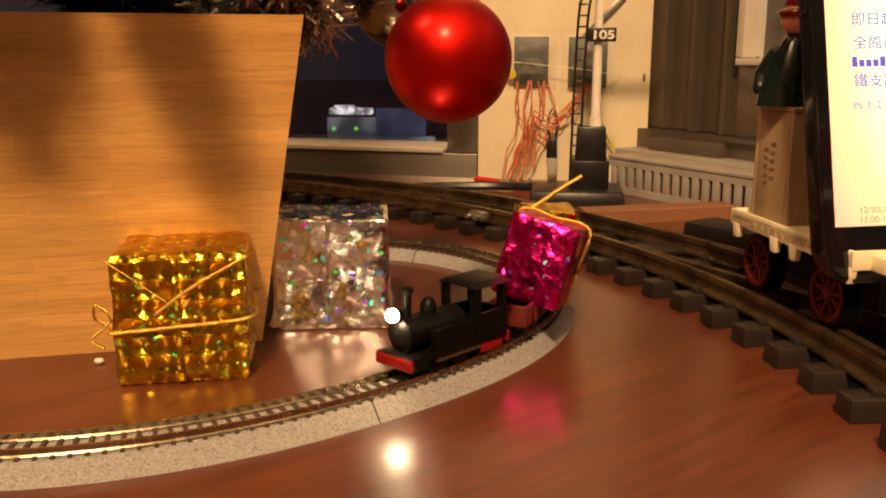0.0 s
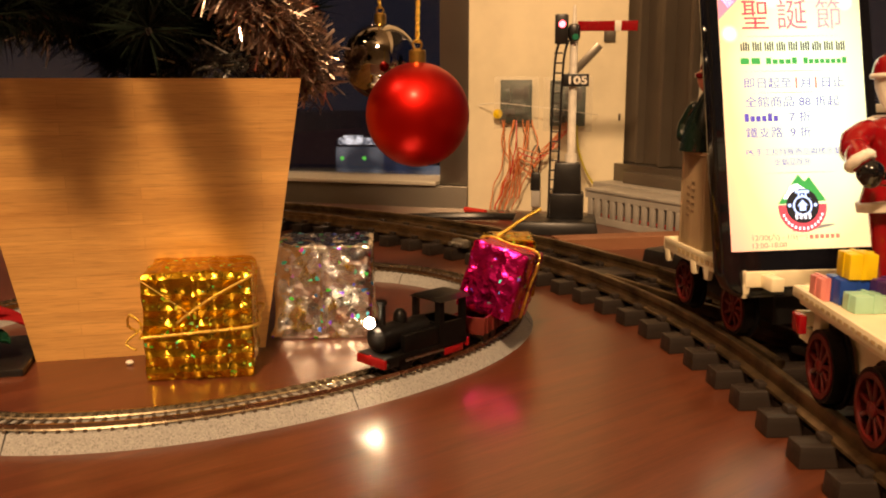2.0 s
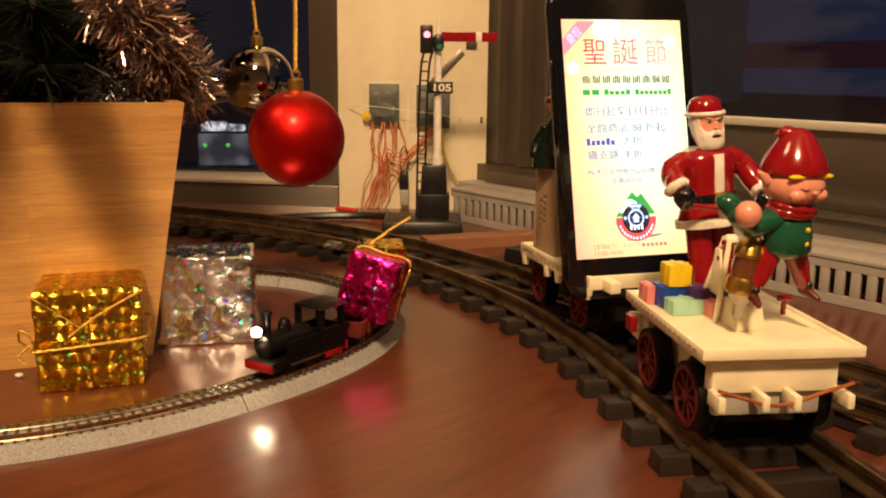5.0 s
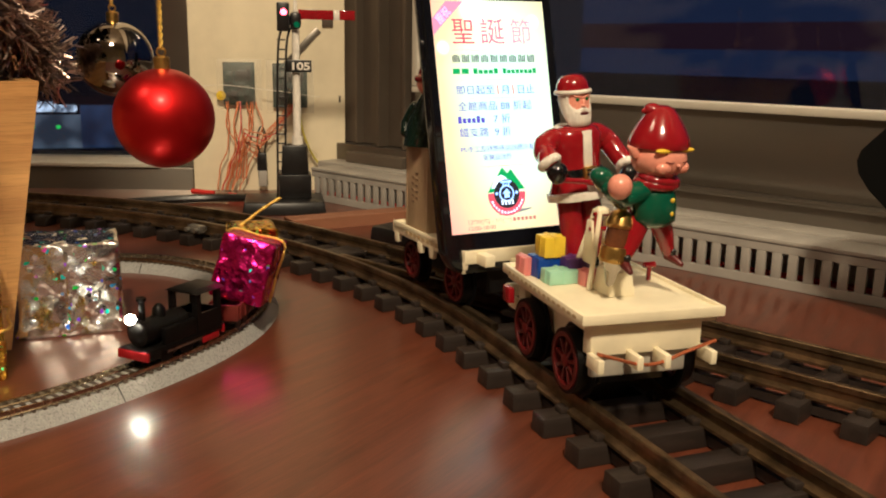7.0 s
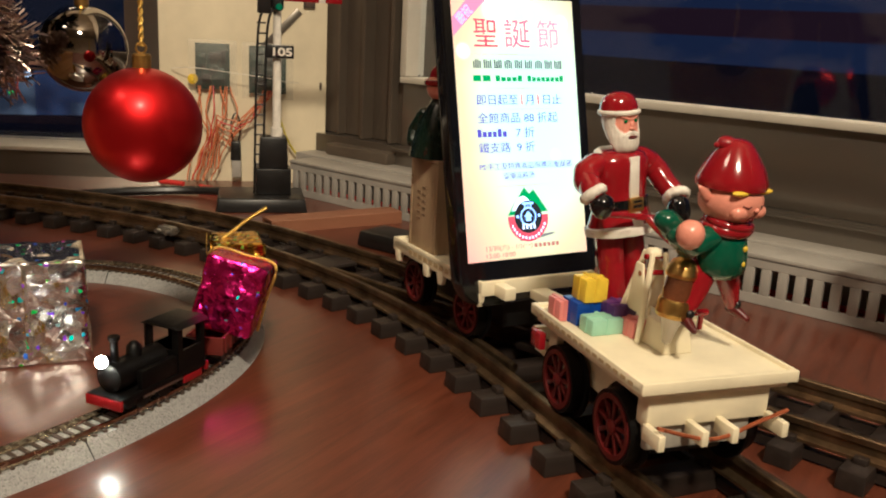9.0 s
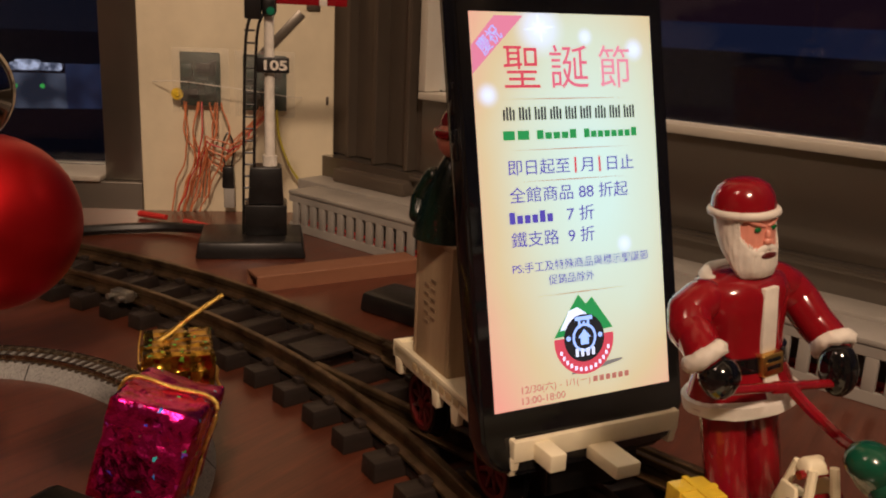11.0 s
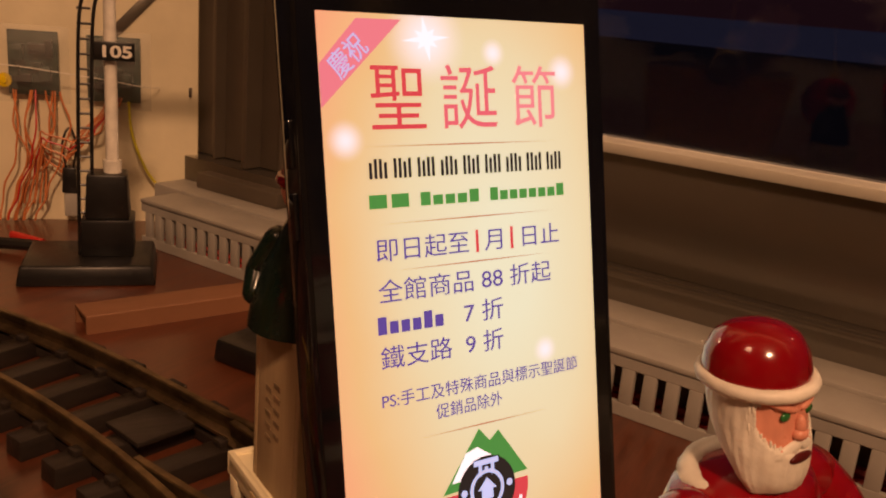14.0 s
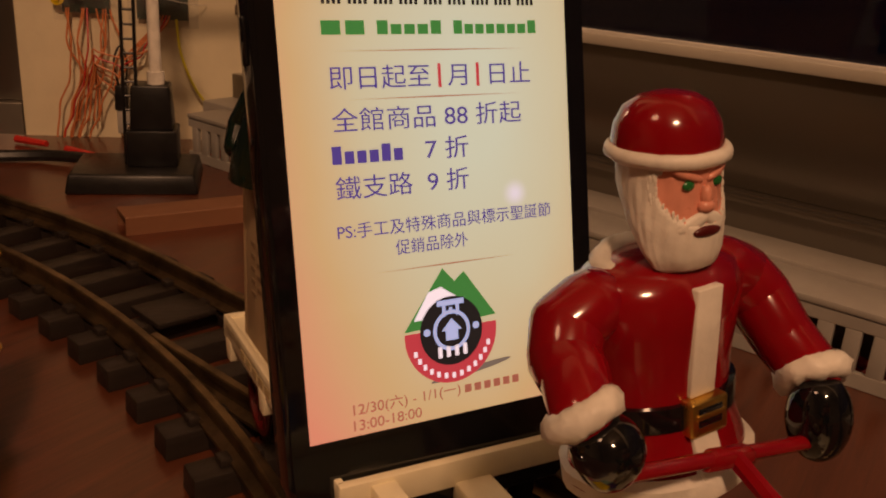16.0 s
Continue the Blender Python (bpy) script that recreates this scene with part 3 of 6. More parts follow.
e0, e1 = FAR - W_D * 30, FAR + W_D * 14
far_panel("backdrop_street", e0, e1, -6.0, -0.02, NIGHT_BLACK)
far_panel("backdrop_dusk", e0, e1, -0.02, 0.18, NIGHT)
far_panel("backdrop_awning", e0, e1, 0.18, 0.38, NIGHT_RED)
far_panel("backdrop_sky", e0, e1, 0.38, 9.0, NIGHT)
n0, n1 = (-14.0, 9.5), (5.0, 6.6)
far_panel("backdrop_north_street", n0, n1, -6.0, -0.1, NIGHT_BLACK)
far_panel("backdrop_north_sky", n0, n1, -0.1, 9.0, NIGHT_NORTH)
bm = bmesh.new()
box(bm, -0.75, -0.42, 6.0, 6.05, -0.52, -0.31)
built("backdrop_shop_front", bm, SHOP, smooth=False)
bm = bmesh.new()
box(bm, -0.735, -0.435, 5.98, 6.03, -0.290, -0.245, 0.018)
box(bm, -0.70, -0.56, 5.98, 6.03, -0.244, -0.228, 0.007)
built("backdrop_shop_sign", bm, SHOP_SIGN, smooth=False)
bm = bmesh.new()
box(bm, -0.42, -0.08, 6.0, 6.05, -0.52, -0.25)
built("backdrop_dim_front", bm, SHOP_BLUE, smooth=False)
for x in (-0.70, -0.55):
    bm = bmesh.new()
    ball(bm, (x, 5.95, -0.38), 0.014, 8)
    built("backdrop_lamp", bm, LAMP_GREEN)
bm = bmesh.new()
box(bm, -0.22, -0.02, 6.0, 6.05, -0.52, -0.44)
built("backdrop_window", bm, SHOP, smooth=False)

# ---- garden-gauge track: one curve that runs out straight, and a turnout leg ----
GAUGE, TIE_H, RAIL_H = 0.0349, 0.0072, 0.0150
R_MAIN = 0.4953
A_C = (-0.3466, 0.2136)  # centre of the main curve
EASE = radians(3)  # where the curve runs out into the straight
TOE = radians(28)


def main_at(th):
    """Main curve: angle from the point where it runs straight at the camera, growing away from it."""
    return (A_C[0] + R_MAIN * math.cos(th), A_C[1] + R_MAIN * math.sin(th), th - math.pi / 2)


def near_at(s):
    x, y, h = main_at(EASE)
    return (x + math.cos(h) * s, y + math.sin(h) * s, h)


def leg_at(s):
    x, y, h = main_at(TOE)
    return (x + math.cos(h) * s, y + math.sin(h) * s, h)


def samples(f, a, b, step):
    n = max(2, int(abs(b - a) / step) + 1)
    return [f(a + (b - a) * k / (n - 1)) for k in range(n)]


def rail_profile(u):
    """A flat-bottomed rail: foot, web and head, its middle at side u."""
    half = [(0.0033, TIE_H), (0.0033, TIE_H + 0.0011), (0.0007, TIE_H + 0.0022), (0.0007, RAIL_H - 0.0030), (0.0015, RAIL_H - 0.0024), (0.0015, RAIL_H - 0.0004), (0.0011, RAIL_H)]
    return [(u + a, b) for a, b in half] + [(u - a, b) for a, b in reversed(half)]


U = GAUGE / 2 + 0.0015
track = thing("garden_railway_track", Matrix(), "brass garden railway track with dark brown plastic sleepers", "model track")
FAR_TH = radians(128)
NEAR = 0.50
BL = 0.050 / R_MAIN
# inner rail of the main line, outer rail, and the turnout's rails; side is to the right of the way towards smaller angles
for name, line, u in (
    ("rail", samples(main_at, FAR_TH, EASE, 0.02) + samples(near_at, 0.02, NEAR, 0.05), U),
    ("rail", samples(main_at, FAR_TH, TOE, 0.02), -U),
    ("rail", samples(main_at, TOE - BL, EASE, 0.02) + samples(near_at, 0.02, NEAR, 0.05), -U),
    ("rail", samples(leg_at, 0.0, 0.80, 0.05), -U),
    ("rail", samples(leg_at, 0.050, 0.80, 0.05), U),
    ("check_rail", samples(leg_at, 0.155, 0.235, 0.02), -U + 0.0055),
    ("check_rail", samples(main_at, TOE - 0.155 / R_MAIN, TOE - 0.210 / R_MAIN, 0.02), U - 0.0055),
):
    bm = bmesh.new()
    sweep(bm, line, rail_profile(u))
    part(name, bm, RAIL, track, angle=30)


def sleeper_mesh(half, off=0.0):
    bm = bmesh.new()
    box(bm, off - half, off + half, -0.0048, 0.0048, 0.0, TIE_H, 0.0005, top=(0.0002, 0.0003))
    for u in (-U, U):
        for d in (-0.0042, 0.0042):
            box(bm, u + d - 0.0017, u + d + 0.0017, -0.0024, 0.0024, TIE_H - 0.0003, TIE_H + 0.0023, 0.0006)
    ob = part("sleeper", bm, TIE, track)
    return ob


first = {}


def sleeper(x, y, h, half=0.0325, off=0.0):
    key = (round(half, 3), round(off, 3))
    m = pose(x, y, 0, 0, 0, math.degrees(h) - 90)
    if key not in first:
        first[key] = sleeper_mesh(half, off)
        first[key].matrix_world = m
        return
    ob = new("sleeper", first[key].data)
    ob.parent = track
    ob.matrix_world = m


STEP = 0.0238 / R_MAIN
th = EASE
while th < FAR_TH:
    x, y, h = main_at(th)
    s = (TOE - th) * R_MAIN
    ext = s * s / (2 * R_MAIN) if s > 0 else 0.0
    if 0.004 < ext < 0.060:
        ext = round(ext / 0.006) * 0.006
        sleeper(x, y, h, 0.0325 + ext / 2, -ext / 2)
    else:
        sleeper(x, y, h)
    th += STEP
s = 0.0238
while s < NEAR:
    sleeper(*near_at(s))
    s += 0.0238
s = 0.246
while s < 0.80:
    sleeper(*leg_at(s))
    s += 0.0238
# strips that tie the sleeper ends together under the rails
for line in (samples(main_at, FAR_TH, EASE, 0.03) + samples(near_at, 0.02, NEAR, 0.05), samples(leg_at, 0.246, 0.80, 0.05)):
    for u in (-U, U):
        bm = bmesh.new()
        sweep(bm, line, [(u - 0.0016, 0.001), (u + 0.0016, 0.001), (u + 0.0016, 0.0045), (u - 0.0016, 0.0045)])
        part("web", bm, TIE, track)
# frog casting and point blades' tie bar
bm = bmesh.new()
fx, fy, fh = leg_at(0.194)
box(bm, -0.016, 0.016, -0.006, 0.006, TIE_H, RAIL_H - 0.0045, 0.001, pose(fx - U * 0.95, fy - U * 0.35, 0, 0, 0, math.degrees(fh)))
part("frog", bm, TIE, track, "brown plastic frog casting of the turnout")
bm = bmesh.new()
box(bm, -0.011, 0.011, -0.010, 0.010, TIE_H + 0.0003, TIE_H + 0.0024, 0.0006, pose(A_C[0] + 0.4985 * math.cos(radians(25)), A_C[1] + 0.4985 * math.sin(radians(25)), 0, 0, 0, 25))
part("point_plate", bm, TIE, track, "flat brown cover plate of the point blades")
# rail clamp on the inner rail
bm = bmesh.new()
box(bm, -0.006, 0.006, -0.003, 0.003, 0.008, 0.0135, 0.001)
rod(bm, (-0.004, -0.006, 0.0105), (-0.004, 0.006, 0.0105), 0.0015)
rod(bm, (0.004, -0.006, 0.0105), (0.004, 0.006, 0.0105), 0.0015)
clamp = part("rail_clamp", bm, GREY_METAL, track, "bright metal rail clamp")
clamp.matrix_world = pose(A_C[0] + (R_MAIN - U - 0.005) * math.cos(radians(38.4)), A_C[1] + (R_MAIN - U - 0.005) * math.sin(radians(38.4)), 0, 0, 0, 38.4 + 90)

# ---- small oval loop on a grey ballast bed ----
L_C, L_A, L_B, L_TURN, L_N = (-0.0860, 0.3303), 0.1387, 0.1063, radians(39.2), 2.2


def loop_point(t, grow=0.0):
    c, s = math.cos(t), math.sin(t)
    x = (L_A + grow) * math.copysign(abs(c) ** (2 / L_N), c)
    y = (L_B + grow) * math.copysign(abs(s) ** (2 / L_N), s)
    return Vector((L_C[0] + x * math.cos(L_TURN) - y * math.sin(L_TURN), L_C[1] + x * math.sin(L_TURN) + y * math.cos(L_TURN)))


dense = [loop_point(2 * math.pi * k / 4000) for k in range(4000)]
# even steps along the loop, rounded off a little
run = [0.0]
for a, b in zip(dense, dense[1:] + dense[:1]):
    run.append(run[-1] + (b - a).length)
LOOP = run[-1]


def loop_at(d):
    """The place and heading at d metres along the loop, counter-clockwise."""
    d %= LOOP
    i = int(np.searchsorted(run, d)) % 4000
    p = dense[i]
    v = dense[(i + 25) % 4000] - dense[(i - 25) % 4000]
    return (p.x, p.y, math.atan2(v.y, v.x))


def loop_near(x, y):
    return run[min(range(4000), key=lambda i: (dense[i] - Vector((x, y))).length)]


small = thing("small_loop_track", Matrix(), "small-scale model track loop on grey speckled ballast", "model track")
N_TOP = 0.0052
bm = bmesh.new()
sweep(bm, [loop_at(LOOP * k / 360) for k in range(360)], [(0.0112, 0.0), (0.0072, N_TOP), (-0.0072, N_TOP), (-0.0112, 0.0)], closed=True)
part("roadbed", bm, BED, small, angle=25)
for u in (-0.0049, 0.0049):
    bm = bmesh.new()
    sweep(bm, [loop_at(LOOP * k / 360) for k in range(360)], [(u - 0.0009, N_TOP + 0.0006), (u + 0.0009, N_TOP + 0.0006), (u + 0.00045, N_TOP + 0.0011), (u + 0.00045, N_TOP + 0.0026), (u - 0.00045, N_TOP + 0.0026), (u - 0.00045, N_TOP + 0.0011)], closed=True)
    part("rail", bm, NRAIL, small, angle=25)
bm = bmesh.new()
box(bm, -0.00055, 0.00055, -0.0068, 0.0068, N_TOP - 0.0003, N_TOP + 0.0008)
tie0 = part("sleeper", bm, NTIE, small, smooth=False)
NT = int(LOOP / 0.0039)
for k in range(NT):
    x, y, h = loop_at(LOOP * k / NT)
    ob = tie0 if k == 0 else new("sleeper", tie0.data)
    ob.parent = small
    ob.matrix_world = pose(x, y, 0, 0, 0, math.degrees(h))
for px_, py_ in ((-0.124, 0.205), (-0.024, 0.243), (0.045, 0.345), (0.0, 0.46)):
    x, y, h = loop_at(loop_near(px_, py_))
    bm = bmesh.new()
    sweep(bm, [(x - 0.0002 * math.cos(h), y - 0.0002 * math.sin(h), h), (x + 0.0002 * math.cos(h), y + 0.0002 * math.sin(h), h)], [(0.01135, 0.0), (0.0073, N_TOP + 0.0002), (-0.0073, N_TOP + 0.0002), (-0.01135, 0.0)])
    part("joint", bm, BLACK, small, smooth=False)

# ---- planter with the little tree ----
PLANT = pose(-0.1215, 0.344, 0, 0, 0, 13.3)
planter = thing("planter", PLANT, "tapered bamboo planter box with grain streaks", "planter")
PB, PT, PH, PW = 0.0465, 0.0640, 0.1152, 0.006
for k in range(4):
    bm = bmesh.new()
    b0, t0, b1, t1 = PB, PT, PB - PW, PT - PW
    v = [bm.verts.new(p) for p in ((-b0, -b0, 0), (b0, -b0, 0), (t0, -t0, PH), (-t0, -t0, PH), (-b1, -b1, 0), (b1, -b1, 0), (t1, -t1, PH), (-t1, -t1, PH))]
    for f in ((0, 1, 2, 3), (7, 6, 5, 4), (0, 4, 5, 1), (2, 6, 7, 3), (1, 5, 6, 2), (0, 3, 7, 4)):
        bm.faces.new([v[i] for i in f])
    ob = part("board", bm, BAMBOO, planter, smooth=False)
    ob.rotation_euler = (0, 0, k * math.pi / 2)
bm = bmesh.new()
box(bm, -0.041, 0.041, -0.041, 0.041, 0.001, 0.006)
part("base", bm, BAMBOO, planter)
bm = bmesh.new()
box(bm, -0.056, 0.056, -0.056, 0.056, 0.100, 0.1120)
part("soil", bm, BLACK, planter, "dark filling")

tree = thing("christmas_tree", PLANT @ pose(0, 0, 0.098), "small dark artificial Christmas tree in the bamboo planter", "tree")
bm = bmesh.new()
rod(bm, (0, 0, 0), (0, 0, 0.42), 0.008, 0.002, 10)
part("trunk", bm, BARK, tree)
rng = random.Random(5)
limbs = []


def limb_of_tree(a, z, L, rise, sag, r):
    """One bough; those on the side of the hanging baubles and tinsel stay short low down."""
    turned = (math.degrees(a) + 180) % 360 - 180
    if -80 < turned < 25 and z < 0.10:
        L *= 0.38
    base, tip = Vector((0, 0, z)), Vector((math.cos(a) * L, math.sin(a) * L, z + rise))
    bm = bmesh.new()
    tube(bm, [base, base.lerp(tip, 0.5) + Vector((0, 0, sag)), tip], r, 5)
    part("bough", bm, BARK, tree)
    limbs.append((base, tip))


for k in range(60):
    L = 0.135 * (1 - 0.75 * k / 60) * rng.uniform(0.85, 1.1)
    limb_of_tree(k * 2.399, 0.016 + 0.38 * (k / 60), L, 0.25 * L - 0.012, 0.01, 0.0016)
for k in range(26):
    limb_of_tree(k * 2.399 + 1.0, 0.020 + 0.045 * k / 26, rng.uniform(0.070, 0.105), rng.uniform(-0.004, 0.022), 0.006, 0.0014)
# added forward boughs, aimed to cast two shadow lobes on the planter's front
for a, n in ((-117, 5), (-107, 5), (-87, 4)):
    for k in range(n):
        limb_of_tree(radians(a + rng.uniform(-5, 5)), 0.030 + 0.010 * k, rng.uniform(0.112, 0.130), rng.uniform(-0.004, 0.010), 0.006, 0.0014)
verts, faces = [], []
for base, tip in limbs:
    for k in range(680):
        u = rng.uniform(0.05, 1.0)
        p = base.lerp(tip, u) + Vector((0, 0, 0.01 * math.sin(math.pi * u)))
        d = (tip - base).normalized() * 0.6 + Vector((rng.gauss(0, 1), rng.gauss(0, 1), rng.gauss(0, 0.8))).normalized()
        d.normalize()
        L = rng.uniform(0.013, 0.024)
        s = d.cross(Vector((rng.gauss(0, 1), rng.gauss(0, 1), rng.gauss(0, 1)))).normalized() * 0.00055
        i = len(verts)
        verts += [p - s, p + s, p + d * L]
        faces.append((i, i + 1, i + 2))
me = bpy.data.meshes.new("needles")
me.from_pydata([tuple(v) for v in verts], [], faces)
me.materials.append(FIR)
needles = new("needles", me)
needles.parent = tree
tagged(needles, "dense dark green needles", kind="stuff")


def tinsel(name, pts, spread, count, length, label, material=None, wide=0.0004):
    """A garland of thin shiny strips along a hanging line."""
    vs, fs = [], []
    pts = [Vector(p) for p in pts]
    for k in range(count):
        u = rng.uniform(0, len(pts) - 1.001)
        p = pts[int(u)].lerp(pts[int(u) + 1], u - int(u))
        d = Vector((rng.gauss(0, 1), rng.gauss(0, 1), rng.gauss(0, 1) - 0.35)).normalized()
        q = p + d * spread * rng.uniform(0.1, 0.4)
        s = d.cross(Vector((rng.gauss(0, 1), rng.gauss(0, 1), rng.gauss(0, 1)))).normalized() * wide
        L = length * rng.uniform(0.6, 1.2)
        bend = Vector((rng.gauss(0, 1), rng.gauss(0, 1), rng.gauss(0, 1))) * L * 0.15
        i = len(vs)
        vs += [q - s, q + s, q + d * L * 0.5 + bend + s, q + d * L * 0.5 + bend - s, q + d * L + s, q + d * L - s]
        fs += [(i, i + 1, i + 2, i + 3), (i + 3, i + 2, i + 4, i + 5)]
    me = bpy.data.meshes.new(name)
    me.from_pydata([tuple(v) for v in vs], [], fs)
    me.materials.append(material or TINSEL)
    return tagged(new(name, me), label, "tinsel", "", "stuff")


tinsel("tinsel_garland", [(-0.080, 0.315, 0.162), (-0.066, 0.318, 0.150), (-0.061, 0.328, 0.140), (-0.057, 0.342, 0.130), (-0.051, 0.360, 0.120)], 0.017, 3400, 0.0155, "rose-silver tinsel garland hanging from the tree")
tinsel("tinsel_garland", [(-0.19, 0.33, 0.150), (-0.15, 0.315, 0.142), (-0.11, 0.325, 0.148), (-0.085, 0.34, 0.160)], 0.016, 700, 0.016, "dark silver tinsel wound round the tree", DIM_SILVER)
tinsel("tinsel_garland", [(-0.105, 0.335, 0.122), (-0.085, 0.325, 0.122), (-0.068, 0.33, 0.125)], 0.014, 420, 0.013, "dark silver tinsel lying on the planter rim", DIM_SILVER)


def bauble(name, centre, r, material, label, loop_to):
    th_ = thing(name, Matrix.Translation(centre), label, "bauble")
    bm = bmesh.new()
    ball(bm, (0, 0, 0), r, 48)
    part("ball", bm, material, th_)
    bm = bmesh.new()
    lathe(bm, [(0, r - 0.0006), (r * 0.16, r - 0.0006), (r * 0.16, r + r * 0.2), (r * 0.13, r + r * 0.23), (0, r + r * 0.23)], 20)
    part("cap", bm, BRASS, th_)
    bm = bmesh.new()
    ring(bm, (0, 0, r * 1.32), r * 0.09, r * 0.02, pose(0, 0, 0, 90, 0, 20), 14, 6)
    part("hanger", bm, BRASS, th_)
    bm = bmesh.new()
    p0 = Vector((0, 0, r * 1.36))
    p1 = Vector(loop_to)
    n = 40
    for turn in (0, math.pi):
        tube(bm, [p0.lerp(p1, i / n) + 0.0005 * Vector((math.cos(0.9 * i + turn), math.sin(0.9 * i + turn), 0)) for i in range(n + 1)], 0.0005, 6)
    part("cord", bm, GOLD_CORD, th_)
    return th_


bauble("red_bauble", (0.0024, 0.2835, 0.1013), 0.0200, RED_BALL, "satin red Christmas bauble on a gold cord", (0.0005, 0.006, 0.060))
bauble("mirror_bauble", (-0.0175, 0.363, 0.1235), 0.0178, CHROME, "smoky mirrored Christmas bauble hanging from the tree", (-0.003, 0.0, 0.055))


def gift(name, m, w, d, h, foil, label, cord=GOLD_CORD, group="", flare=0.0, tied=True, crease=0.006):
    """A wrapped box with soft creased faces, a seam, a folded end and a cord round it."""
    g = thing(name, m, label, "gift box", group)
    bm = bmesh.new()
    box(bm, -w / 2, w / 2, -d / 2, d / 2, 0, h, min(w, h) * 0.04)
    bmesh.ops.subdivide_edges(bm, edges=bm.edges[:], cuts=9, use_grid_fill=True)
    for v in bm.verts:
        seed = v.co * 150 + Vector((w * 900, h * 700, 3))
        q = noise.noise_vector(seed) * 0.022 * w + noise.noise_vector(seed * 2.6) * crease * w
        v.co += Vector((q.x, q.y, q.z if v.co.z > 0.1 * h else 0))
        f = 1 + flare * max(0.0, 1 - v.co.z / (0.35 * h)) ** 2
        v.co.x *= f
        v.co.y *= f
        v.co.z = max(v.co.z, 0.0)
    part("wrapping", bm, foil, g, angle=70)
    bm = bmesh.new()
    box(bm, -0.0014, 0.0003, -d / 2 - 0.0012, -d / 2 + 0.001, 0.03 * h, h * 0.96, 0.0003)
    for v in bm.verts:
        v.co += noise.noise_vector(v.co * 260) * 0.0006
    part("seam", bm, foil, g)
    bm = bmesh.new()
    e = 0.0009
    a, b, c = w / 2 + e, d / 2 + e, h + e
    if tied == "upright":
        tube(bm, [(0, -b, 0.001), (0, -b - e, h * 0.5), (0, -b, h), (0, 0, c), (0, b, h), (0, b, h * 0.5), (0, b, 0.001)], 0.0007, 6)
        part("cord", bm, cord, g)
    elif tied:
        tube(bm, [(-a, -b, h * 0.42), (0, -b - e, h * 0.46), (a, -b, h * 0.5), (a + e, 0, h * 0.5), (a, b, h * 0.5), (0, b, h * 0.46), (-a, b, h * 0.42), (-a - e, 0, h * 0.42), (-a, -b, h * 0.42)], 0.0006, 6)
        tube(bm, [(-w * 0.18, -b, h * 0.55), (w * 0.1, -b - e, h * 0.75), (a, -b, h * 0.97)], 0.0005, 6)
        tube(bm, [(-a, -b, h * 0.97), (-w * 0.28, -b - e, h * 0.80), (-w * 0.05, -b - e, h * 0.62)], 0.00022, 6)
        part("cord", bm, cord, g)
        bm = bmesh.new()
        tube(bm, [(-a, -b * 0.6, h * 0.42), (-a - 0.005, -b * 0.7, h * 0.5), (-a - 0.004, -b * 0.8, h * 0.62), (-a, -b * 0.8, h * 0.5), (-a - 0.006, -b * 0.8, h * 0.36), (-a - 0.002, -b * 0.9, h * 0.3)], 0.0005, 6)
        part("bow", bm, cord, g)
    else:
        box(bm, -w * 0.42, w * 0.45, -b - 0.0004, -b + 0.0012, h * 0.80, h * 0.985, 0.0004)
        for v in bm.verts:
            v.co += noise.noise_vector(v.co * 240) * 0.0012
        part("folded_flap", bm, foil, g)
    return g


gift("gold_gift_box", pose(-0.0845, 0.283, 0, 0, 0, 8.5), 0.041, 0.034, 0.0425, GOLD_FOIL, "small gift box in gold holographic foil with cord")
gift("silver_gift_box", pose(-0.0425, 0.341, 0, 0, 0, 3.0), 0.0435, 0.036, 0.0425, SILVER_FOIL, "small gift box in crinkled silver holographic foil", flare=0.10, tied=False, crease=0.016)

# ---- pump handcar ----
DECK = 0.0478
CAR = pose(0.1505, 0.181, 0, 0, 0, -2.0)
car = thing("pump_handcar", CAR, "cream plastic pump handcar with spoked red wheels on the track", "model handcar")
DX, DY0, DY1 = 0.0260, -0.0365, 0.0360
bm = bmesh.new()
box(bm, -DX, DX, DY0, DY1, DECK - 0.0020, DECK, 0.0004)
part("deck", bm, CREAM, car)
bm = bmesh.new()
box(bm, -DX + 0.0016, DX - 0.0016, DY0 + 0.0016, DY1 - 0.0016, DECK - 0.0044, DECK - 0.0019, 0.0004)
part("deck_beam", bm, CREAM, car)
for nm, b in (("edge_rail", (-DX, -DX + 0.0014, DY0, DY1)), ("edge_rail", (DX - 0.0014, DX, DY0, DY1)), ("end_board", (-DX, DX, DY0 - 0.0006, DY0 + 0.0012)), ("end_board", (-DX, DX, DY1 - 0.0012, DY1 + 0.0006))):
    bm = bmesh.new()
    box(bm, b[0], b[1], b[2], b[3], DECK - 0.0023, DECK + 0.0013, 0.0004)
    part(nm, bm, CREAM, car)
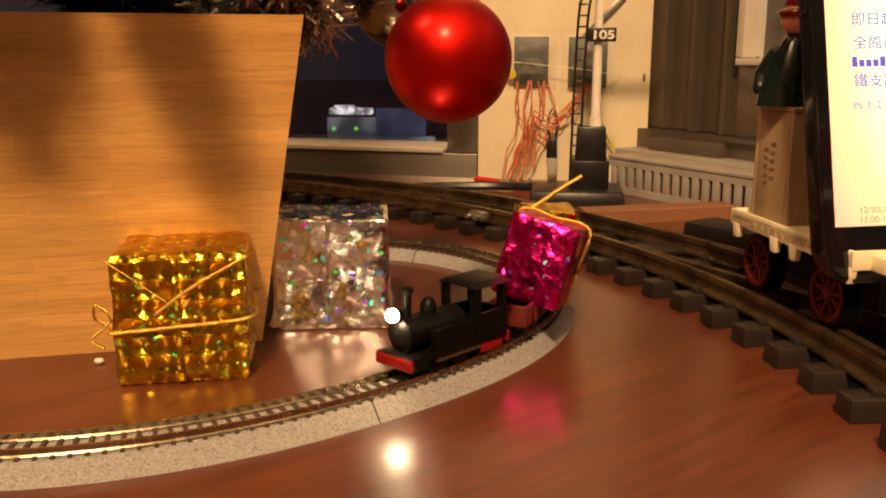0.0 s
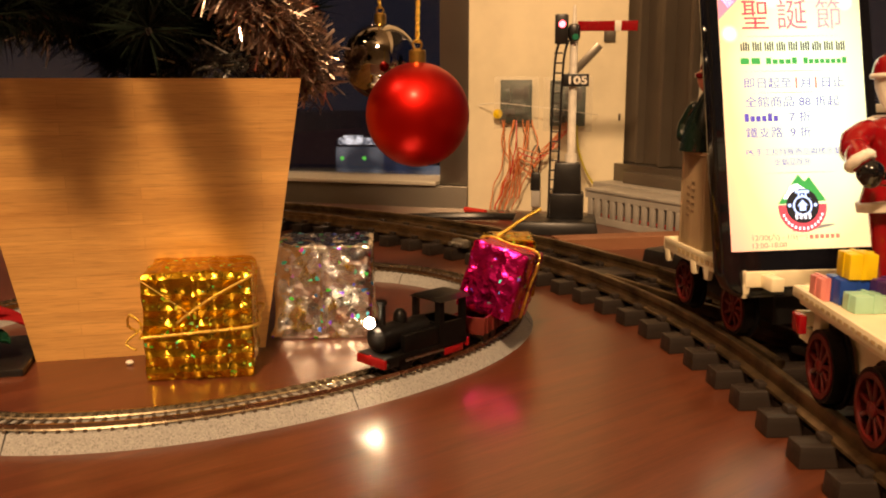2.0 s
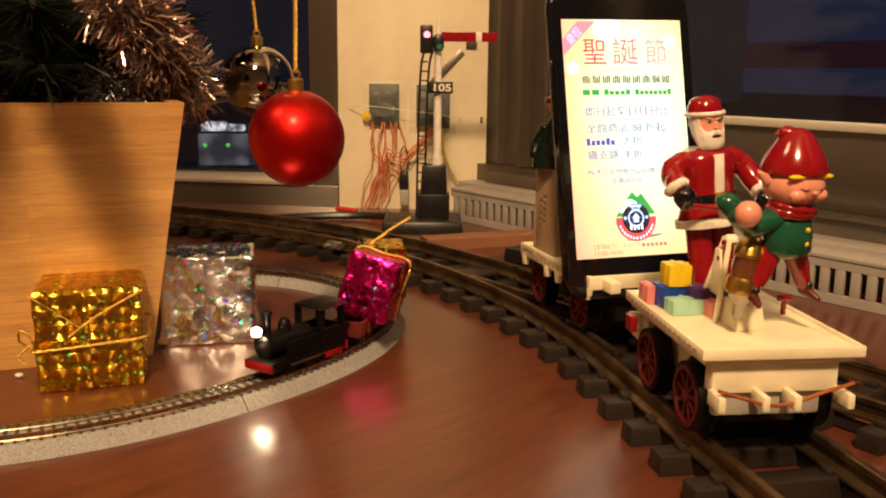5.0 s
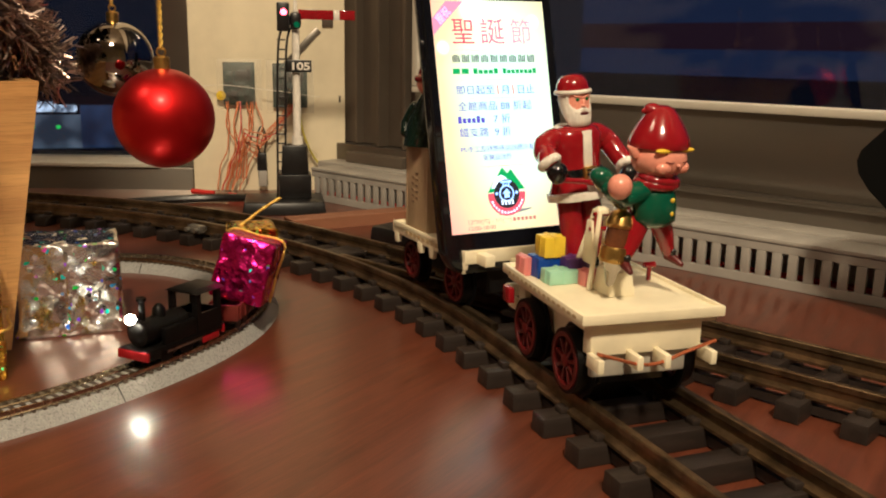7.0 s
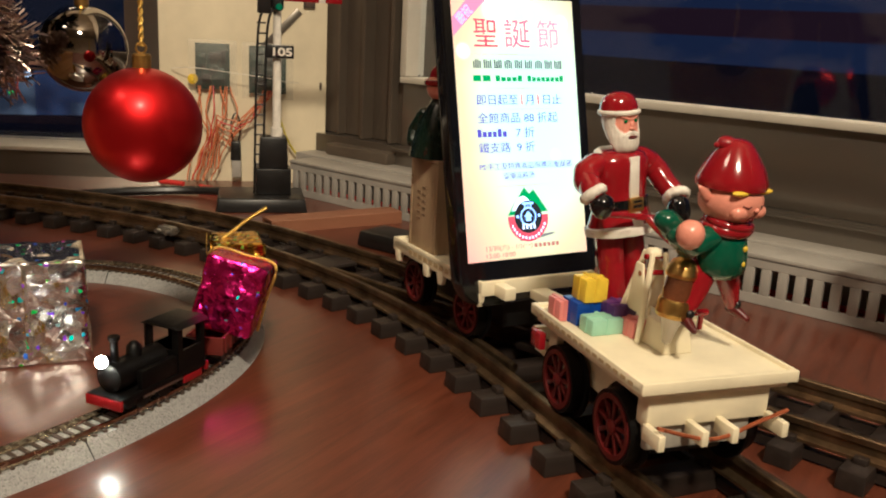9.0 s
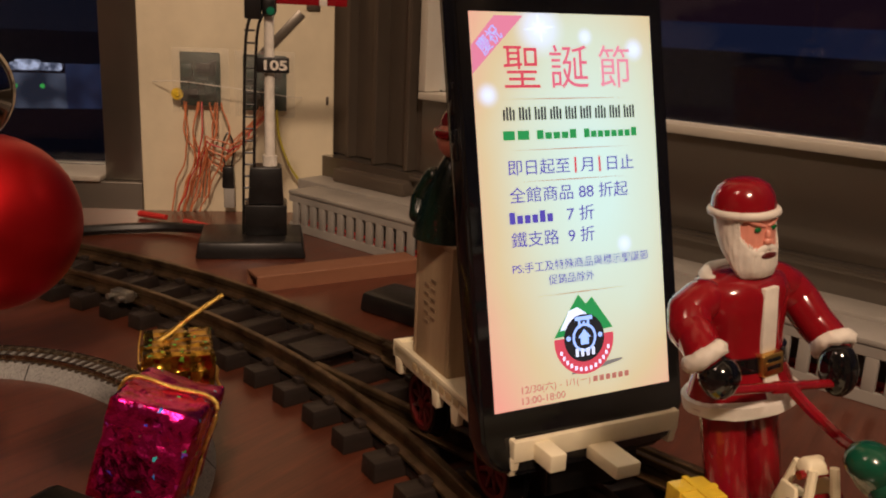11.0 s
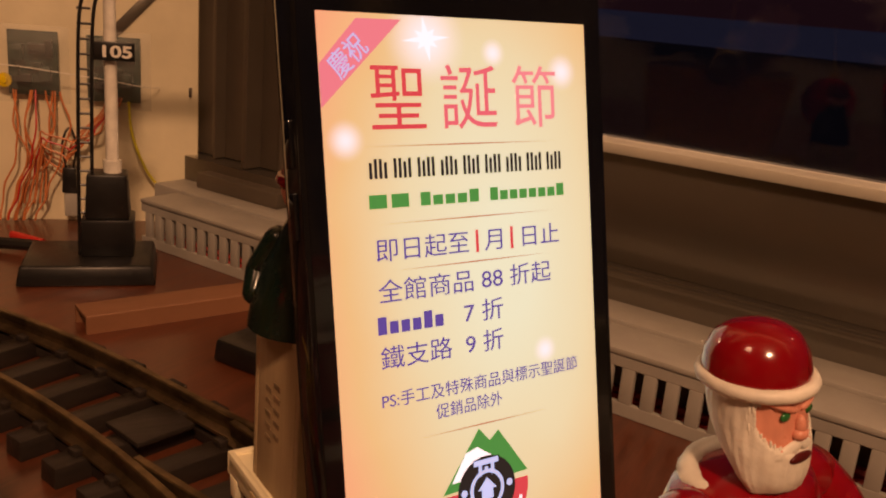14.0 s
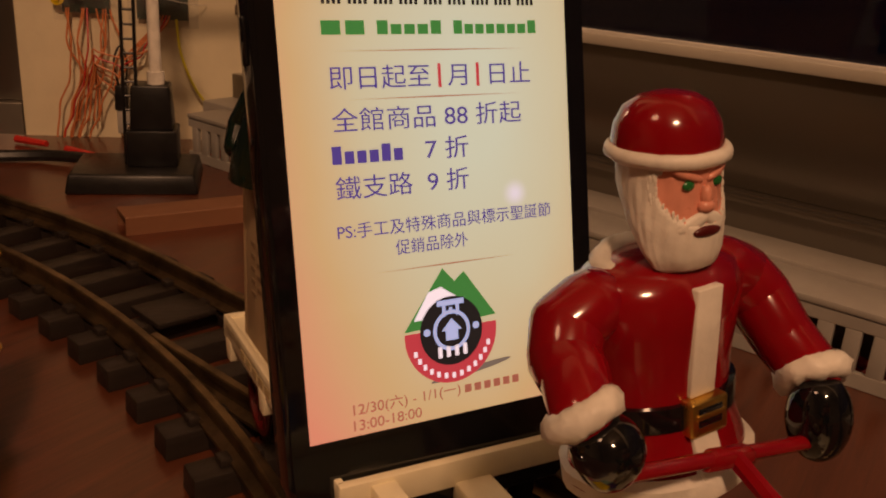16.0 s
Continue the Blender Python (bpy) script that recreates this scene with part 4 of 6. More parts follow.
for sgn, yy in ((1, DY0), (-1, DY1)):
    bm = bmesh.new()
    y0, y1 = sorted((yy + sgn * 0.004, yy + sgn * 0.010))
    box(bm, -0.0205, 0.0205, y0, y1, DECK - 0.0145, DECK - 0.0044, 0.0006)
    part("headstock", bm, CREAM, car)
    for x in (-0.0205, -0.0065, 0.0035, 0.0205):
        bm = bmesh.new()
        a0, a1 = sorted((yy - sgn * 0.0045, yy + sgn * 0.0045))
        box(bm, x - 0.0011, x + 0.0011, a0, a1, DECK - 0.0175, DECK - 0.0128, 0.0004, top=(0, 0))
        part("bracket", bm, CREAM, car)
    bm = bmesh.new()
    tube(bm, [(-0.0215, yy - sgn * 0.003, DECK - 0.0108), (-0.013, yy - sgn * 0.0035, DECK - 0.0135), (-0.005, yy - sgn * 0.003, DECK - 0.0158), (0.002, yy - sgn * 0.003, DECK - 0.0155), (0.011, yy - sgn * 0.003, DECK - 0.0125), (0.0215, yy - sgn * 0.003, DECK - 0.0095)], 0.0006, 6)
    part("copper_strand", bm, COPPER, car, "loose copper wire over the buffer brackets")
    bm = bmesh.new()
    y0, y1 = sorted((yy + sgn * 0.0062, yy + sgn * 0.0130))
    box(bm, -0.0188, 0.0165, y0, y1, DECK - 0.0228, DECK - 0.0146, 0.0010)
    part("motor_case", bm, PALE_METAL, car, "grey metal motor case below the deck")


def spoked_wheel(parent, x, y, z, r, side, spokes=9, hub=RED):
    """A flanged wheel whose spoked face looks sideways."""
    w = new("wheel")
    w.parent = parent
    w.location = (x, y, z)
    w.rotation_euler = (0, side * math.pi / 2, 0)
    bm = bmesh.new()
    lathe(bm, [(r * 0.80, -0.0030), (r * 1.00, -0.0030), (r * 0.97, 0.0012), (r * 0.80, 0.0012)], 30)
    lathe(bm, [(r * 0.80, -0.0042), (r * 1.13, -0.0042), (r * 1.13, -0.0030), (r * 0.80, -0.0030)], 30)
    bm2 = bm
    part("tyre", bm2, LOCO, w)
    bm = bmesh.new()
    lathe(bm, [(r * 0.72, -0.001), (r * 0.86, -0.001), (r * 0.86, 0.0016), (r * 0.72, 0.0016), (r * 0.72, -0.001)], 30)
    part("rim", bm, DRED, w)
    for k in range(spokes):
        bm = bmesh.new()
        a = 2 * math.pi * k / spokes
        box(bm, 0.0, r * 0.78, -0.0007, 0.0007, -0.0004, 0.0010, 0.0003, pose(0, 0, 0, 0, 0, math.degrees(a)))
        part("spoke", bm, DRED, w)
    bm = bmesh.new()
    lathe(bm, [(0, -0.001), (r * 0.2, -0.001), (r * 0.2, 0.0016), (r * 0.1, 0.0022), (0, 0.0022)], 16)
    part("hub", bm, DRED, w)
    return w


WR = 0.0118
for y in (-0.0165, 0.0205):
    for sd in (-1, 1):
        spoked_wheel(car, sd * 0.0208, y, RAIL_H + WR, WR, sd)
    bm = bmesh.new()
    rod(bm, (-0.019, y, RAIL_H + WR), (0.019, y, RAIL_H + WR), 0.0018)
    part("axle", bm, BLACK, car)
for sd in (-1, 1):
    bm = bmesh.new()
    box(bm, sd * 0.0140 - 0.001, sd * 0.0140 + 0.001, -0.030, 0.031, DECK - 0.020, DECK - 0.0044, 0.0005)
    part("side_frame", bm, CREAM, car)
bm = bmesh.new()
box(bm, -0.0125, 0.0125, -0.024, 0.026, 0.020, DECK - 0.006, 0.001)
part("gear_case", bm, BLACK, car)
# rear coupling
bm = bmesh.new()
box(bm, -0.004, 0.004, DY1, DY1 + 0.016, DECK - 0.0135, DECK - 0.0095, 0.0006)
box(bm, -0.0245, -0.0165, DY1 - 0.002, DY1 + 0.0006, DECK - 0.012, DECK - 0.007, 0.0004)
part("coupling", bm, CREAM, car)
bm = bmesh.new()
box(bm, -0.0270, -0.0245, DY1 - 0.010, DY1 - 0.003, DECK - 0.0125, DECK - 0.0065, 0.0004)
part("tail_marker", bm, RED, car, "red marker block")
# pump tower: a block, two A-shaped frames and the rocking lever
bm = bmesh.new()
box(bm, -0.0062, 0.0042, -0.0155, -0.002, DECK, DECK + 0.0088, 0.0006, top=(0.0012, 0.0012))
part("pump_block", bm, CREAM, car)
for x in (-0.0062, 0.0030):
    for y0, y1 in ((-0.004, 0.0005), (0.011, 0.0045)):
        bm = bmesh.new()
        rod(bm, (x * 1.3, y0, DECK), (x * 0.5, y1, DECK + 0.0275), 0.0011, 0.0009, 8)
        part("frame_leg", bm, CREAM, car)
    bm = bmesh.new()
    box(bm, x * 0.9 - 0.0005, x * 0.9 + 0.0005, -0.002, 0.008, DECK + 0.008, DECK + 0.024, 0.0004, top=(0, 0.003))
    part("frame_web", bm, CREAM, car)
bm = bmesh.new()
box(bm, -0.0042, 0.0010, 0.0003, 0.0050, DECK + 0.0262, DECK + 0.0288, 0.0008, top=(0.0008, 0.001))
part("pivot_cap", bm, CREAM, car)
bm = bmesh.new()
tube(bm, [(0.0050, 0.0198, DECK + 0.0348), (0.0085, 0.0165, DECK + 0.0308), (0.0113, 0.0110, DECK + 0.0275), (0.0090, 0.000, DECK + 0.0285), (0.0065, -0.0145, DECK + 0.0300)], 0.0012, 8)
part("pump_lever", bm, RED, car, "glossy red pump lever")
bm = bmesh.new()
rod(bm, (-0.0120, 0.0162, DECK + 0.0368), (0.0186, 0.0228, DECK + 0.0330), 0.0010, seg=10)
part("hand_bar", bm, RED, car, "glossy red hand bar")
bm = bmesh.new()
box(bm, -0.0045, 0.0045, -0.0011, 0.0011, -0.0012, 0.0011, 0.0006, pose(0.0045, 0.0198, DECK + 0.0347, 0, 7.0, 12.2), top=(0.0012, 0))
part("lever_boss", bm, RED, car)
for x0, x1, z in ((-0.0062, 0.0050, 0.0208), (-0.0050, 0.0015, 0.0262)):
    bm = bmesh.new()
    rod(bm, (x0, 0.0018, DECK + z), (x1, 0.0018, DECK + z), 0.0009, seg=8)
    part("pump_pin", bm, RED, car, "small red pump pin")
bm = bmesh.new()
rod(bm, (0.0200, 0.004, DECK), (0.0200, 0.004, DECK + 0.0055), 0.0009, seg=8)
rod(bm, (0.0178, 0.004, DECK + 0.0058), (0.0222, 0.004, DECK + 0.0058), 0.0012, seg=8)
part("brake_knob", bm, RED, car, "small red brake knob")
bm = bmesh.new()
for k in range(15):
    y = -0.032 + 0.0042 * k
    box(bm, -DX - 0.0001, -DX + 0.0001, y, y + 0.0026, DECK - 0.0012, DECK - 0.0001)
part("side_lettering", bm, LETTER, car, "unreadable line of brown lettering", smooth=False)

# parcels on the deck
for nm, x, y, w, d, h, z, mt, lb in (
    ("toy_parcel", -0.0165, 0.0150, 0.011, 0.010, 0.0078, 0.0, BLUE, "blue toy parcel on the handcar deck"),
    ("toy_parcel", -0.0082, 0.0070, 0.0088, 0.0085, 0.0086, 0.0, PURPLE, "dark purple toy parcel on the handcar deck"),
    ("toy_parcel", -0.0155, 0.0040, 0.012, 0.008, 0.0052, 0.0, MINT, "mint green toy parcel on the handcar deck"),
    ("toy_parcel", -0.0066, -0.0012, 0.0062, 0.007, 0.0055, 0.0, ROSE, "rose pink toy parcel on the handcar deck"),
    ("toy_parcel", -0.0235, 0.0190, 0.004, 0.008, 0.0070, 0.0, ROSE, "salmon toy parcel on the handcar deck"),
    ("toy_parcel", -0.0156, 0.0135, 0.0086, 0.0085, 0.0078, 0.0079, YELLOW, "yellow toy parcel stacked on the others"),
):
    p = thing(nm, CAR @ pose(x + 0.0012, y + 0.004, DECK + z, 0, 0, 4), lb, "parcel", "parcels on the handcar")
    bm = bmesh.new()
    box(bm, -w / 2, w / 2, -d / 2, d / 2, 0, h, 0.0005)
    part("box", bm, mt, p)
    bm = bmesh.new()
    box(bm, -w / 2 - 0.0002, w / 2 + 0.0002, -0.0006, 0.0006, 0.0002, h + 0.0002)
    box(bm, -0.0006, 0.0006, -d / 2 - 0.0002, d / 2 + 0.0002, 0.0002, h + 0.0003)
    part("ribbon", bm, mt, p, smooth=False)

# lantern in front of the pump
lan = thing("brass_lantern", CAR @ pose(-0.0084, -0.0195, DECK + 0.0058, 0, 7, 0) @ Matrix.Diagonal((0.98, 0.98, 1.42, 1)), "small brass lantern with brown glass hanging before the handcar pump", "lantern")
bm = bmesh.new()
lathe(bm, [(0, -0.0005), (0.0014, 0.0002), (0.0022, 0.0030), (0.0034, 0.0052), (0.0044, 0.0058), (0, 0.0058)], 20)
part("lantern_foot", bm, CHROME, lan, "dark tapering lantern foot")
bm = bmesh.new()
lathe(bm, [(0, 0.0058), (0.0050, 0.0058), (0.0054, 0.0066), (0.0051, 0.0074), (0.0053, 0.0088), (0.0049, 0.0096), (0, 0.0096)], 24)
part("lantern_band", bm, BRASS, lan)
bm = bmesh.new()
lathe(bm, [(0, 0.0096), (0.0042, 0.0096), (0.0045, 0.0115), (0.0042, 0.0142), (0, 0.0142)], 24)
part("lantern_globe", bm, AMBER, lan, "brown lantern glass")
bm = bmesh.new()
lathe(bm, [(0, 0.0142), (0.0046, 0.0142), (0.0049, 0.0150), (0.0044, 0.0162), (0.0034, 0.0176), (0.0016, 0.0183), (0.0014, 0.0190), (0, 0.0190)], 24)
part("lantern_top", bm, BRASS, lan)
bm = bmesh.new()
ball(bm, (0, 0, 0.0203), 0.0021, 16, None, 0, (1.05, 1.05, 0.9))
part("lantern_knob", bm, BRASS, lan)

# ---- figures ----


def limb(bm, pts, rs, mi, seg=14):
    """A soft bent limb through the points, with a radius at each."""
    for (a, b), (ra, rb) in zip(zip(pts, pts[1:]), zip(rs, rs[1:])):
        rod(bm, a, b, ra, rb, seg, mi, "round")


def fuzz(bm, verts, amount, size, seed):
    for v in verts:
        if v.is_valid:
            v.co += noise.noise_vector(v.co * size + Vector((seed, 0, 0))) * amount


def bearded_figure():
    """A standing doll in a red coat with white beard, belt and mittens; it faces -y, its feet at the origin."""
    bm = bmesh.new()
    R, W, F, K, G, D, E = 0, 1, 2, 3, 4, 5, 6
    for sx in (-1, 1):
        limb(bm, [(sx * 0.0058, 0.0, 0.006), (sx * 0.0058, 0.001, 0.016), (sx * 0.0050, 0.002, 0.027)], [0.0051, 0.0054, 0.0060], R)
        limb(bm, [(sx * 0.0060, 0.002, 0.0026), (sx * 0.0062, -0.004, 0.0022)], [0.0032, 0.0026], K)
    lathe(bm, [(0.0, 0.0262), (0.0128, 0.0262), (0.0110, 0.0300), (0.0096, 0.0335), (0.0098, 0.0390), (0.0106, 0.0450), (0.0112, 0.0495), (0.0098, 0.0532), (0.0060, 0.0552), (0, 0.0556)], 32, pose(0, 0.001, 0), R, 1.22, 0.86)
    fuzz(bm, lathe(bm, [(0.0122, 0.0250), (0.0138, 0.0252), (0.0141, 0.0272), (0.0126, 0.0278), (0.0118, 0.0264)], 32, pose(0, 0.001, 0), W, 1.12, 0.86), 0.0002, 500, 2)
    lathe(bm, [(0.0095, 0.0318), (0.0106, 0.0319), (0.0105, 0.0348), (0.0094, 0.0349)], 32, pose(0, 0.001, 0), K, 1.22, 0.86)
    box(bm, -0.0034, 0.0034, -0.0093, -0.0068, 0.0312, 0.0355, 0.0004, None, G)
    box(bm, -0.0022, 0.0022, -0.0095, -0.0085, 0.0322, 0.0345, 0.0002, None, K)
    box(bm, -0.0026, 0.0026, -0.0096, -0.0086, 0.0330, 0.0337, 0.0001, None, G)
    for z0, z1, y, lean in ((0.0355, 0.0520, -0.0072, -0.0011), (0.0270, 0.0312, -0.0100, 0.0022)):
        for v in box(bm, -0.0023, 0.0023, y - 0.0007, y + 0.0030, z0, z1, 0.0003, None, W):
            if v.is_valid and v.co.z > (z0 + z1) / 2:
                v.co.y += lean
    for sx in (-1, 1):
        # the two arms hold the bar a little differently
        sh = Vector((sx * 0.0118, 0.001, 0.0498))
        el, wr = (Vector((0.0190, -0.0050, 0.0385)), Vector((0.0208, -0.0092, 0.0338))) if sx > 0 else (Vector((-0.0194, -0.0048, 0.0425)), Vector((-0.0218, -0.0090, 0.0402)))
        limb(bm, [sh, (sx * 0.0158, 0.0012, 0.0474), (sx * 0.0182, -0.0010, 0.0438), el, wr], [0.0052, 0.0052, 0.0050, 0.0047, 0.0042], R, 22)
        q = Vector((-sx * 0.2, -0.5, -0.8)).to_track_quat("Z", "Y").to_matrix().to_4x4()
        fuzz(bm, ring(bm, wr, 0.0036, 0.0020, q, 44, 14, W), 0.0005, 900, sx)
        ball(bm, wr + Vector((-sx * 0.0016, -0.0028, -0.0042)), 0.0047, 32, None, K, (1.0, 1.0, 0.98))
    fuzz(bm, ring(bm, (0, 0.0018, 0.0535), 0.0072, 0.0017, pose(0, 0, 0, 12), 26, 8, W, 1.08, 0.90), 0.0003, 700, 5)
    steps = ((0, 0), (0.025, 0.0262), (0.0333, 0.0366), (0.050, 0.0502), (0.062, 0.0585))
    for v in bm.verts:
        for (a, p), (b, q) in zip(steps, steps[1:]):
            if a <= v.co.z <= b:
                v.co = Vector((v.co.x * 0.86, v.co.y * 0.86, p + (q - p) * (v.co.z - a) / (b - a)))
                break
        else:
            v.co = Vector((v.co.x * 0.86, v.co.y * 0.86, v.co.z))
    body = set(bm.verts)
    # beard and hair, ribbed in strands
    vs = lathe(bm, [(0, 0.0472), (0.0036, 0.0474), (0.0064, 0.0487), (0.0074, 0.0508), (0.0078, 0.0530), (0.0079, 0.0540)] + [(0.0080, 0.0545 + 0.0005 * k) for k in range(20)] + [(0, 0.0642)], 192, pose(0, -0.0012, 0), W, 0.98, 0.98)
    for v in vs:
        a = math.atan2(v.co.x, -v.co.y)
        k = 1 + 0.005 * math.sin(a * 17 + v.co.z * 700) + 0.005 * math.sin(a * 31 - v.co.z * 500)
        v.co.x *= k
        v.co.y *= k
        low = min(1.0, max(0.0, (0.0605 - v.co.z) / 0.0125))
        back = min(1.0, max(0.0, (v.co.y + 0.005) / 0.008))
        v.co.y -= (0.0058 * back * low + 0.0012 * low) * (0.4 + 0.6 * low)
        v.co.x *= 1 - 0.10 * low * back
    # face with a heavy brow, set into the hair
    tuft = random.Random(31)
    for k in range(110):
        b = 2 * math.pi * k / 110
        g = 1.0 + tuft.uniform(-0.06, 0.16)
        a, z = g * math.cos(b), 0.0605 + 0.0057 * g * math.sin(b)
        if z < 0.0635:
            ball(bm, (0.0077 * math.sin(a), -0.0012 - 0.0077 * math.cos(a), z), tuft.uniform(0.00028, 0.00045), 6, None, W, (0.9, 0.6, 2.0))
    for sx in (-1, 1):
        ball(bm, (0, 0, 0), 0.0022, 16, pose(sx * 0.0020, -0.0085, 0.0553, 0, sx * 24, sx * 14), W, (1.3, 0.26, 0.48))
    for v in vs:
        a = abs(math.atan2(v.co.x, -v.co.y - 0.0012))
        if (a / 0.98) ** 2 + ((v.co.z - 0.0605) / 0.0056) ** 2 < 1:
            v.co.x *= 0.94
            v.co.y *= 0.94
    for f in {f for v in vs for f in v.link_faces}:
        c = f.calc_center_median()
        if (math.atan2(c.x, -c.y - 0.0012) / 0.98) ** 2 + ((c.z - 0.0605) / 0.0054) ** 2 < 1:
            f.material_index = F
    for sx in (-1, 1):
        ball(bm, (sx * 0.0026, -0.0081, 0.0605), 0.0010, 12, None, E, (1.15, 0.45, 0.75))
        ball(bm, (0, 0, 0), 0.0020, 14, pose(sx * 0.0027, -0.0078, 0.0619, 0, sx * -20, sx * 18), F, (1.35, 0.50, 0.34))
    ball(bm, (0, -0.0088, 0.0588), 0.0011, 14, None, F, (0.85, 0.9, 1.5))
    ball(bm, (0, -0.0089, 0.0575), 0.0013, 14, None, F, (1.15, 0.85, 0.75))
    ball(bm, (0, -0.0092, 0.0540), 0.0024, 14, None, D, (1.1, 0.24, 0.34))
    # cap like a rounded dome over a thin white roll
    lathe(bm, [(0, 0.0630), (0.0081, 0.0632), (0.0083, 0.0655), (0.0078, 0.0682), (0.0064, 0.0706), (0.0042, 0.0719), (0.0018, 0.0724), (0, 0.0725)], 40, pose(0, -0.0006, 0), R)
    fuzz(bm, ring(bm, (0, -0.0008, 0.0643), 0.0083, 0.0011, pose(0, 0, 0, 4), 44, 10, W), 0.00016, 600, 4)
    for v in bm.verts:
        if v not in body:
            v.co = Matrix.Rotation(radians(-2), 3, "Z") @ Vector((v.co.x * 0.77, v.co.y * 0.77, 0.0525 + (v.co.z - 0.0472) * 0.785))
    return bm


santa = mesh_ob("santa_figurine", bearded_figure(), [RED, WHITE, SKIN, GLOSS_BLACK, BRASS, DRED, EYE_GREEN], None, "", True, 60)
tagged(santa, "glossy figurine in red coat with white beard on the handcar", "figurine")
santa.matrix_world = CAR @ pose(0.0060, 0.0278, DECK, -6, -5.0, 13) @ Matrix.Diagonal((1, 1, 1.04, 1))


def elf_figure():
    """A chubby doll in a red cap and green jacket, hanging on to the lever; it faces -y, feet at the origin."""
    bm = bmesh.new()
    R, F, G, Y, B, D = 0, 1, 2, 3, 4, 5
    for sx in (-1, 1):
        limb(bm, [(sx * 0.0036, 0.002, 0.0190), (sx * 0.0076, 0.0010, 0.0110), (sx * 0.0108, 0.0012, 0.0048)], [0.0044, 0.0034, 0.0023], R)
        limb(bm, [(sx * 0.0110, 0.0012, 0.0036), (sx * 0.0122, -0.0040, 0.0014)], [0.0020, 0.0010], B)
        ball(bm, (sx * 0.0110, -0.0006, 0.0050), 0.0015, 10, None, D)
    lathe(bm, [(0, 0.0150), (0.0060, 0.0150), (0.0082, 0.0175), (0.0082, 0.0225), (0.0072, 0.0280), (0.0046, 0.0318), (0, 0.0320)], 26, None, G, 1.0, 0.88)
    for z in (0.0205, 0.0255):
        ball(bm, (0.0016, -0.0069, z), 0.0010, 10, None, Y, (1, 0.6, 1))
    ring(bm, (0, -0.0002, 0.0312), 0.0056, 0.0022, pose(0, 0, 0, 6), 24, 8, R, 1.10, 0.98)
    ring(bm, (0, -0.0008, 0.0332), 0.0058, 0.0017, pose(0, 0, 0, 10, 6), 24, 8, R, 1.08, 0.98)
    # round pink head, closed eyes, small open mouth
    ball(bm, (0, -0.0002, 0.0410), 0.0096, 32, None, F, (1.0, 0.97, 0.92))
    for sx in (-1, 1):
        ball(bm, (sx * 0.0042, -0.0066, 0.0382), 0.0030, 18, None, F, (1.0, 0.8, 0.9))
        tube(bm, [(sx * 0.0018, -0.0091, 0.0410), (sx * 0.0032, -0.0091, 0.0404), (sx * 0.0048, -0.0082, 0.0410)], 0.00022, 5, B)
        ball(bm, (sx * 0.0050, -0.0072, 0.0452), 0.0022, 16, None, Y, (1.75, 0.75, 0.50))
        lathe(bm, [(0, 0.0088), (0.0009, 0.0066), (0.0023, 0.0028), (0.0019, 0.0006), (0, 0)], 14, pose(sx * 0.0078, 0.0010, 0.0412, 0, sx * 48, 0), F, 1.0, 0.6)
    ball(bm, (0, -0.0094, 0.0394), 0.0009, 12, None, F, (1.1, 0.9, 0.9))
    ball(bm, (0, -0.0083, 0.0357), 0.0010, 12, None, B, (1.1, 0.4, 0.7))
    # one arm reaches out to the lever, the other hangs at the side
    limb(bm, [(-0.0064, 0.0, 0.0285), (-0.0140, 0.0010, 0.0262), (-0.0200, 0.0005, 0.0305)], [0.0040, 0.0042, 0.0038], G, 18)
    limb(bm, [(-0.0195, 0.0030, 0.0315), (-0.0222, 0.0036, 0.0345)], [0.0040, 0.0038], G, 16)
    ball(bm, (-0.0205, -0.0040, 0.0318), 0.0044, 18, None, F, (0.95, 0.9, 1.1))
    limb(bm, [(0.0068, 0.001, 0.0285), (0.0088, 0.0030, 0.0225)], [0.0032, 0.0028], G, 16)
    # bell-shaped cap with its tip bent back
    lathe(bm, [(0, 0.0455), (0.0102, 0.0455), (0.0105, 0.0470), (0.0100, 0.0495), (0.0086, 0.0535), (0.0066, 0.0575), (0.0050, 0.0605), (0.0036, 0.0624), (0.0020, 0.0632), (0, 0.0634)], 36, pose(0, 0.0005, 0), R)
    limb(bm, [(-0.0004, 0.001, 0.0592), (-0.0028, 0.0022, 0.0612), (-0.0052, 0.0034, 0.0606)], [0.0042, 0.0030, 0.0012], R)
    steps = ((-0.002, -0.002), (0.0, 0.0), (0.0150, 0.0176), (0.0320, 0.0350), (0.0455, 0.0474), (0.0660, 0.0650))
    for v in bm.verts:
        for (a, p), (b, q) in zip(steps, steps[1:]):
            if a <= v.co.z <= b:
                v.co.z = p + (q - p) * (v.co.z - a) / (b - a)
                break
    return bm


elf = mesh_ob("elf_figurine", elf_figure(), [RED, SKIN, GREEN, YELLOW, DRED, BLACK], None, "", True, 60)
tagged(elf, "glossy figurine in red cap and green jacket at the pump", "figurine")
elf.matrix_world = CAR @ pose(0.0052, -0.0205, DECK + 0.0108, 2, 0, 16) @ Matrix.Diagonal((0.97, 0.97, 0.885, 1))

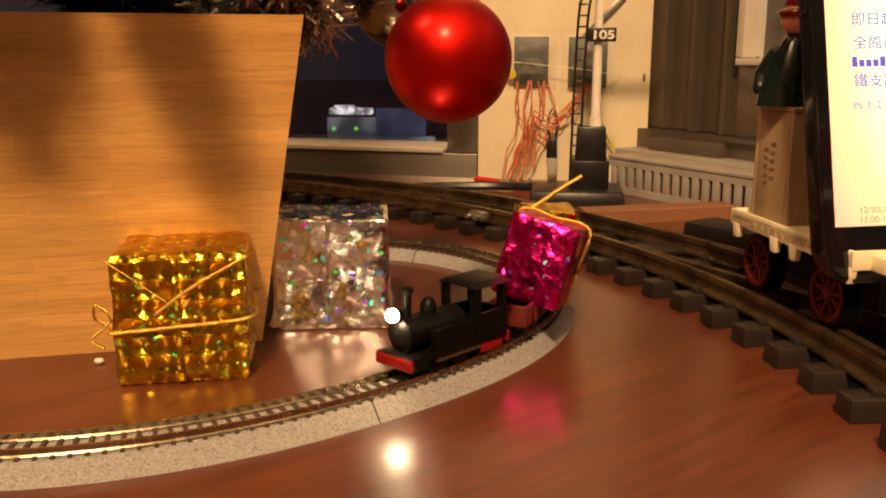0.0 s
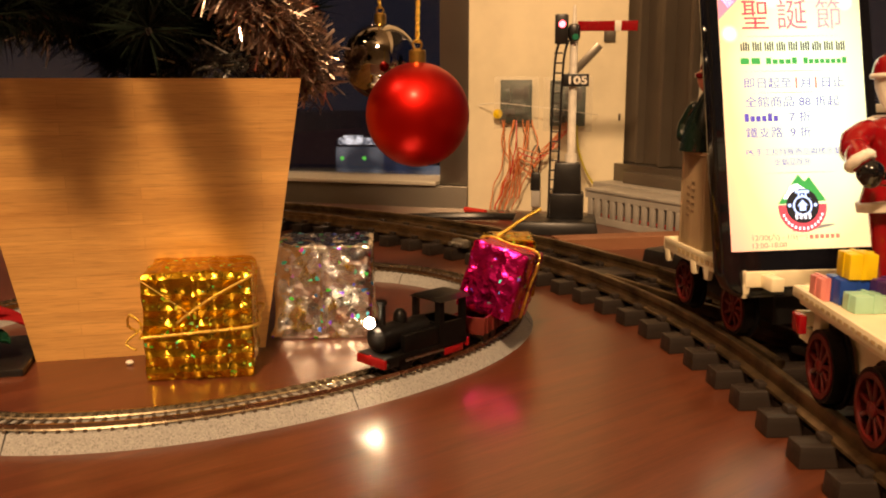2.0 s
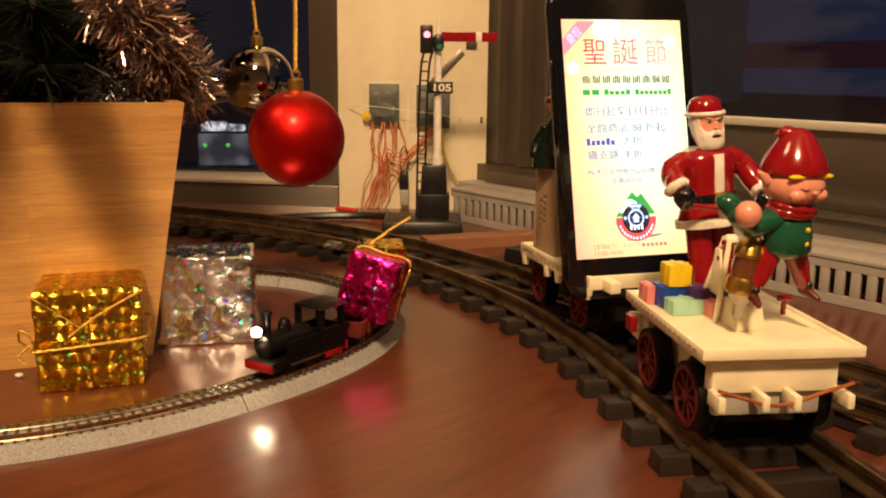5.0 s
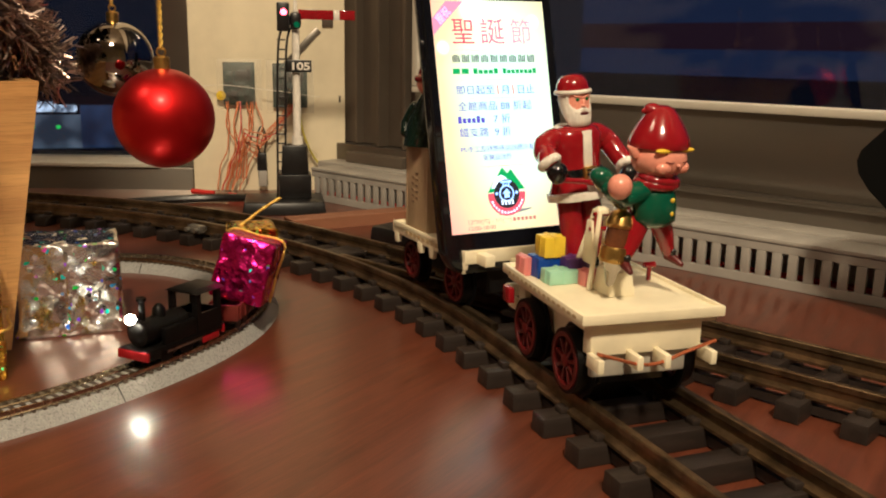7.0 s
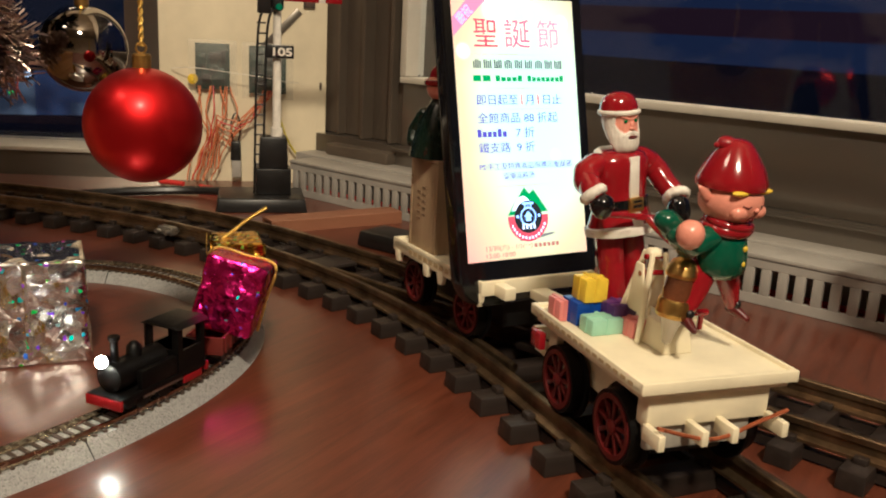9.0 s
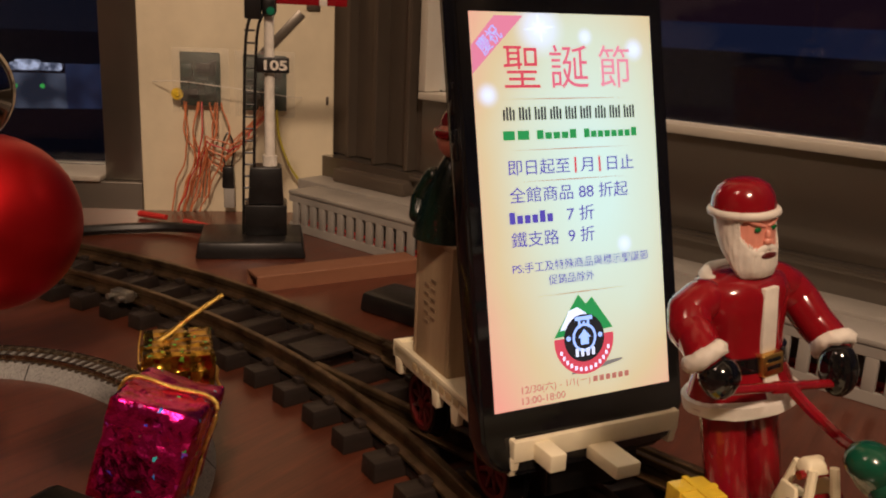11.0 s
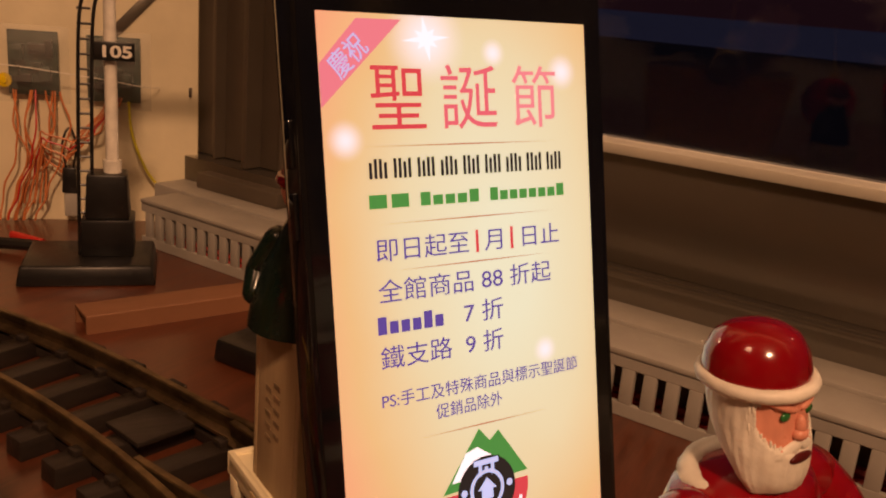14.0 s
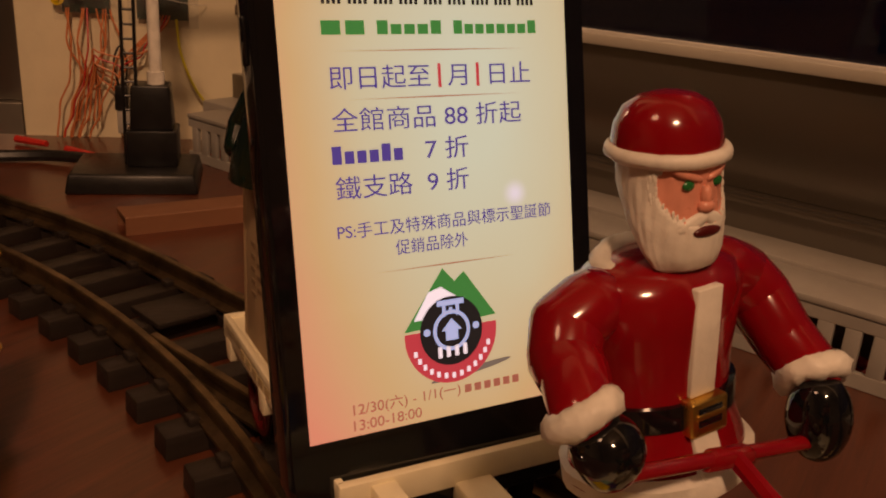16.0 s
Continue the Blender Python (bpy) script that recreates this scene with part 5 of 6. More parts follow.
# ---- flat wagon behind the handcar ----
WAG = pose(0.1461, 0.3005, 0, 0, 0, 8.0)
wag = thing("flat_wagon", WAG, "cream plastic flat wagon with spoked red wheels", "model wagon")
WZ = 0.0446
WX, WY0, WY1 = 0.0275, -0.038, 0.040
bm = bmesh.new()
box(bm, -WX, WX, WY0, WY1, WZ - 0.004, WZ - 0.0008, 0.0005)
part("deck", bm, CREAM, wag)
for b in ((-WX, -WX + 0.0016, WY0, WY1), (WX - 0.0016, WX, WY0, WY1), (-WX, WX, WY0 - 0.001, WY0 + 0.001), (-WX, WX, WY1 - 0.001, WY1 + 0.001)):
    bm = bmesh.new()
    box(bm, *b, WZ - 0.006, WZ, 0.0004)
    part("edge_board", bm, CREAM, wag)
for sd in (-1, 1):
    for y in (-0.036, -0.005, 0.008, 0.036):
        bm = bmesh.new()
        box(bm, sd * (WX - 0.001) - 0.0012, sd * (WX - 0.001) + 0.0012, y - 0.0016, y + 0.0016, WZ - 0.0105, WZ - 0.005, 0.0004, pose(0, 0, 0), top=(0, -0.0012))
        part("stake_pocket", bm, CREAM, wag)
    bm = bmesh.new()
    for k in range(10):
        y = -0.022 + 0.0048 * k
        box(bm, sd * (WX + 0.0001) - 0.0001, sd * (WX + 0.0001) + 0.0001, y, y + 0.0034, WZ - 0.0042, WZ - 0.0022)
    part("side_lettering", bm, LETTER, wag, "unreadable line of brown lettering", smooth=False)
for y in (-0.0185, 0.0285):
    for sd in (-1, 1):
        spoked_wheel(wag, sd * 0.0208, y, RAIL_H + 0.0108, 0.0108, sd)
    bm = bmesh.new()
    rod(bm, (-0.019, y, RAIL_H + 0.0108), (0.019, y, RAIL_H + 0.0108), 0.0018)
    part("axle", bm, BLACK, wag)
bm = bmesh.new()
box(bm, -0.0125, 0.0125, -0.033, 0.034, 0.022, WZ - 0.0045, 0.001)
part("underframe", bm, BLACK, wag)
bm = bmesh.new()
box(bm, -0.004, 0.004, WY0 - 0.014, WY0, WZ - 0.009, WZ - 0.005, 0.0006)
box(bm, -0.0215, -0.0165, WY0 - 0.009, WY0, WZ - 0.006, WZ - 0.001, 0.0005)
part("coupling", bm, CREAM, wag)

crate = thing("wooden_crate", WAG @ pose(-0.0085, 0.018, WZ - 0.0008), "pale wooden crate standing on the flat wagon", "crate")
for k, (x0, x1, y0, y1) in enumerate(((-0.0165, 0.0165, -0.0125, -0.0105), (-0.0165, 0.0165, 0.0105, 0.0125), (-0.0165, -0.0145, -0.0105, 0.0105), (0.0145, 0.0165, -0.0105, 0.0105))):
    bm = bmesh.new()
    box(bm, x0, x1, y0, y1, 0, 0.0395, 0.0004)
    part("panel", bm, CRATE, crate)
bm = bmesh.new()
box(bm, -0.0168, 0.0168, -0.0128, 0.0128, 0.0396, 0.0412, 0.0004)
part("lid", bm, CRATE, crate)
for k in range(5):
    for j in range(2):
        bm = bmesh.new()
        y, z = 0.0035 - 0.0045 * j, 0.013 + 0.0030 * k + 0.0022 * j
        box(bm, -0.01675, -0.01655, y - 0.0016, y + 0.0016, z, z + 0.0011)
        part("stencil_mark", bm, STENCIL, crate, "unreadable brown stencil mark", smooth=False)


def seated_figure():
    """A dark-cloaked doll with a red cap, seen from the side above the crate."""
    bm = bmesh.new()
    lathe(bm, [(0, 0.0), (0.0140, 0.0), (0.0130, 0.006), (0.0100, 0.014), (0.0065, 0.021), (0.0045, 0.0245), (0, 0.025)], 22, None, 0, 0.9, 1.0)
    limb(bm, [(-0.006, -0.004, 0.017), (-0.010, -0.006, 0.010), (-0.008, -0.009, 0.006)], [0.0036, 0.0032, 0.0026], 0)
    ball(bm, (0, -0.001, 0.0295), 0.0062, 18, None, 1)
    ball(bm, (0, 0.001, 0.0335), 0.0068, 18, None, 2, (1, 1, 0.9))
    ring(bm, (0, -0.0005, 0.0318), 0.0064, 0.0014, pose(0, 0, 0, 8), 20, 8, 2)
    return bm


gn = mesh_ob("seated_figurine", seated_figure(), [GREEN_DARK, SKIN, RED], None, "", True, 60)
tagged(gn, "dark-cloaked figurine with a red cap sitting on the crate", "figurine")
gn.matrix_world = WAG @ pose(-0.0175, 0.0195, WZ + 0.0404, 0, 0, -75) @ Matrix.Diagonal((1.02, 0.95, 1.02, 1))
bm = bmesh.new()
limb(bm, [(0, 0, 0.006), (0.001, 0, 0.012)], [0.006, 0.0045], 0)
sack = mesh_ob("red_sack", bm, [RED])
tagged(sack, "small glossy red sack beside the crate", "sack")
sack.matrix_world = WAG @ pose(-0.0055, -0.0045, WZ - 0.0008)

# ---- phone showing the poster ----
SW, SH = 0.0570, 0.1035
TW, TH = 0.0585, 0.1040
PHW, PHH, PHD = 0.0656, 0.1383, 0.0072
# screen frame: x to the right, y up the glass, z out of it; origin at the screen's lower left corner
PX = Vector((0.0572, 0.0073, 0.0009)).normalized()
PY = Vector((-0.0022, 0.0238, 0.1015))
PY = (PY - PX * PY.dot(PX)).normalized()
PZ = PX.cross(PY)
P0 = Vector((0.1198, 0.2621, 0.0514))
SCREEN = Matrix(((PX.x, PY.x, PZ.x, P0.x), (PX.y, PY.y, PZ.y, P0.y), (PX.z, PY.z, PZ.z, P0.z), (0, 0, 0, 1)))
phone = thing("smartphone", SCREEN, "black smartphone leaning upright on the wagon, showing a lit poster", "phone")
MX, MY = (PHW - SW) / 2, (PHH - SH) / 2


def rounded(x0, x1, y0, y1, r, n=6):
    out = []
    for cx, cy, a in ((x1 - r, y1 - r, 0), (x0 + r, y1 - r, 90), (x0 + r, y0 + r, 180), (x1 - r, y0 + r, 270)):
        for k in range(n + 1):
            t = radians(a + 90 * k / n)
            out.append((cx + r * math.cos(t), cy + r * math.sin(t)))
    return out


bm = bmesh.new()
slab(bm, rounded(-MX, SW + MX, -MY, SH + MY, 0.0105), -PHD, -0.0003, bevel=0.0016)
part("case", bm, GLOSS_BLACK, phone)
bm = bmesh.new()
slab(bm, rounded(-MX + 0.001, SW + MX - 0.001, -MY + 0.001, SH + MY - 0.001, 0.0098), -0.00028, -0.00010)
part("front_glass", bm, GLOSS_BLACK, phone)


def screen_mat():
    """A lit poster: pale in the middle, peach towards the corners."""
    m = bpy.data.materials.new("lit_poster")
    m.use_nodes = True
    t = m.node_tree
    b = t.nodes["Principled BSDF"]
    b.inputs["Base Color"].default_value = (0.02, 0.02, 0.02, 1)
    b.inputs["Roughness"].default_value = 0.08
    co = t.nodes.new("ShaderNodeTexCoord")
    mp = node(t, "ShaderNodeMapping")
    mp.inputs["Location"].default_value = (-0.62, -0.58, 0)
    mp.inputs["Scale"].default_value = (1 / SW, 1 / SH, 0)
    t.links.new(co.outputs["Object"], mp.inputs["Vector"])
    ln = t.nodes.new("ShaderNodeVectorMath")
    ln.operation = "LENGTH"
    t.links.new(mp.outputs[0], ln.inputs[0])
    nz = node(t, "ShaderNodeTexNoise", Scale=30.0, Detail=2.0)
    t.links.new(co.outputs["Object"], nz.inputs["Vector"])
    ad = t.nodes.new("ShaderNodeMath")
    ad.operation = "MULTIPLY_ADD"
    ad.inputs[1].default_value = 0.18
    t.links.new(nz.outputs["Fac"], ad.inputs[0])
    t.links.new(ln.outputs["Value"], ad.inputs[2])
    r = t.nodes.new("ShaderNodeValToRGB")
    e = r.color_ramp.elements
    e[0].position, e[0].color = 0.18, (0.63, 0.80, 0.57, 1)
    e[1].position, e[1].color = 0.90, (0.82, 0.33, 0.19, 1)
    for q, c in ((0.46, (0.64, 0.69, 0.42)), (0.68, (0.68, 0.52, 0.23))):
        x = e.new(q)
        x.color = (*c, 1)
    t.links.new(ad.outputs[0], r.inputs[0])
    last = r.outputs[0]
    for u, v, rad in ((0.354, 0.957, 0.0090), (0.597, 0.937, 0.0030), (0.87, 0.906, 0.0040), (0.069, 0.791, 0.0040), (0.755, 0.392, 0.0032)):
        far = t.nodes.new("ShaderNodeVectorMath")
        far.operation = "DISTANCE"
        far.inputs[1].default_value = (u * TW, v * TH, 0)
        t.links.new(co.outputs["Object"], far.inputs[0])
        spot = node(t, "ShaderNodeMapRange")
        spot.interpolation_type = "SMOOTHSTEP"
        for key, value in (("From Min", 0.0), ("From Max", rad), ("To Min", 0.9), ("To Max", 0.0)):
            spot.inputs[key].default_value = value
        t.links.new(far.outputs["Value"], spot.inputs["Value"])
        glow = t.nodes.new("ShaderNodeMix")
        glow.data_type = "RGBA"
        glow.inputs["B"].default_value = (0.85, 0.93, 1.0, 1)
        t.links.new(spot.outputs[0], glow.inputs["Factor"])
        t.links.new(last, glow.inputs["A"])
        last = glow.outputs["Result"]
    t.links.new(last, b.inputs["Emission Color"])
    b.inputs["Emission Strength"].default_value = 2.15
    return m


def lit(name, c, s=2.2):
    m = mat(name, (0.02, 0.02, 0.02), 0.1, emit=c, strength=s)
    return m


bm = bmesh.new()
box(bm, 0, SW, 0, SH, -0.0001, 0.0)
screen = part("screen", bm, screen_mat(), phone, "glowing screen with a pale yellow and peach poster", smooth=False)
T_RED, T_PINK = lit("screen_red", (0.62, 0.06, 0.07)), lit("screen_pink", (0.72, 0.20, 0.24))
T_BLUE, T_DARK = lit("screen_indigo", (0.085, 0.06, 0.30)), lit("screen_dark", (0.012, 0.012, 0.012))
T_ROSE, T_CORAL = lit("screen_rose", (0.70, 0.13, 0.16)), lit("screen_coral", (0.76, 0.24, 0.26))
T_GREEN, T_WHITE = lit("screen_green", (0.02, 0.26, 0.05)), lit("screen_white", (1.0, 1.0, 1.0), 2.3)
T_PALE = lit("screen_pale_blue", (0.42, 0.50, 0.86))
T_BROWN = lit("screen_brown", (0.42, 0.14, 0.08))
Z1, Z2 = 0.00016, 0.00032


def at(u, v, z=Z1, turn=0.0):
    """A place on the screen, in shares of its width and height from the lower left."""
    return pose(u * TW, v * TH, z, 0, 0, turn)


def line_of(name, text, u, v, width, size, material, turn=0.0, bold=0.0):
    ob = words(name, text, Matrix(), size, material, screen, width * TW, bold)
    s = ob.matrix_basis.copy()
    ob.matrix_basis = at(u, v, Z1, turn) @ s
    return ob


def flat(name, outline, material, z=Z1):
    bm = bmesh.new()
    bm.faces.new([bm.verts.new((u * TW, v * TH, z)) for u, v in outline])
    return part(name, bm, material, screen, smooth=False)


def bar(name, u0, u1, v0, v1, material, z=Z1):
    return flat(name, [(u0, v0), (u1, v0), (u1, v1), (u0, v1)], material, z)


for sign, u, wide, ink in (("聖", 0.148, 0.184, T_RED), ("誕", 0.389, 0.205, T_ROSE), ("節", 0.656, 0.178, T_CORAL)):
    line_of("heading", sign, u, 0.815, wide, 0.0125, ink)
flat("ribbon", [(0.0, 0.843), (0.0, 0.912), (0.123, 0.986), (0.271, 0.987)], T_PINK, 0.0001)
line_of("ribbon_writing", "慶祝", 0.062, 0.888, 0.13, 0.0048, T_PALE, 43)
for u0, u1, v in ((0.11, 0.83, 0.780), (0.158, 0.817, 0.652), (0.20, 0.80, 0.573), (0.245, 0.755, 0.279)):
    flat("rule", [(u0, v), ((u0 + u1) / 2, v - 0.0012), (u1, v), ((u0 + u1) / 2, v + 0.0012)], T_BROWN)
# the shop's two name lines, as plain blocks
for k in range(9):
    u = 0.131 + 0.0818 * k
    for j in range(4):
        bar("name_block", u + 0.006 + 0.0165 * j, u + 0.0165 + 0.0165 * j, 0.727, 0.760 if (j + k) % 3 else 0.754, T_DARK)
for u0, u1, n in ((0.131, 0.28, 2), (0.305, 0.526, 5), (0.56, 0.866, 8)):
    for k in range(n):
        w = (u1 - u0) / n
        bar("name_block", u0 + w * k, u0 + w * (k + 0.80), 0.678, 0.701 if k == 0 or k == n - 1 else 0.695, T_GREEN)
line_of("date_line", "即日起至", 0.140, 0.593, 0.325, 0.0044, T_BLUE)
line_of("date_line", "1", 0.476, 0.588, 0.0, 0.0062, T_RED)
line_of("date_line", "月", 0.528, 0.593, 0.068, 0.0044, T_BLUE)
line_of("date_line", "1", 0.610, 0.588, 0.0, 0.0062, T_RED)
line_of("date_line", "日止", 0.665, 0.593, 0.150, 0.0044, T_BLUE)
line_of("offer_line", "全館商品 88 折起", 0.142, 0.524, 0.645, 0.0044, T_BLUE)
for k in range(6):
    bar("name_block", 0.136 + 0.0395 * k, 0.166 + 0.0395 * k, 0.468, 0.498 if k in (0, 4) else 0.489, T_BLUE)
line_of("offer_line", "7 折", 0.436, 0.468, 0.150, 0.0044, T_BLUE)
line_of("offer_line", "鐵支路  9 折", 0.138, 0.412, 0.445, 0.0044, T_BLUE)
line_of("note_line", "PS:手工及特殊商品與標示聖誕節", 0.132, 0.345, 0.752, 0.0030, T_BLUE)
line_of("note_line", "促銷品除外", 0.319, 0.308, 0.250, 0.0030, T_BLUE)
line_of("hours_line", "12/30(六) - 1/1(一)", 0.134, 0.038, 0.37, 0.0027, T_BROWN)
line_of("hours_line", "13:00-18:00", 0.132, 0.010, 0.23, 0.0027, T_BROWN)
for k in range(6):
    bar("hours_block", 0.53 + 0.036 * k, 0.555 + 0.036 * k, 0.037, 0.052, T_BROWN)


# round badge: green peaks, red ring, black engine front as plain shapes
def disc(name, u, v, r, material, z, a0=0, a1=360, n=36, r0=0.0):
    out = [(u + r * math.cos(radians(a0 + (a1 - a0) * k / n)), v + r * math.sin(radians(a0 + (a1 - a0) * k / n)) * TW / TH) for k in range(n + (0 if a1 - a0 == 360 else 1))]
    return flat(name, out, material, z)


BU, BV = 0.494, 0.154
line_peaks = [(BU - 0.165, BV + 0.012), (BU - 0.02, BV + 0.118), (BU + 0.02, BV + 0.092), (BU + 0.055, BV + 0.108), (BU + 0.165, BV + 0.020)]
T_SHADE = lit("screen_grey", (0.20, 0.17, 0.12))
flat("badge_shadow", [(0.56 + 0.15 * math.cos(k * 0.2618) , 0.077 + 0.0065 * math.sin(k * 0.2618) + 0.010 * math.cos(k * 0.2618)) for k in range(24)], T_SHADE, 0.0001)
flat("badge_mountain", line_peaks, T_GREEN, 0.00012)
flat("badge_snow", [(BU - 0.13, BV + 0.03), (BU - 0.075, BV + 0.078), (BU - 0.03, BV + 0.085), (BU + 0.03, BV + 0.062), (BU + 0.01, BV + 0.03)], T_WHITE, 0.00018)
disc("badge_ring", BU, BV, 0.165, T_RED, 0.00015, 175, 365)
disc("badge_disc", BU, BV + 0.003, 0.112, T_DARK, 0.00022)
bar("badge_engine", BU - 0.05, BU + 0.05, BV + 0.020, BV + 0.062, T_DARK, 0.00024)
T_ICE = lit("screen_ice_blue", (0.45, 0.62, 0.95))
for u0, u1, v0, v1 in ((-0.048, 0.048, 0.050, 0.060), (-0.030, -0.018, 0.030, 0.050), (0.018, 0.030, 0.030, 0.050), (-0.006, 0.006, 0.034, 0.046)):
    bar("badge_funnel", BU + u0, BU + u1, BV + v0, BV + v1, T_ICE, 0.00028)
disc("badge_boiler", BU, BV + 0.004, 0.066, T_ICE, 0.00026)
disc("badge_boiler", BU, BV + 0.004, 0.054, T_DARK, 0.00028)
flat("badge_door", [(BU - 0.036, BV + 0.004), (BU, BV + 0.026), (BU + 0.036, BV + 0.004), (BU + 0.022, BV + 0.004), (BU + 0.022, BV - 0.014), (BU - 0.022, BV - 0.014), (BU - 0.022, BV + 0.004)], T_ICE, 0.00031)
for sx in (-1, 1):
    disc("badge_lamp", BU + sx * 0.088, BV + 0.006, 0.012, T_ICE, 0.00028, 0, 360, 12)
for k in range(13):
    a = radians(202 + 136 * k / 12)
    u, v = BU + 0.141 * math.cos(a), BV + 0.141 * math.sin(a) * TW / TH
    bar("badge_mark", u - 0.006, u + 0.006, v - 0.005, v + 0.005, T_WHITE, 0.00026)
for k in range(4):
    bar("badge_grille", BU - 0.052 + 0.03 * k, BU - 0.038 + 0.03 * k, BV - 0.044, BV - 0.024, T_WHITE, 0.00028)
STAR = lit("screen_sparkle", (0.85, 0.93, 1.0), 2.3)
pts = []
for k in range(16):
    rr = 0.085 if k % 4 == 0 else (0.048 if k % 2 == 0 else 0.026)
    a = math.pi * k / 8 + 0.12
    pts.append((0.354 + rr * math.cos(a), 0.957 + rr * 0.8 * math.sin(a) * TW / TH))
flat("sparkle", pts, STAR, 0.00012)
bm = bmesh.new()
lathe(bm, [(0, 0), (0.0011, 0), (0.0011, 0.0001), (0, 0.0001)], 16, pose(SW / 2, SH + 0.0105, -0.00009))
part("camera_dot", bm, BLACK, phone)
bm = bmesh.new()
box(bm, SW / 2 - 0.006, SW / 2 + 0.006, SH + 0.0075, SH + 0.0085, -0.00009, 0.00002)
part("earpiece", bm, BLACK, phone)
bm = bmesh.new()
for y in (0.066, 0.078):
    box(bm, -MX - 0.0006, -MX + 0.0005, y, y + 0.008, -0.005, -0.0025, 0.0003)
part("side_buttons", bm, GLOSS_BLACK, phone)

# ---- signal with ladder ----
sig = thing("signal_post", pose(0.0985, 0.6230, 0, 0, 0, -8), "black and white model railway signal with ladder and red light", "model signal")
bm = bmesh.new()
box(bm, -0.0335, 0.0335, -0.026, 0.026, 0.0, 0.0105, 0.0015, top=(0.002, 0.002))
part("base", bm, BLACK, sig)
MXs, MYs = 0.0085, 0.004
bm = bmesh.new()
box(bm, MXs - 0.0125, MXs + 0.0135, MYs - 0.012, MYs + 0.012, 0.0105, 0.030, 0.001)
box(bm, MXs - 0.0105, MXs + 0.0115, MYs - 0.010, MYs + 0.010, 0.030, 0.0535, 0.001, top=(0.0012, 0.001))
part("relay_box", bm, BLACK, sig)
bm = bmesh.new()
rod(bm, (MXs + 0.003, MYs, 0.053), (MXs + 0.003, MYs, 0.150), 0.0033, 0.0030, 14)
rod(bm, (MXs + 0.003, MYs, 0.0535), (MXs + 0.003, MYs, 0.060), 0.0046, 0.0046, 14)
part("mast", bm, WHITE, sig, "white signal mast")
bm = bmesh.new()
LX = MXs - 0.0105
for dx in (-0.0032, 0.0032):
    tube(bm, [(LX + dx, MYs - 0.006, 0.008), (LX + dx + 0.001, MYs - 0.006, 0.070), (LX + dx + 0.003, MYs - 0.006, 0.132), (LX + dx + 0.008, MYs - 0.005, 0.148)], 0.0010, 6)
for k in range(17):
    z = 0.018 + 0.0074 * k
    rod(bm, (LX - 0.0032 + 0.001 * z / 0.07, MYs - 0.006, z), (LX + 0.0032 + 0.001 * z / 0.07, MYs - 0.006, z), 0.0007, seg=6)
part("ladder", bm, BLACK, sig, "black wire ladder")
bm = bmesh.new()
box(bm, MXs - 0.0050, MXs + 0.0150, MYs - 0.0060, MYs - 0.0045, 0.1115, 0.1210, 0.0006)
plate = part("number_plate", bm, BLACK, sig, "black plate with white number 105")
num = words("plate_number", "105", Matrix(), 0.0080, WHITE, plate, 0.0140, 0.00025)
num.matrix_basis = pose(MXs - 0.0021, MYs - 0.0062, 0.1135, 90) @ num.matrix_basis
bm = bmesh.new()
box(bm, MXs - 0.0115, MXs - 0.0015, MYs - 0.009, MYs + 0.001, 0.143, 0.165, 0.0012)
box(bm, MXs - 0.0015, MXs + 0.0075, MYs - 0.008, MYs + 0.002, 0.145, 0.158, 0.003)
part("lamp_head", bm, BLACK, sig)
bm = bmesh.new()
lathe(bm, [(0, 0.0006), (0.0021, 0.0004), (0.0026, -0.0002), (0, -0.0002)], 16, pose(MXs - 0.006, MYs - 0.0092, 0.1575, 90))
part("red_lens", bm, mat("red_lens_glow", (0.5, 0.02, 0.02), 0.2, emit=(1.0, 0.10, 0.12), strength=9.0), sig, "glowing red lens")
bm = bmesh.new()
lathe(bm, [(0, 0.0006), (0.0021, 0.0004), (0.0026, -0.0002), (0, -0.0002)], 16, pose(MXs + 0.004, MYs - 0.0082, 0.1480, 90))
part("green_lens", bm, mat("green_lens_dull", (0.01, 0.16, 0.09), 0.15, coat=0.5), sig, "unlit green lens")
bm = bmesh.new()
box(bm, MXs + 0.0055, MXs + 0.0330, MYs - 0.0035, MYs - 0.0022, 0.1525, 0.1600, 0.0003)
box(bm, MXs + 0.0378, MXs + 0.0500, MYs - 0.0035, MYs - 0.0022, 0.1525, 0.1600, 0.0003)
arm = part("semaphore_arm", bm, RED, sig, "red semaphore arm with a white band")
bm = bmesh.new()
box(bm, MXs + 0.0331, MXs + 0.0377, MYs - 0.0035, MYs - 0.0022, 0.1525, 0.1600, 0.0003)
part("white_band", bm, WHITE, arm)
bm = bmesh.new()
rod(bm, (MXs + 0.003, MYs, 0.150), (MXs + 0.003, MYs, 0.172), 0.0022, 0.0010, 10)
part("finial", bm, WHITE, sig)

# ---- circuit boards in clear bags, taped to the column ----


def on_col(s, z, o=0.0):
    return COL @ Vector((s, -o, z))


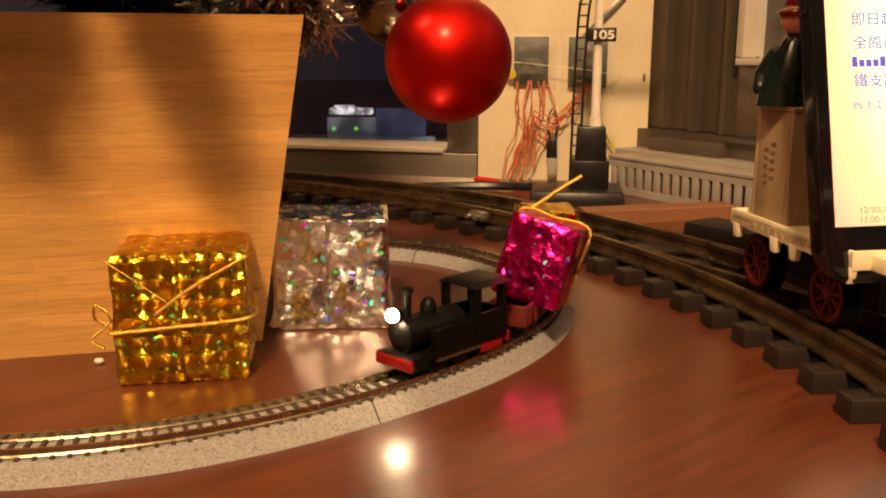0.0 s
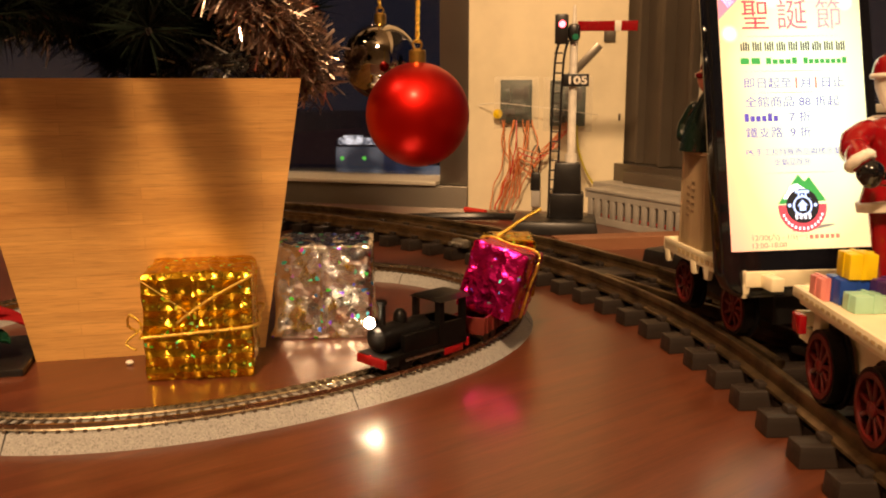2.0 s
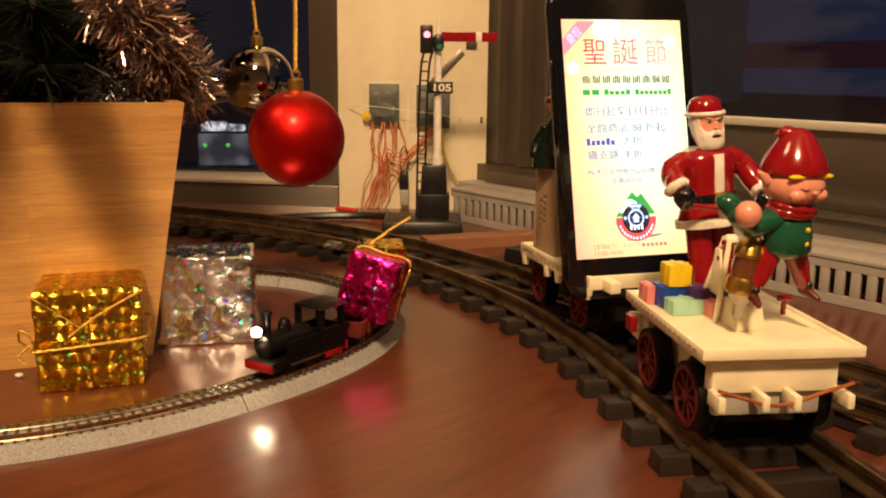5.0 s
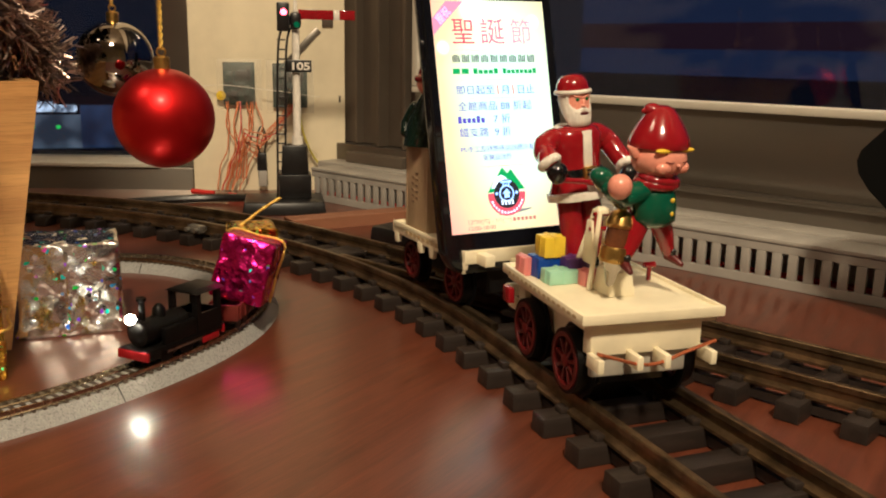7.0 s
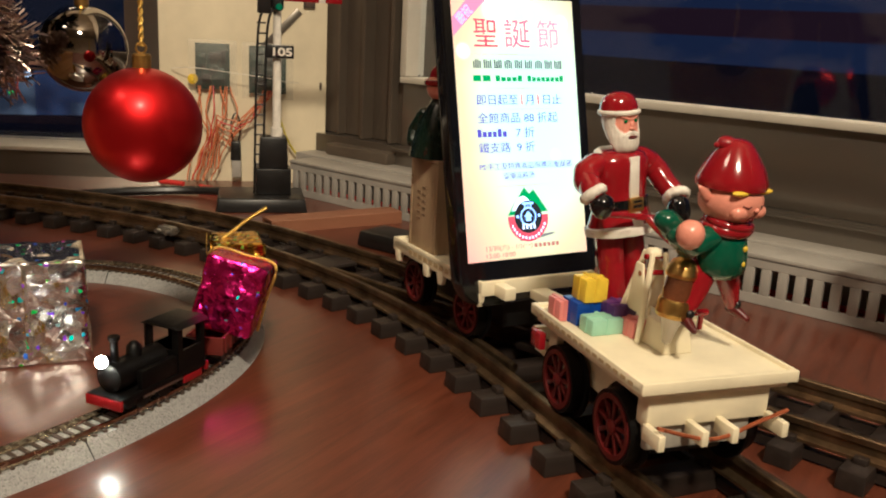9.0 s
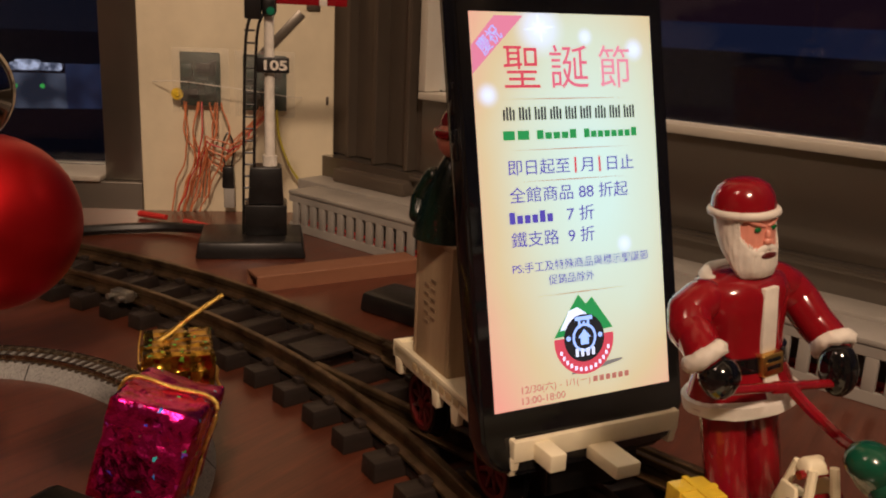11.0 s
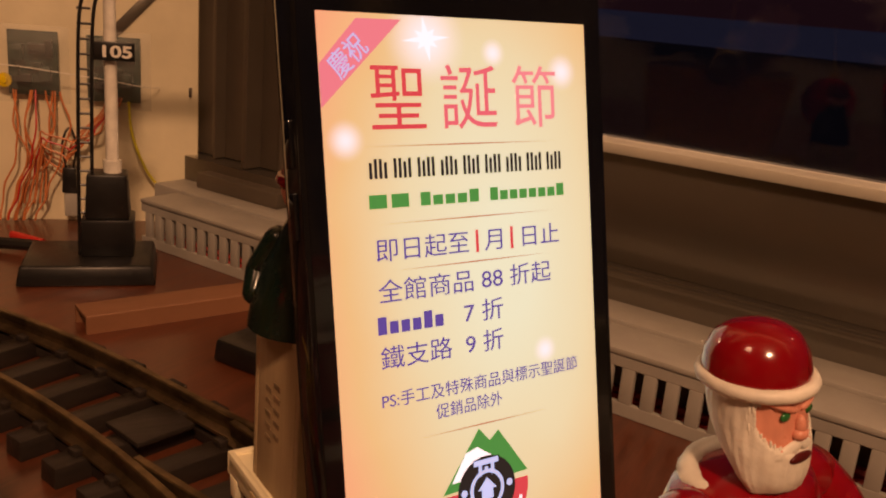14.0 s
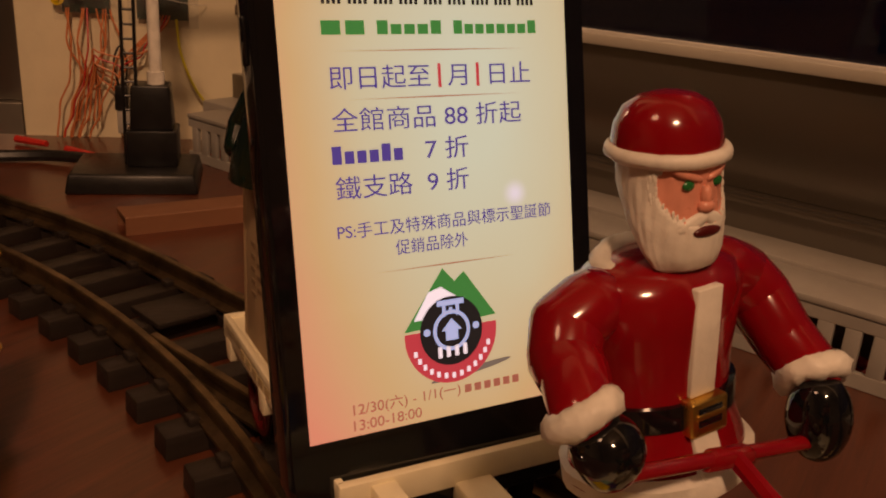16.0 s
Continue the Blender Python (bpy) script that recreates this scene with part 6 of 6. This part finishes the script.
for s0, s1, z0, z1 in ((0.030, 0.058, 0.079, 0.117), (0.074, 0.105, 0.077, 0.1165)):
    b = thing("circuit_board", COL @ pose((s0 + s1) / 2, -0.001, z0), "green circuit board in a clear bag taped to the wall", "circuit board", "boards on the column")
    w, h = s1 - s0, z1 - z0
    bm = bmesh.new()
    box(bm, -w / 2, w / 2, -0.004, -0.0025, 0, h, 0.0003)
    part("board", bm, PCB, b)
    for k, (x, z, a, c, d) in enumerate(((-0.3, 0.55, 0.007, 0.009, 0.006), (0.1, 0.65, 0.010, 0.006, 0.005), (0.25, 0.25, 0.006, 0.008, 0.006), (-0.2, 0.2, 0.009, 0.005, 0.004), (0.05, 0.42, 0.008, 0.004, 0.005), (0.33, 0.60, 0.004, 0.010, 0.004), (-0.36, 0.30, 0.005, 0.006, 0.006))):
        bm = bmesh.new()
        box(bm, x * w - a / 2, x * w + a / 2, -0.004 - d, -0.004, z * h, z * h + c, 0.0004)
        part("component", bm, BLACK if k % 2 else PCB, b)
    if s0 < 0.05:
        bm = bmesh.new()
        lathe(bm, [(0, 0), (0.0042, 0), (0.0042, 0.0022), (0.0022, 0.0024), (0.0018, 0.0032), (0, 0.0032)], 18, pose(-w / 2 - 0.002, -0.0046, h * 0.22, 90))
        part("trimmer_knob", bm, YELLOW, b, "small yellow trimmer knob")
    bm = bmesh.new()
    n = 10
    grid = [[bm.verts.new(((w + 0.012) * (i / n - 0.5), 0, (h + 0.008) * j / n - 0.005)) for i in range(n + 1)] for j in range(n + 1)]
    for i in range(n):
        for j in range(n):
            bm.faces.new([grid[j][i], grid[j][i + 1], grid[j + 1][i + 1], grid[j + 1][i]])
    for v in bm.verts:
        e = min(1.0, 3.0 * min((v.co.x + (w + 0.012) / 2) / w, ((w + 0.012) / 2 - v.co.x) / w, (v.co.z + 0.005) / h, (h + 0.003 - v.co.z) / h))
        v.co.y = -0.0006 - 0.0115 * max(0.0, e) - 0.0050 * max(0.0, e) * abs(noise.noise(v.co * 170 + Vector((s0 * 400, 0, 0))))
    bag = part("bag", bm, FILM, b, "clear crumpled plastic bag", angle=8)
    bag.visible_shadow = False
bm = bmesh.new()
tube(bm, [on_col(0.010, 0.095, 0.002), on_col(0.030, 0.097, 0.0145), on_col(0.060, 0.094, 0.013), on_col(0.090, 0.091, 0.0155), on_col(0.108, 0.088, 0.012), on_col(0.116, 0.087, 0.002)], 0.00032, 6)
tagged(mesh_ob("white_string", bm, WHITE), "thin white string tied across the circuit boards", "string")
rw = random.Random(3)
for k in range(14):
    a, e = 0.034 + 0.0030 * k + rw.uniform(-0.003, 0.003), 0.024 + 0.0021 * k + rw.uniform(-0.004, 0.004)
    out = rw.uniform(0.006, 0.013)
    if k < 9:
        pts = [(a, 0.082, 0.006), (a + rw.uniform(-0.005, 0.007), 0.062, out), ((a + e) / 2 + rw.uniform(-0.003, 0.009), 0.042, out + 0.001), (e + rw.uniform(0, 0.006), 0.020, out), (e - 0.002, 0.0016, 0.010)]
    else:
        j = k - 9
        pts = [(0.094 - 0.002 * j, 0.080, 0.006), (0.082 - 0.005 * j, 0.060 - 0.004 * j, out), (0.066 - 0.002 * j, 0.052 - 0.005 * j, out + 0.001), (0.048, 0.058 - 0.004 * j, out), (0.041 + 0.002 * j, 0.034, out - 0.001), (0.036 + 0.003 * j, 0.012, 0.008)]
    fine = []
    for p, q in zip(pts, pts[1:]):
        for i in range(4):
            u = i / 4
            v = u * u * (3 - 2 * u)
            fine.append(on_col(p[0] + (q[0] - p[0]) * v, p[1] + (q[1] - p[1]) * u, p[2] + (q[2] - p[2]) * u))
    fine.append(on_col(*pts[-1]))
    bm = bmesh.new()
    tube(bm, fine, 0.0006, 6)
    tagged(mesh_ob("wire", bm, WIRE_RED if k in (4, 10) else ORANGE), "thin red wire hanging down the cream wall" if k in (4, 10) else "thin orange wire hanging down the cream wall", "wire", "wires on the column")
bm = bmesh.new()
tube(bm, [on_col(0.098, 0.078, 0.006), on_col(0.100, 0.058, 0.008), on_col(0.108, 0.036, 0.008), on_col(0.118, 0.022, 0.006), on_col(0.128, 0.012, 0.004)], 0.0009, 6)
tagged(mesh_ob("wire", bm, WIRE_YELLOW), "yellow wire hanging down the cream wall", "wire")
plug = thing("plug", COL @ pose(0.063, -0.008, 0.020), "small black plug hanging by its cord on the wall", "plug")
bm = bmesh.new()
box(bm, -0.0045, 0.0045, -0.004, 0.004, 0.0, 0.016, 0.001, top=(0.0006, 0.0004))
part("body", bm, BLACK, plug)
bm = bmesh.new()
tube(bm, [(-0.002, 0, 0.015), (-0.004, 0, 0.030), (0.000, 0.002, 0.040), (0.004, 0, 0.030), (0.002, 0, 0.015)], 0.0007, 6)
part("cord", bm, BLACK, plug)
bm = bmesh.new()
box(bm, -0.0035, 0.0045, -0.003, 0.003, -0.015, 0.0, 0.0008)
part("socket", bm, DUCT, plug, "grey socket below the plug")
strap = thing("wall_strap", COL, "grey strap screwed across the cream wall", "strap")
bm = bmesh.new()
box(bm, -0.026, 0.026, -0.0012, -0.0002, -0.0032, 0.0032, 0.0004, pose(0.098, 0, 0.128, 0, -47, 0))
part("band", bm, STEEL, strap)
bm = bmesh.new()
box(bm, 0.119, 0.129, -0.0022, -0.0002, 0.1495, 0.162, 0.0006)
part("clip", bm, STEEL, strap)
bm = bmesh.new()
box(bm, 0.1335, 0.1355, -0.0012, 0.0005, 0.082, 0.088, 0.0003)
tagged(mesh_ob("wall_screw", bm, STEEL_DARK), "small dark screw in the cream wall edge", "screw").matrix_world = COL

# black cable on the table behind the track, red connectors
bm = bmesh.new()
tube(bm, [(0.072, 0.655, 0.006), (0.045, 0.672, 0.004), (0.000, 0.672, 0.0035), (-0.06, 0.655, 0.0035), (-0.12, 0.64, 0.0035)], 0.0034, 8)
tagged(mesh_ob("black_cable", bm, BLACK), "thick black cable lying on the table behind the track", "cable")
for a, b in (((0.030, 0.720, 0.003), (0.048, 0.705, 0.003)), ((0.060, 0.690, 0.003), (0.076, 0.672, 0.003))):
    bm = bmesh.new()
    rod(bm, a, b, 0.0024, 0.0020, 8)
    tagged(mesh_ob("red_connector", bm, WIRE_RED), "red wire connector lying on the table", "connector", "red connectors")

# brown channel strip lying on the table
bm = bmesh.new()
slab(bm, [(-0.009, 0), (-0.0076, 0), (-0.0076, 0.0072), (0.0076, 0.0072), (0.0076, 0), (0.009, 0), (0.009, 0.0081), (0.0085, 0.0086), (-0.0085, 0.0086), (-0.009, 0.0081)], -0.050, 0.050)
for v in bm.verts:
    v.co = Vector((v.co.z, v.co.x, v.co.y))
chan = tagged(mesh_ob("brown_channel", bm, BROWN), "short brown channel strip lying on the table", "channel strip")
chan.matrix_world = pose(0.138, 0.551, 0, 0, 0, 12)

# turnout motor
mo = thing("turnout_motor", pose(0.178, 0.456, 0, 0, 0, -57), "black plastic turnout motor box beside the track", "turnout motor")
bm = bmesh.new()
box(bm, -0.052, 0.040, -0.014, 0.014, 0, 0.0105, 0.002, top=(0.001, 0.001))
part("cover", bm, BLACK, mo)
bm = bmesh.new()
box(bm, 0.014, 0.038, -0.012, 0.012, 0.0105, 0.0165, 0.0018, top=(0.002, 0.001))
part("terminal_box", bm, BLACK, mo)
for mt, dy, lb in ((WIRE_YELLOW, 0.0, "yellow"), (WIRE_GREEN, 0.003, "green")):
    bm = bmesh.new()
    tube(bm, [(0.212, 0.416 + dy, 0.004), (0.222, 0.406 + dy, 0.002), (0.238, 0.408 + dy, 0.002), (0.258, 0.420 + dy, 0.0025), (0.2535, 0.4335 + dy, 0.006)], 0.0010, 6)
    tagged(mesh_ob("wire", bm, mt), lb + " wire running from the turnout motor to the duct", "wire")

for name, off, ink, words_ in (("yellow_wire", 0.0, WIRE_YELLOW, "yellow wire from the turnout motor lying on the table"), ("green_wire", 0.0022, WIRE_GREEN, "green wire from the turnout motor lying on the table")):
    bm = bmesh.new()
    tube(bm, [(0.190, 0.4200 + off, 0.0030), (0.204, 0.4175 + off, 0.0014), (0.225, 0.4230 + 1.3 * off, 0.0011), (0.252, 0.4330 + off, 0.0011), (0.268, 0.4400 + 0.6 * off, 0.0014), (0.284, 0.4455 + off, 0.0030)], 0.0009, 7)
    tagged(mesh_ob(name, bm, ink), words_, "wire", "wires of the turnout motor")

# black bracket plate near the window
pl = thing("bracket_plate", Matrix.Translation((0.3261, 0.2241, 0.0805)) @ WALL.to_3x3().to_4x4(), "black plate with a round hole standing by the window", "bracket")
bm = bmesh.new()
outline = [(0.0200, 0.002), (0.0186, 0.007), (0.0111, 0.0157), (-0.008, 0.0375), (-0.030, 0.058), (-0.055, 0.062), (-0.060, 0.055), (-0.060, -0.0795), (-0.030, -0.0795), (-0.028, -0.050), (-0.018, -0.040), (0.0131, -0.0115), (0.0186, -0.004)]
hole = [(-0.0012 + (0.0044 if math.cos(2 * math.pi * k / 20) < 0.3 else 0.0066) * math.cos(2 * math.pi * k / 20), 0.001 + 0.0044 * math.sin(2 * math.pi * k / 20)) for k in range(20)]
edges = []
for loop_ in (outline, hole):
    vs = [bm.verts.new((u, 0, v)) for u, v in loop_]
    edges += [bm.edges.new((vs[k], vs[(k + 1) % len(vs)])) for k in range(len(vs))]
bmesh.ops.triangle_fill(bm, edges=edges, use_beauty=True)
g = bmesh.ops.extrude_face_region(bm, geom=bm.faces[:])
bmesh.ops.translate(bm, vec=(0, 0.003, 0), verts=[v for v in g["geom"] if isinstance(v, bmesh.types.BMVert)])
part("plate", bm, MATT, pl, smooth=False)
bm = bmesh.new()
box(bm, -0.060, -0.032, -0.012, 0.0150, -0.080, -0.0775, 0.0006)
part("foot", bm, MATT, pl)

# ---- little goods train on the loop ----
D_LOCO = loop_near(-0.001, 0.252) + 0.011


def stock_pose(d):
    x, y, h = loop_at(d)
    return pose(x, y, N_TOP + 0.0026, 0, 0, math.degrees(h) + 180)


loco = thing("small_steam_locomotive", stock_pose(D_LOCO), "small black steam tank locomotive with a lit headlight", "model locomotive")
bm = bmesh.new()
box(bm, -0.022, 0.022, -0.0075, 0.0075, 0.0050, 0.0072, 0.0004)
part("running_board", bm, LOCO, loco)
bm = bmesh.new()
box(bm, -0.019, 0.019, -0.0045, 0.0045, 0.0016, 0.0052, 0.0004)
part("chassis", bm, LOCO, loco)
bm = bmesh.new()
rod(bm, (-0.004, 0, 0.0128), (0.0195, 0, 0.0128), 0.0052, 0.0052, 20)
rod(bm, (0.0195, 0, 0.0128), (0.0206, 0, 0.0128), 0.0046, 0.0030, 20)
part("boiler", bm, LOCO, loco)
for sd in (-1, 1):
    bm = bmesh.new()
    box(bm, -0.006, 0.012, sd * 0.0062 - 0.0013, sd * 0.0062 + 0.0013, 0.0072, 0.0140, 0.0005)
    part("side_tank", bm, LOCO, loco)
bm = bmesh.new()
lathe(bm, [(0, 0.0170), (0.0014, 0.0170), (0.0013, 0.0250), (0.0020, 0.0256), (0.0020, 0.0268), (0.0012, 0.0268), (0, 0.0262)], 14, pose(0.0165, 0, 0))
part("chimney", bm, LOCO, loco)
bm = bmesh.new()
lathe(bm, [(0, 0.017), (0.0028, 0.017), (0.0026, 0.0205), (0.0012, 0.0222), (0, 0.0226)], 14, pose(0.0075, 0, 0))
part("steam_dome", bm, LOCO, loco)
for sd in (-1, 1):
    bm = bmesh.new()
    box(bm, -0.0205, -0.0060, sd * 0.0072 - 0.0005, sd * 0.0072 + 0.0005, 0.0072, 0.0150)
    part("cab_side", bm, LOCO, loco, smooth=False)
    for x0, x1 in ((-0.0205, -0.0185), (-0.0085, -0.0060)):
        bm = bmesh.new()
        box(bm, x0, x1, sd * 0.0072 - 0.0005, sd * 0.0072 + 0.0005, 0.0150, 0.0237)
        part("cab_post", bm, LOCO, loco, smooth=False)
for x in (-0.0199, -0.0071):
    bm = bmesh.new()
    box(bm, x, x + 0.0006, -0.0067, 0.0067, 0.0072, 0.0150)
    part("cab_end", bm, LOCO, loco, smooth=False)
    for sd in (-1, 1):
        bm = bmesh.new()
        y0, y1 = sorted((sd * 0.0045, sd * 0.0067))
        box(bm, x, x + 0.0006, y0, y1, 0.0150, 0.0237)
        part("cab_post", bm, LOCO, loco, smooth=False)
bm = bmesh.new()
box(bm, -0.0225, -0.0045, -0.0088, 0.0088, 0.0236, 0.0250, 0.0006, top=(0.0004, 0.003))
part("cab_roof", bm, LOCO, loco)
for x in (-0.0225, 0.0212):
    bm = bmesh.new()
    box(bm, x, x + 0.0013, -0.0078, 0.0078, 0.0032, 0.0068, 0.0003)
    part("buffer_beam", bm, RED, loco, "bright red buffer beam")
for sd in (-1, 1):
    bm = bmesh.new()
    box(bm, -0.0195, -0.0095, sd * 0.0068 - 0.0004, sd * 0.0068 + 0.0004, 0.0018, 0.0046, 0.0002)
    part("step_plate", bm, RED, loco)
    for x in (-0.012, -0.001, 0.010):
        bm = bmesh.new()
        lathe(bm, [(0, -0.0006), (0.0044, -0.0006), (0.0044, 0.0006), (0.0034, 0.0008), (0, 0.0008)], 20, pose(x, sd * 0.0052, 0.0044, 90))
        part("wheel", bm, LOCO, loco)
    bm = bmesh.new()
    box(bm, -0.0125, 0.0105, sd * 0.0064 - 0.0003, sd * 0.0064 + 0.0003, 0.0036, 0.0046)
    part("coupling_rod", bm, GREY_METAL, loco)
    bm = bmesh.new()
    box(bm, 0.0150, 0.0195, sd * 0.0062 - 0.0014, sd * 0.0062 + 0.0014, 0.0030, 0.0066, 0.0004)
    part("cylinder", bm, LOCO, loco)
bm = bmesh.new()
lathe(bm, [(0, 0.0), (0.0016, 0.0), (0.0018, 0.0022), (0, 0.0022)], 14, pose(0.0195, 0, 0.0195, 0, 90))
part("headlight", bm, LOCO, loco)
bm = bmesh.new()
ball(bm, (0.0224, 0, 0.0195), 0.0020, 28)
part("headlight_bulb", bm, glow_mat("headlight_glow", (1.0, 0.80, 0.50), 260.0), loco, "brightly lit headlight bulb")


def goods_wagon(d, label):
    w = thing("goods_wagon", stock_pose(d), label, "model wagon", "wagons of the small train")
    bm = bmesh.new()
    box(bm, -0.0235, 0.0235, -0.0072, 0.0072, 0.0045, 0.0058, 0.0003)
    part("floor", bm, WAGON_RED, w)
    for sd in (-1, 1):
        bm = bmesh.new()
        box(bm, -0.0235, 0.0235, sd * 0.0070 - 0.0005, sd * 0.0070 + 0.0005, 0.0050, 0.0118, 0.0003)
        side = part("side", bm, WAGON_RED, w)
        for k in range(8):
            bm = bmesh.new()
            x = -0.021 + 0.006 * k
            box(bm, x - 0.0004, x + 0.0004, sd * 0.0078 - 0.0003, sd * 0.0078 + 0.0003, 0.0052, 0.0116)
            part("rib", bm, WAGON_RED, side, smooth=False)
        bm = bmesh.new()
        for x, z, L in ((-0.014, 0.0092, 0.0022), (-0.014, 0.0075, 0.0020), (-0.014, 0.0060, 0.0022), (-0.0075, 0.0100, 0.0022), (-0.0083, 0.0078, 0.0036), (-0.0083, 0.0064, 0.0036)):
            box(bm, x, x + L, sd * 0.0083 - 0.0001, sd * 0.0083 + 0.0001, z, z + 0.0009)
        part("side_lettering", bm, WHITE, side, "unreadable white stencilled marks", smooth=False)
    for x in (-0.0235, 0.0227):
        bm = bmesh.new()
        box(bm, x, x + 0.0008, -0.0070, 0.0070, 0.0050, 0.0118, 0.0003)
        part("end", bm, WAGON_RED, w)
    for x in (-0.014, 0.014):
        bm = bmesh.new()
        box(bm, x - 0.006, x + 0.006, -0.0048, 0.0048, 0.0020, 0.0046, 0.0004)
        part("bogie", bm, BLACK, w)
        for dx in (-0.004, 0.004):
            for sd in (-1, 1):
                bm = bmesh.new()
                lathe(bm, [(0, -0.0005), (0.0026, -0.0005), (0.0026, 0.0005), (0, 0.0007)], 14, pose(x + dx, sd * 0.0052, 0.0026, 90))
                part("wheel", bm, BLACK, w)
    bm = bmesh.new()
    rod(bm, (-0.0275, 0, 0.0040), (0.0275, 0, 0.0040), 0.0009, seg=6)
    part("coupling", bm, BLACK, w)
    return w


D1, D2 = D_LOCO + 0.0535, D_LOCO + 0.1085
goods_wagon(D1, "brown-red open goods wagon carrying a magenta gift")
goods_wagon(D2, "brown-red open goods wagon carrying a gold gift")
gift("magenta_gift_box", stock_pose(D1) @ pose(0.001, 0, 0.0062, 0, 0, 0) @ pose(0, 0.001, 0.0030, -14, -9, 8), 0.0330, 0.0240, 0.0290, PINK_FOIL, "small gift box in magenta foil riding in the goods wagon", tied="upright")
gift("gold_gift_box", stock_pose(D2) @ pose(0.004, 0, 0.0062, 0, 0, -4), 0.0275, 0.0225, 0.0270, GOLD_FOIL, "small gold foil gift box riding in the goods wagon")
bm = bmesh.new()
g0 = stock_pose(D2) @ Vector((0.0, -0.004, 0.0345))
tube(bm, [g0 + Vector((-0.004, -0.002, -0.003)), g0 + Vector((0.003, 0.001, 0.001)), g0 + Vector((0.010, 0.005, 0.005)), g0 + Vector((0.020, 0.009, 0.010))], 0.0009, 6)
tagged(mesh_ob("cord_streamer", bm, GOLD_CORD), "loose gold streamer sticking up from the gift", "streamer")

# ---- red and green leaf card lying at the planter's foot ----
card = thing("poinsettia_card", pose(-0.192, 0.287, 0.0, 0, 0, 14), "dark square base with red and green cloth poinsettia leaves", "decoration")
bm = bmesh.new()
box(bm, -0.034, 0.034, -0.026, 0.026, 0, 0.003, 0.0006)
part("base", bm, BLACK, card)
rl = random.Random(8)
for k in range(15):
    a = 2 * math.pi * k / 15 + rl.uniform(-0.2, 0.2)
    L = rl.uniform(0.024, 0.034)
    bm = bmesh.new()
    rows = []
    for i in range(7):
        u = i / 6
        wd = 0.0095 * math.sin(math.pi * min(1, u * 0.92 + 0.06)) + 0.0003
        z = 0.010 + 0.010 * math.sin(u * 2.6) * (1 if k < 9 else 0.35)
        rows.append([bm.verts.new((L * u, -wd, z)), bm.verts.new((L * u, 0, z - 0.0015)), bm.verts.new((L * u, wd, z))])
    for p, q in zip(rows, rows[1:]):
        for j in range(2):
            bm.faces.new([p[j], q[j], q[j + 1], p[j + 1]])
    ext = bmesh.ops.solidify(bm, geom=bm.faces[:], thickness=0.0005)
    bmesh.ops.transform(bm, matrix=pose(0, 0, 0, 0, 0, math.degrees(a)), verts=bm.verts[:])
    part("leaf", bm, LEAF_RED if k < 9 else GREEN, card)
bm = bmesh.new()
for x, y in ((-0.116, 0.2845),):
    ball(bm, (x, y, 0.0011), 0.0014, 8, None, 0, (1.3, 1, 0.8))
tagged(mesh_ob("white_crumb", bm, WHITE), "tiny white crumb lying on the table", "crumb")

# enlarge the finished place to its true size
for ob in scene.objects:
    if ob.parent is None and ob.type not in ("CAMERA", "LIGHT"):
        ob.matrix_basis = Matrix.Scale(TRUE, 4) @ ob.matrix_basis
